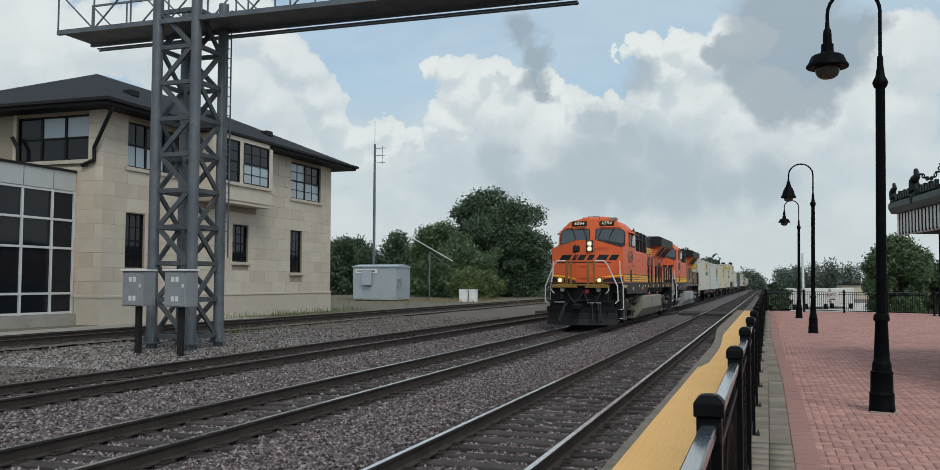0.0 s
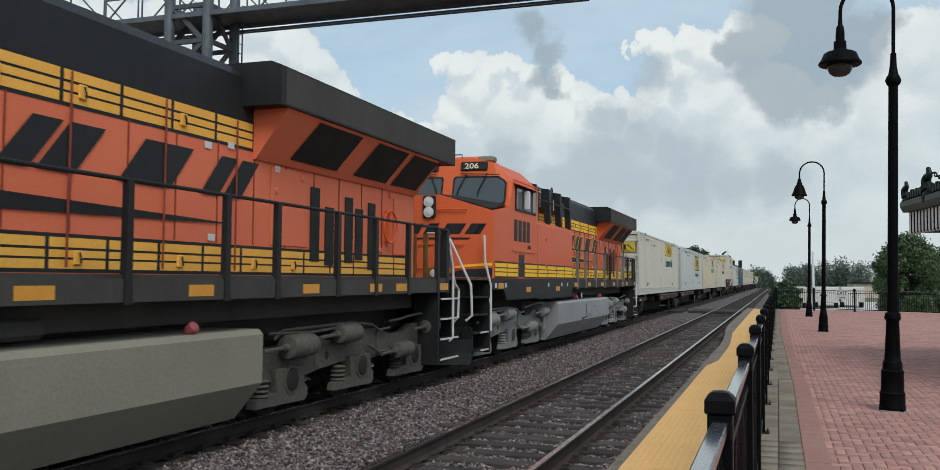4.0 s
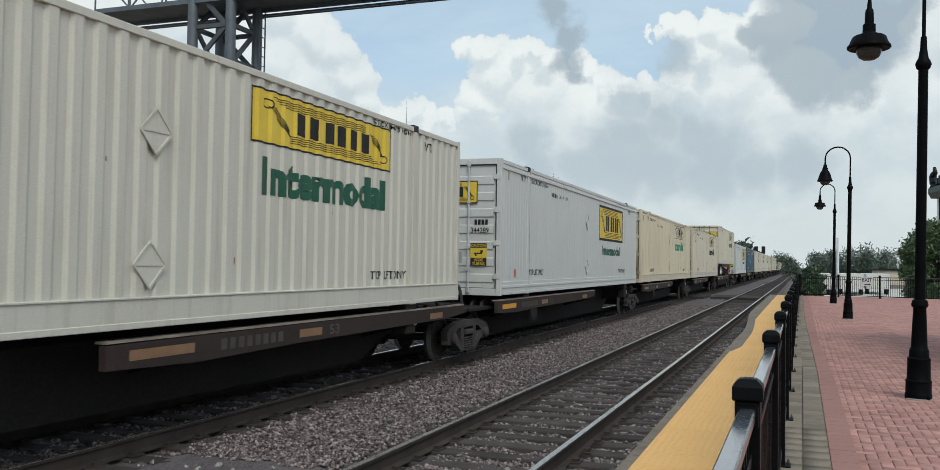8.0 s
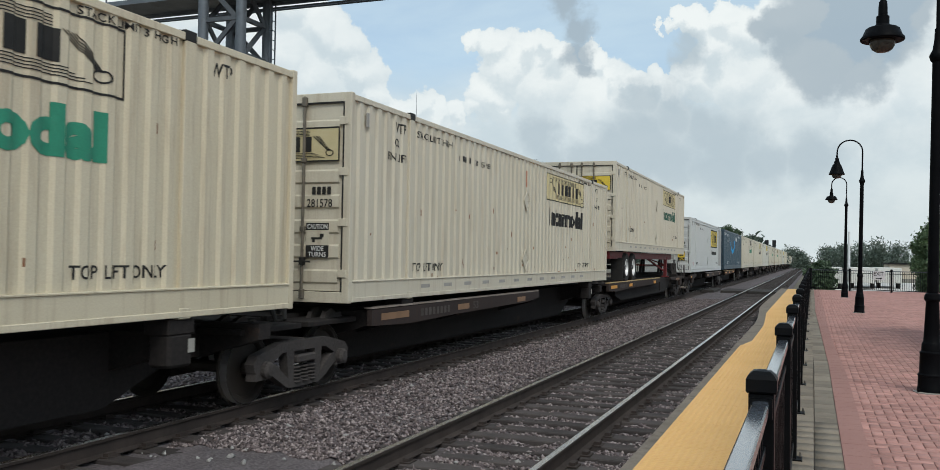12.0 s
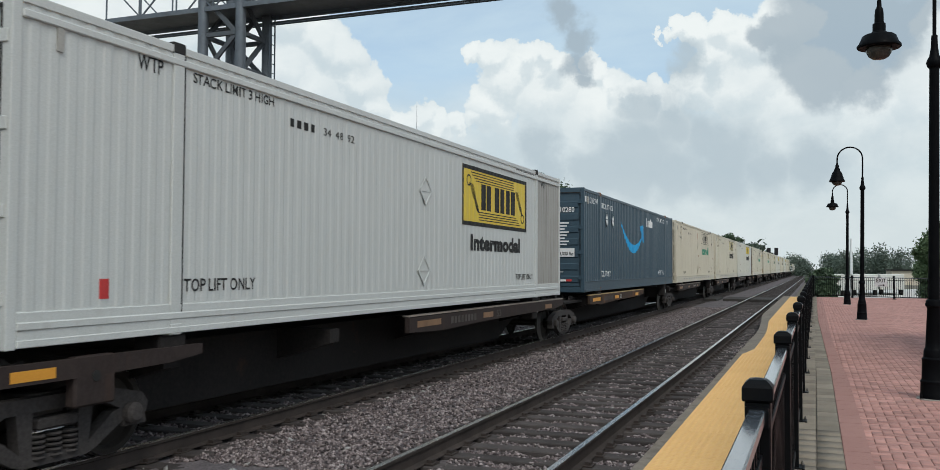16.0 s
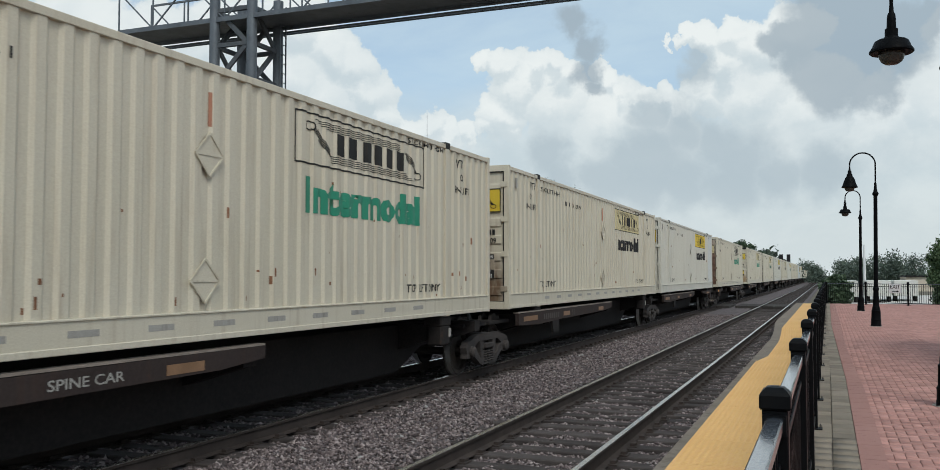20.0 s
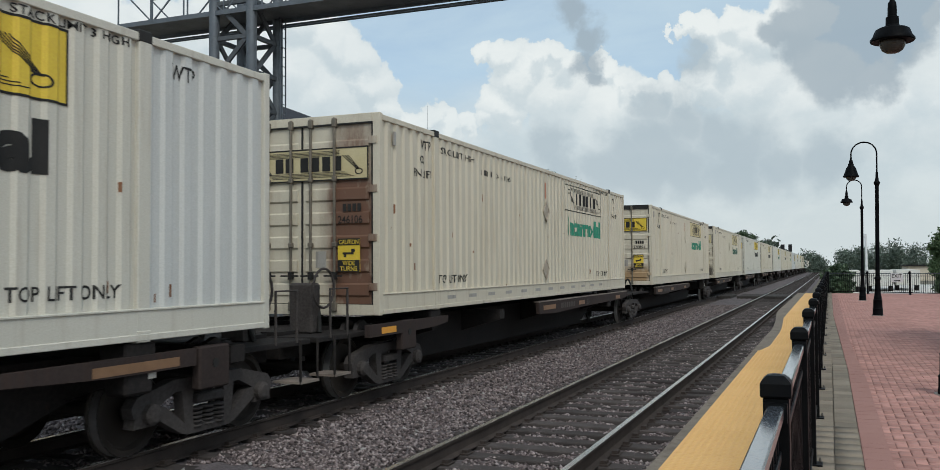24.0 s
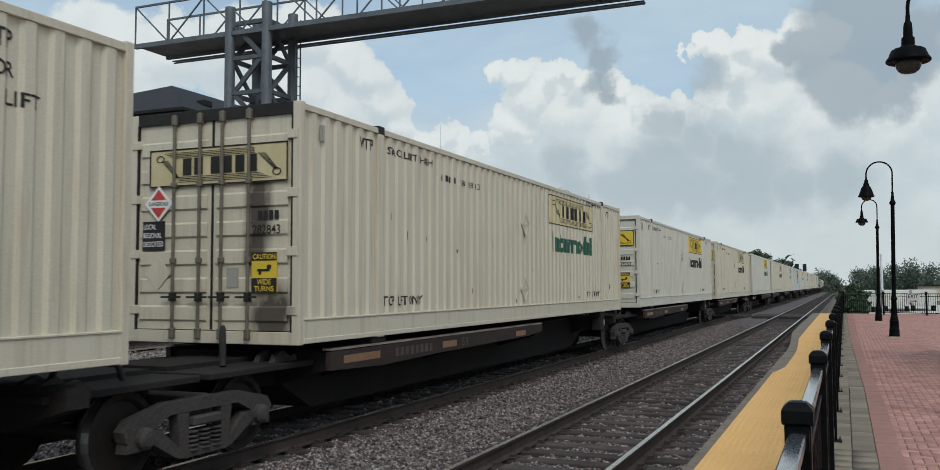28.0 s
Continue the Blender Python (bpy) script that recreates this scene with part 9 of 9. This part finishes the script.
def leaves(name, blobs, count, size, material, parent, seed, shell=0.55):
    """A crown of single leaf sprays, each a bent four-sided leaf, gathered in clumps round the given centres."""
    rg = np.random.default_rng(seed)
    blobs = np.asarray(blobs, float)
    w = blobs[:, 3] ** 2
    pick = rg.choice(len(blobs), count, p=w / w.sum())
    d = rg.normal(size=(count, 3))
    d /= np.linalg.norm(d, axis=1, keepdims=True)
    r = blobs[pick, 3] * (shell + (1 - shell) * rg.random(count)) * (1 + 0.22 * rg.normal(size=count).clip(-1.5, 1.6))
    c = blobs[pick, :3] + d * r[:, None] * (1, 1, 0.85)
    a = rg.normal(size=(count, 3))
    a /= np.linalg.norm(a, axis=1, keepdims=True)
    b = np.cross(a, rg.normal(size=(count, 3)))
    b /= np.linalg.norm(b, axis=1, keepdims=True)
    s = size * rg.uniform(0.5, 1.4, (count, 1))
    nn = np.cross(a, b)
    v = np.stack([c - a * s, c + b * s * 0.42 + nn * s * 0.16, c + a * s, c - b * s * 0.42 + nn * s * 0.16], 1).reshape(-1, 3)
    v[:, 2] = np.maximum(v[:, 2], 0.02)
    q = np.arange(count * 4).reshape(-1, 4)
    me = bpy.data.meshes.new(name)
    me.vertices.add(len(v))
    me.vertices.foreach_set("co", v.ravel())
    me.loops.add(q.size)
    me.loops.foreach_set("vertex_index", q.ravel())
    me.polygons.add(count)
    me.polygons.foreach_set("loop_start", np.arange(0, q.size, 4))
    me.update(calc_edges=True)
    me.materials.append(material)
    ob = new(name, me)
    ob.parent = parent
    return ob


def tree(x, y, z, high, wide, seed, material=LEAF, label="leafy green tree behind the tracks", count=9000, leaf=0.35, low=0.12, group="trees"):
    rg = random.Random(seed)
    t = thing("tree", label, "tree", group, pose(x, y, z))
    part("trunk", tube(bmesh.new(), [(0, 0, -0.3), (rg.uniform(-0.2, 0.2), 0, high * 0.25), (rg.uniform(-0.4, 0.4), rg.uniform(-0.3, 0.3), high * 0.55), (rg.uniform(-0.5, 0.5), 0, high * 0.8)], [high * 0.03, high * 0.024, high * 0.015, high * 0.005], 9), BARK, t, smooth=True)
    blobs = []
    limbs = None if group == "near trees" else bmesh.new()
    for i in range(16):
        f = rg.random()
        h = high * (low + (0.88 - low) * (i + 0.5) / 16)
        k = (h / high - low) / (1 - low)
        spread = wide * 0.5 * (math.sin(math.pi * min(1, 0.18 + 0.80 * k)) ** 0.7)
        a = i * 2.4 + rg.uniform(-0.5, 0.5)
        r = spread * rg.uniform(0.45, 0.80)
        p = (r * math.cos(a), r * math.sin(a), h)
        path = [(0, 0, max(0.3, h - high * 0.16)), (p[0] * 0.5, p[1] * 0.5, h - high * 0.05), p]
        if limbs is None:
            part("limb", tube(bmesh.new(), path, [high * 0.012, high * 0.008, high * 0.003], 6), BARK, t)
        else:
            tube(limbs, path, [high * 0.012, high * 0.008, high * 0.003], 6)
        blobs.append((*p, wide * rg.uniform(0.15, 0.24)))
        for _ in range(3):
            b = rg.uniform(0, 6.28)
            q = wide * rg.uniform(0.12, 0.2)
            blobs.append((p[0] + q * math.cos(b), p[1] + q * math.sin(b), h + q * rg.uniform(-0.6, 0.8), wide * rg.uniform(0.07, 0.13)))
    if limbs is not None:
        part("limbs", limbs, BARK, t)["kind"] = "stuff"
    blobs.append((0, 0, high * 0.90, wide * 0.14))
    leaves("crown", blobs, count, leaf, material, t, seed)
    return t


tree(-34.5, 112, -0.3, 14.6, 13.5, 3, LEAF_DARK, "large dark green broadleaf tree by the tracks", 59799, 0.21, 0.06, group="near trees")
tree(-38.5, 104, -0.3, 9.0, 10.0, 5, LEAF, "spreading green tree before the wood", 34500, 0.19, 0.04, group="near trees")
tree(-41.5, 112, -0.3, 8.8, 9.0, 6, LEAF_DARK, "dark green tree in the wood behind the shed", 25299, 0.20, 0.04)
tree(-33.0, 98, -0.3, 6.2, 7.5, 7, LEAF, "bushy green tree at the wood's edge", 27599, 0.16, 0.03)
tree(-29.2, 108, -0.3, 9.5, 8.0, 8, LEAF_DARK, "dark green tree at the wood's edge", 25299, 0.19, 0.04)
tree(-50.5, 118, -0.3, 8.6, 9.5, 9, LEAF_DARK, "dark green tree in the wood behind the shed", 23000, 0.21, 0.04)
tree(-57.5, 118, -0.3, 8.2, 9.5, 10, LEAF_DARK, "dark green tree in the wood behind the shed", 23000, 0.21, 0.04)
tree(-64.0, 118, -0.3, 8.8, 9.5, 11, LEAF_DARK, "dark green tree in the wood behind the shed", 18400, 0.21, 0.04)
tree(-30.5, 93, -0.3, 3.4, 5.6, 12, LEAF_PALE, "pale green shrub at the wood's edge", 14949, 0.13, 0.02)
tree(-45.5, 125, -0.3, 10.5, 9.0, 13, LEAF_DARK, "dark green tree in the wood behind the shed", 20700, 0.21, 0.05)
tree(-14.6, 172, -0.3, 9.0, 5.5, 14, LEAF_DARK, "lone dark tree far along the line", 8049, 0.23, 0.3)
tree(-12.6, 186, -0.3, 7.0, 5.0, 15, LEAF_DARK, "lone dark tree far along the line", 5750, 0.23, 0.3)
tree(8.3, 66, -0.5, 5.5, 4.6, 16, LEAF, "full green tree behind the platform fence", 52000, 0.11, 0.02, group="near trees")
tree(11.9, 68, -0.5, 3.9, 4.6, 17, LEAF, "full green tree behind the platform fence", 30000, 0.11, 0.02, group="near trees")
tree(0.6, 76, -0.5, 2.3, 2.6, 18, LEAF_DARK, "low dark bush beyond the platform fence", 3500, 0.18, 0.02)


def far_wood(name, rows, count, size, material, label, seed):
    ob = leaves(name, rows, count, size, material, None, seed, 0.3)
    return tagged(ob, label, "woods", kind="stuff")


rg = random.Random(77)
rows = []
for i in range(150):
    x = rg.uniform(-6, 120)
    y = rg.uniform(230, 330) + abs(x) * 0.2
    h = rg.uniform(4.6, 7.2) * (1 + 0.15 * math.sin(x * 0.13))
    rows += [(x, y, h * 0.70, h * 0.34), (x + rg.uniform(-2, 2), y, h * 0.35, h * 0.40), (x + rg.uniform(-3, 3), y + 2, h * 0.12, h * 0.30)]
far_wood("far_wood", rows, 125000, 0.30, LEAF_HAZED, "distant line of dark green woods", 21)
rows = []
for i in range(160):
    x = -18 - rg.random() * 150
    y = rg.uniform(330, 420)
    h = rg.uniform(8, 13)
    rows += [(x, y, h * 0.7, h * 0.34), (x, y, h * 0.3, h * 0.42)]
far_wood("far_wood", rows, 26000, 1.0, LEAF_HAZED, "distant dark woods beyond the tracks", 22)
rows = []
for i in range(60):
    x = rg.uniform(-85, -62)
    y = rg.uniform(112, 140)
    h = rg.uniform(7, 10)
    rows += [(x, y, h * 0.7, h * 0.34), (x, y, h * 0.3, h * 0.42)]
far_wood("far_wood", rows, 16000, 0.5, LEAF_DARK, "dark green woods behind the tower", 23)


def weeds(places, count, material, label, seed, tall=0.35):
    rg = np.random.default_rng(seed)
    i = rg.integers(0, len(places), count)
    p = np.asarray(places, float)[i]
    c = np.stack([p[:, 0] + rg.normal(0, 1, count) * p[:, 2], p[:, 1] + rg.normal(0, 1, count) * p[:, 3], np.full(count, -0.30)], -1)
    c[:, 2] = np.where(c[:, 0] < -25, -0.05, -0.30)
    a = rg.uniform(0, 6.28, count)
    s = np.stack([np.cos(a), np.sin(a), np.zeros(count)], -1) * 0.012
    h = tall * rg.uniform(0.3, 1.3, count)
    tip = np.stack([rg.normal(0, 0.25, count) * h, rg.normal(0, 0.25, count) * h, h], -1)
    v = np.stack([c - s, c + s, c + s * 0.3 + tip, c - s * 0.3 + tip], 1).reshape(-1, 3)
    q = np.arange(count * 4).reshape(-1, 4)
    me = bpy.data.meshes.new("weeds")
    me.vertices.add(len(v))
    me.vertices.foreach_set("co", v.ravel())
    me.loops.add(q.size)
    me.loops.foreach_set("vertex_index", q.ravel())
    me.polygons.add(count)
    me.polygons.foreach_set("loop_start", np.arange(0, q.size, 4))
    me.update(calc_edges=True)
    me.materials.append(material)
    return tagged(new("weeds", me), label, "weeds", kind="stuff")


weeds([(-25.6, 39.5, 0.3, 1.6), (-25.6, 44.5, 0.3, 1.0), (-25.6, 48.6, 0.4, 1.2), (-26, 52, 0.6, 1.5), (-20.5, 33, 0.4, 3)], 900, LEAF_PALE, "green weeds in the gravel by the wall", 31, 0.3)
weeds([(-30, 72, 6, 6), (-36, 82, 6, 3), (-28, 84, 4, 4), (-22, 92, 3, 10), (-44, 84, 5, 3)], 5000, WEED, "dry straw-coloured grass by the shed", 32, 0.35)

# pale lot, low buildings and parked trailers beyond the platform
LOT = mat("lot_concrete", ((0.46, 0.45, 0.42), (0.60, 0.585, 0.55)), 0.9, scale=0.3, grain=8, bump=0.2, dirt=(0.26, 0.25, 0.23), dirt_at=0.62)
tagged(sheet("parking_lot", [1.0, 6.0, 12.0, 20.0], [58, 70, 84, 100, 118], lambda x, y: x * 0 - 0.55, LOT, False), "pale concrete parking lot beyond the platform fence", "parking lot", kind="structure")
PALE_WALL = mat("pale_wall", ((0.55, 0.54, 0.50), (0.64, 0.63, 0.59)), 0.8, scale=0.5)
w = thing("warehouse", "low pale warehouse beyond the platform fence", "building", m=pose(7.5, 120, -0.6))
part("wall", boxes([(-5.5, 2, 0, 10, 0, 1.45)]), PALE_WALL, w)
part("roof", boxes([(-5.7, 2.2, -0.3, 10.3, 1.45, 1.55)]), FASCIA, w)
part("door", boxes([(-2.5, 0.5, -0.03, 0, 0, 1.25)]), GREY_PANEL, w)
w = thing("warehouse", "tan flat-roofed building behind the trees", "building", m=pose(14.0, 150, -0.6))
part("wall", boxes([(-3, 8, 0, 12, 0, 2.2)]), LIME, w)
part("roof", boxes([(-3.2, 8.2, -0.3, 12.3, 2.2, 2.4)]), FASCIA, w)
for i, x in enumerate((1.4, 4.2, 6.6)):
    p = thing("parked_trailer", "white box trailer parked beyond the fence", "trailer", "parked trailers", pose(x, 84 + 3 * i, -0.6))
    part("body", box(bmesh.new(), -1.0, 1.0, 0, 9, 0.55, 1.95, 0.03), PALE_WALL, p)
    for sx in (-0.85, 0.85):
        for yy in (1.0, 2.1):
            part("wheel", turned(lathe(bmesh.new(), [(0.2, -0.12), (0.45, -0.12), (0.48, 0), (0.45, 0.12), (0.2, 0.12)], seg=14), Matrix.Translation((sx, yy, 0.48)) @ pose(0, 0, 0, 0, 90, 0)), RUBBER_TYRE, p)
bk = thing("lamp_pole", "slim pale light pole beyond the platform", "light pole", m=pose(3.5, 100, -0.6))
part("pole", lathe(bmesh.new(), [(0.16, 0), (0.11, 5.6)], seg=8), CASE_LABEL, bk)

# ---- ornate canopy corner at the platform ----
BRONZE = mat("dark_bronze", ((0.010, 0.013, 0.013), (0.030, 0.038, 0.036)), 0.45, 0.35, scale=5, grain=40, bump=0.25)
CANOPY_GREEN = mat("canopy_green", ((0.075, 0.10, 0.095), (0.12, 0.15, 0.14)), 0.6, scale=2, grain=40, bump=0.1)
FLUTE = mat("pale_flute", ((0.68, 0.70, 0.68), (0.76, 0.77, 0.75)), 0.6, scale=2)
cn = thing("ornate_canopy", "dark ornamental canopy with fluted valance, chains and cast scrolls", "canopy", m=pose(2.77, 21.83, -0.08, 0, 0, 9.1))
# the local y runs back along the eave; the seen corner is at 0
part("cornice", slab(bmesh.new(), [(0.0, 3.48), (0.10, 3.48), (0.16, 3.60), (0.16, 3.70), (0.0, 3.78)][::-1], "y", -9.0, 0.1), CANOPY_GREEN, cn).matrix_basis = Matrix.Scale(-1, 4, (1, 0, 0))
part("cornice_end", boxes([(0.0, 6.0, -0.0, 0.12, 3.48, 3.78)]), CANOPY_GREEN, cn)
part("valance_back", boxes([(0.03, 0.08, -9.0, 0.0, 3.02, 3.48), (0.08, 6.0, -0.05, 0.0, 3.02, 3.48)]), CANOPY_GREEN, cn)
flute = part("flute", slab(bmesh.new(), [(-0.06, 3.46), (0.06, 3.46), (0.06, 3.05), (0.0, 2.97), (-0.06, 3.05)], "x", -0.02, 0.028), FLUTE, cn)
flute.location.y = -0.12
for k in range(1, 42):
    repeat(flute, 0, -0.12 - 0.21 * k, 0)
for k in range(42):
    part("flute_divider", boxes([(-0.03, 0.03, -0.225 - 0.21 * k - 0.012, -0.225 - 0.21 * k + 0.012, 3.0, 3.46)]), BRONZE, cn)
part("roof", boxes([(0.0, 6.0, -9.0, 0.05, 3.78, 3.86)]), CANOPY_GREEN, cn)
part("column", lathe(bmesh.new(), [(0.16, 0.2), (0.14, 0.5), (0.11, 1.0), (0.10, 3.0), (0.16, 3.02)], 3.4, -5.0, 0, 14), BRONZE, cn)


def cast_ornament(y, tall):
    """A plain cast scroll on the cornice: two curls on a foot."""
    f = thing("cast_ornament", "dark cast bronze scroll ornament standing on the canopy edge", "ornament", "canopy ornaments", cn.matrix_world @ pose(-0.05, y, 3.76))
    bm = bmesh.new()
    k = tall * 1.0
    tube(bm, arch(16, lambda g: (0, k * (0.05 + 0.20 * (1 - 0.75 * g) * math.cos(5.6 * g - 1.2)), k * (0.10 + 0.62 * g ** 0.8 + 0.14 * (1 - g) * math.sin(5.6 * g)))), [k * (0.16 - 0.10 * g / 16) for g in range(17)], 8)
    tube(bm, arch(14, lambda g: (0, k * (-0.12 - 0.24 * math.sin(3.4 * g)), k * (-0.22 + 0.52 * g))), [k * (0.13 - 0.07 * g / 14) for g in range(15)], 8)
    lathe(bm, [(0.02, -0.28 * k), (0.17 * k, -0.24 * k), (0.20 * k, -0.1 * k), (0.13 * k, 0.05 * k), (0.03, 0.1 * k)], 0, 0.02 * k, 0, 10)
    part("scroll", bm, BRONZE, f, smooth=True)


cast_ornament(0.0, 0.56)
cast_ornament(-1.5, 0.74)
cast_ornament(-3.4, 0.74)
for k in range(16):
    y = -0.35 - 0.16 * k
    part("cresting", boxes([(-0.1, -0.02, y, y + 0.11, 3.76, 3.90 + 0.05 * (k % 2))], 0.015), BRONZE, cn)
for k in range(12):
    f = (k + 0.5) / 12
    y0, z0 = -1.75 - 1.4 * f, 4.18 + 0.15 * f - 0.25 * math.sin(math.pi * f)
    part("chain_link", turned(tube(bmesh.new(), arch(8, lambda g: (0.035 * math.cos(2 * math.pi * g), 0.075 * math.sin(2 * math.pi * g), 0)), 0.014, 5), Matrix.Translation((-0.05, y0, z0)) @ pose(0, 0, 0, 0, 90 * (k % 2), 0)), BRONZE, cn)

# ---- paving bricks of the platform in herringbone, last for their number ----
def brick_shape(w, d):
    g, b = 0.0035, 0.008
    return np.array([(g, g, -0.05), (w - g, g, -0.05), (w - g, d - g, -0.05), (g, d - g, -0.05), (g, g, -0.004), (w - g, g, -0.004), (w - g, d - g, -0.004), (g, d - g, -0.004),
                     (b, b, 0), (w - b, b, 0), (w - b, d - b, 0), (b, d - b, 0)])


BRICK_FACES = [(0, 1, 5, 4), (1, 2, 6, 5), (2, 3, 7, 6), (3, 0, 4, 7), (4, 5, 9, 8), (5, 6, 10, 9), (6, 7, 11, 10), (7, 4, 8, 11), (8, 9, 10, 11)]
SHAPES = (brick_shape(0.2, 0.1), brick_shape(0.1, 0.2))
near_bricks, far_bricks = ([], []), ([], [])
count_near = 0
for j in range(-40, 520):
    y = 3 + j * 0.1
    x0 = joint_b(y)
    limit = 6.5 if y < 30 else 10.4
    for i in range(2, 105):
        x = i * 0.1
        if x < x0 - 0.16 or x > limit:
            continue
        r = (i - j) % 4
        if r in (0, 3):
            k = 0 if r == 0 else 1
            p = (x, y, PLATFORM + random.uniform(-0.003, 0.001))
            if 9.9 < y < 11.6 and x < 2.2 and count_near < 100:
                near_bricks[k].append(p)
                count_near += 1
            else:
                far_bricks[k].append(p)
PAVING = mat("brick_paving", ((0.375, 0.190, 0.160), (0.455, 0.250, 0.212)), 0.9, scale=0.7, grain=5.5, bump=0.1)
nt = PAVING.node_tree
isle = nt.nodes.new("ShaderNodeNewGeometry").outputs["Random Per Island"]
mixer = nt.nodes.new("ShaderNodeMix")
mixer.data_type, mixer.blend_type = "RGBA", "OVERLAY"
mixer.inputs[0].default_value = 0.20
shader = nt.nodes["Principled BSDF"]
link = shader.inputs["Base Color"].links[0].from_socket
nt.links.new(link, mixer.inputs[6])
nt.links.new(isle, mixer.inputs[7])
nt.links.new(mixer.outputs[2], shader.inputs["Base Color"])
for k in (0, 1):
    one = stamp("brick", SHAPES[k], BRICK_FACES, [(0, 0, 0)], BRICK, plat)
    del one["kind"]
    for i, p in enumerate(near_bricks[k]):
        o = one if i == 0 else repeat(one, 0, 0, 0)
        o.matrix_basis = pose(*p)
    stamp("paving_bricks", SHAPES[k], BRICK_FACES, far_bricks[k], PAVING, plat)


# ---- what moves ----
def motions():
    for ob, y in MOVING:
        walk(ob, [(t, pose(TX, y - d, 0)) for t, d in RUN])


motions()
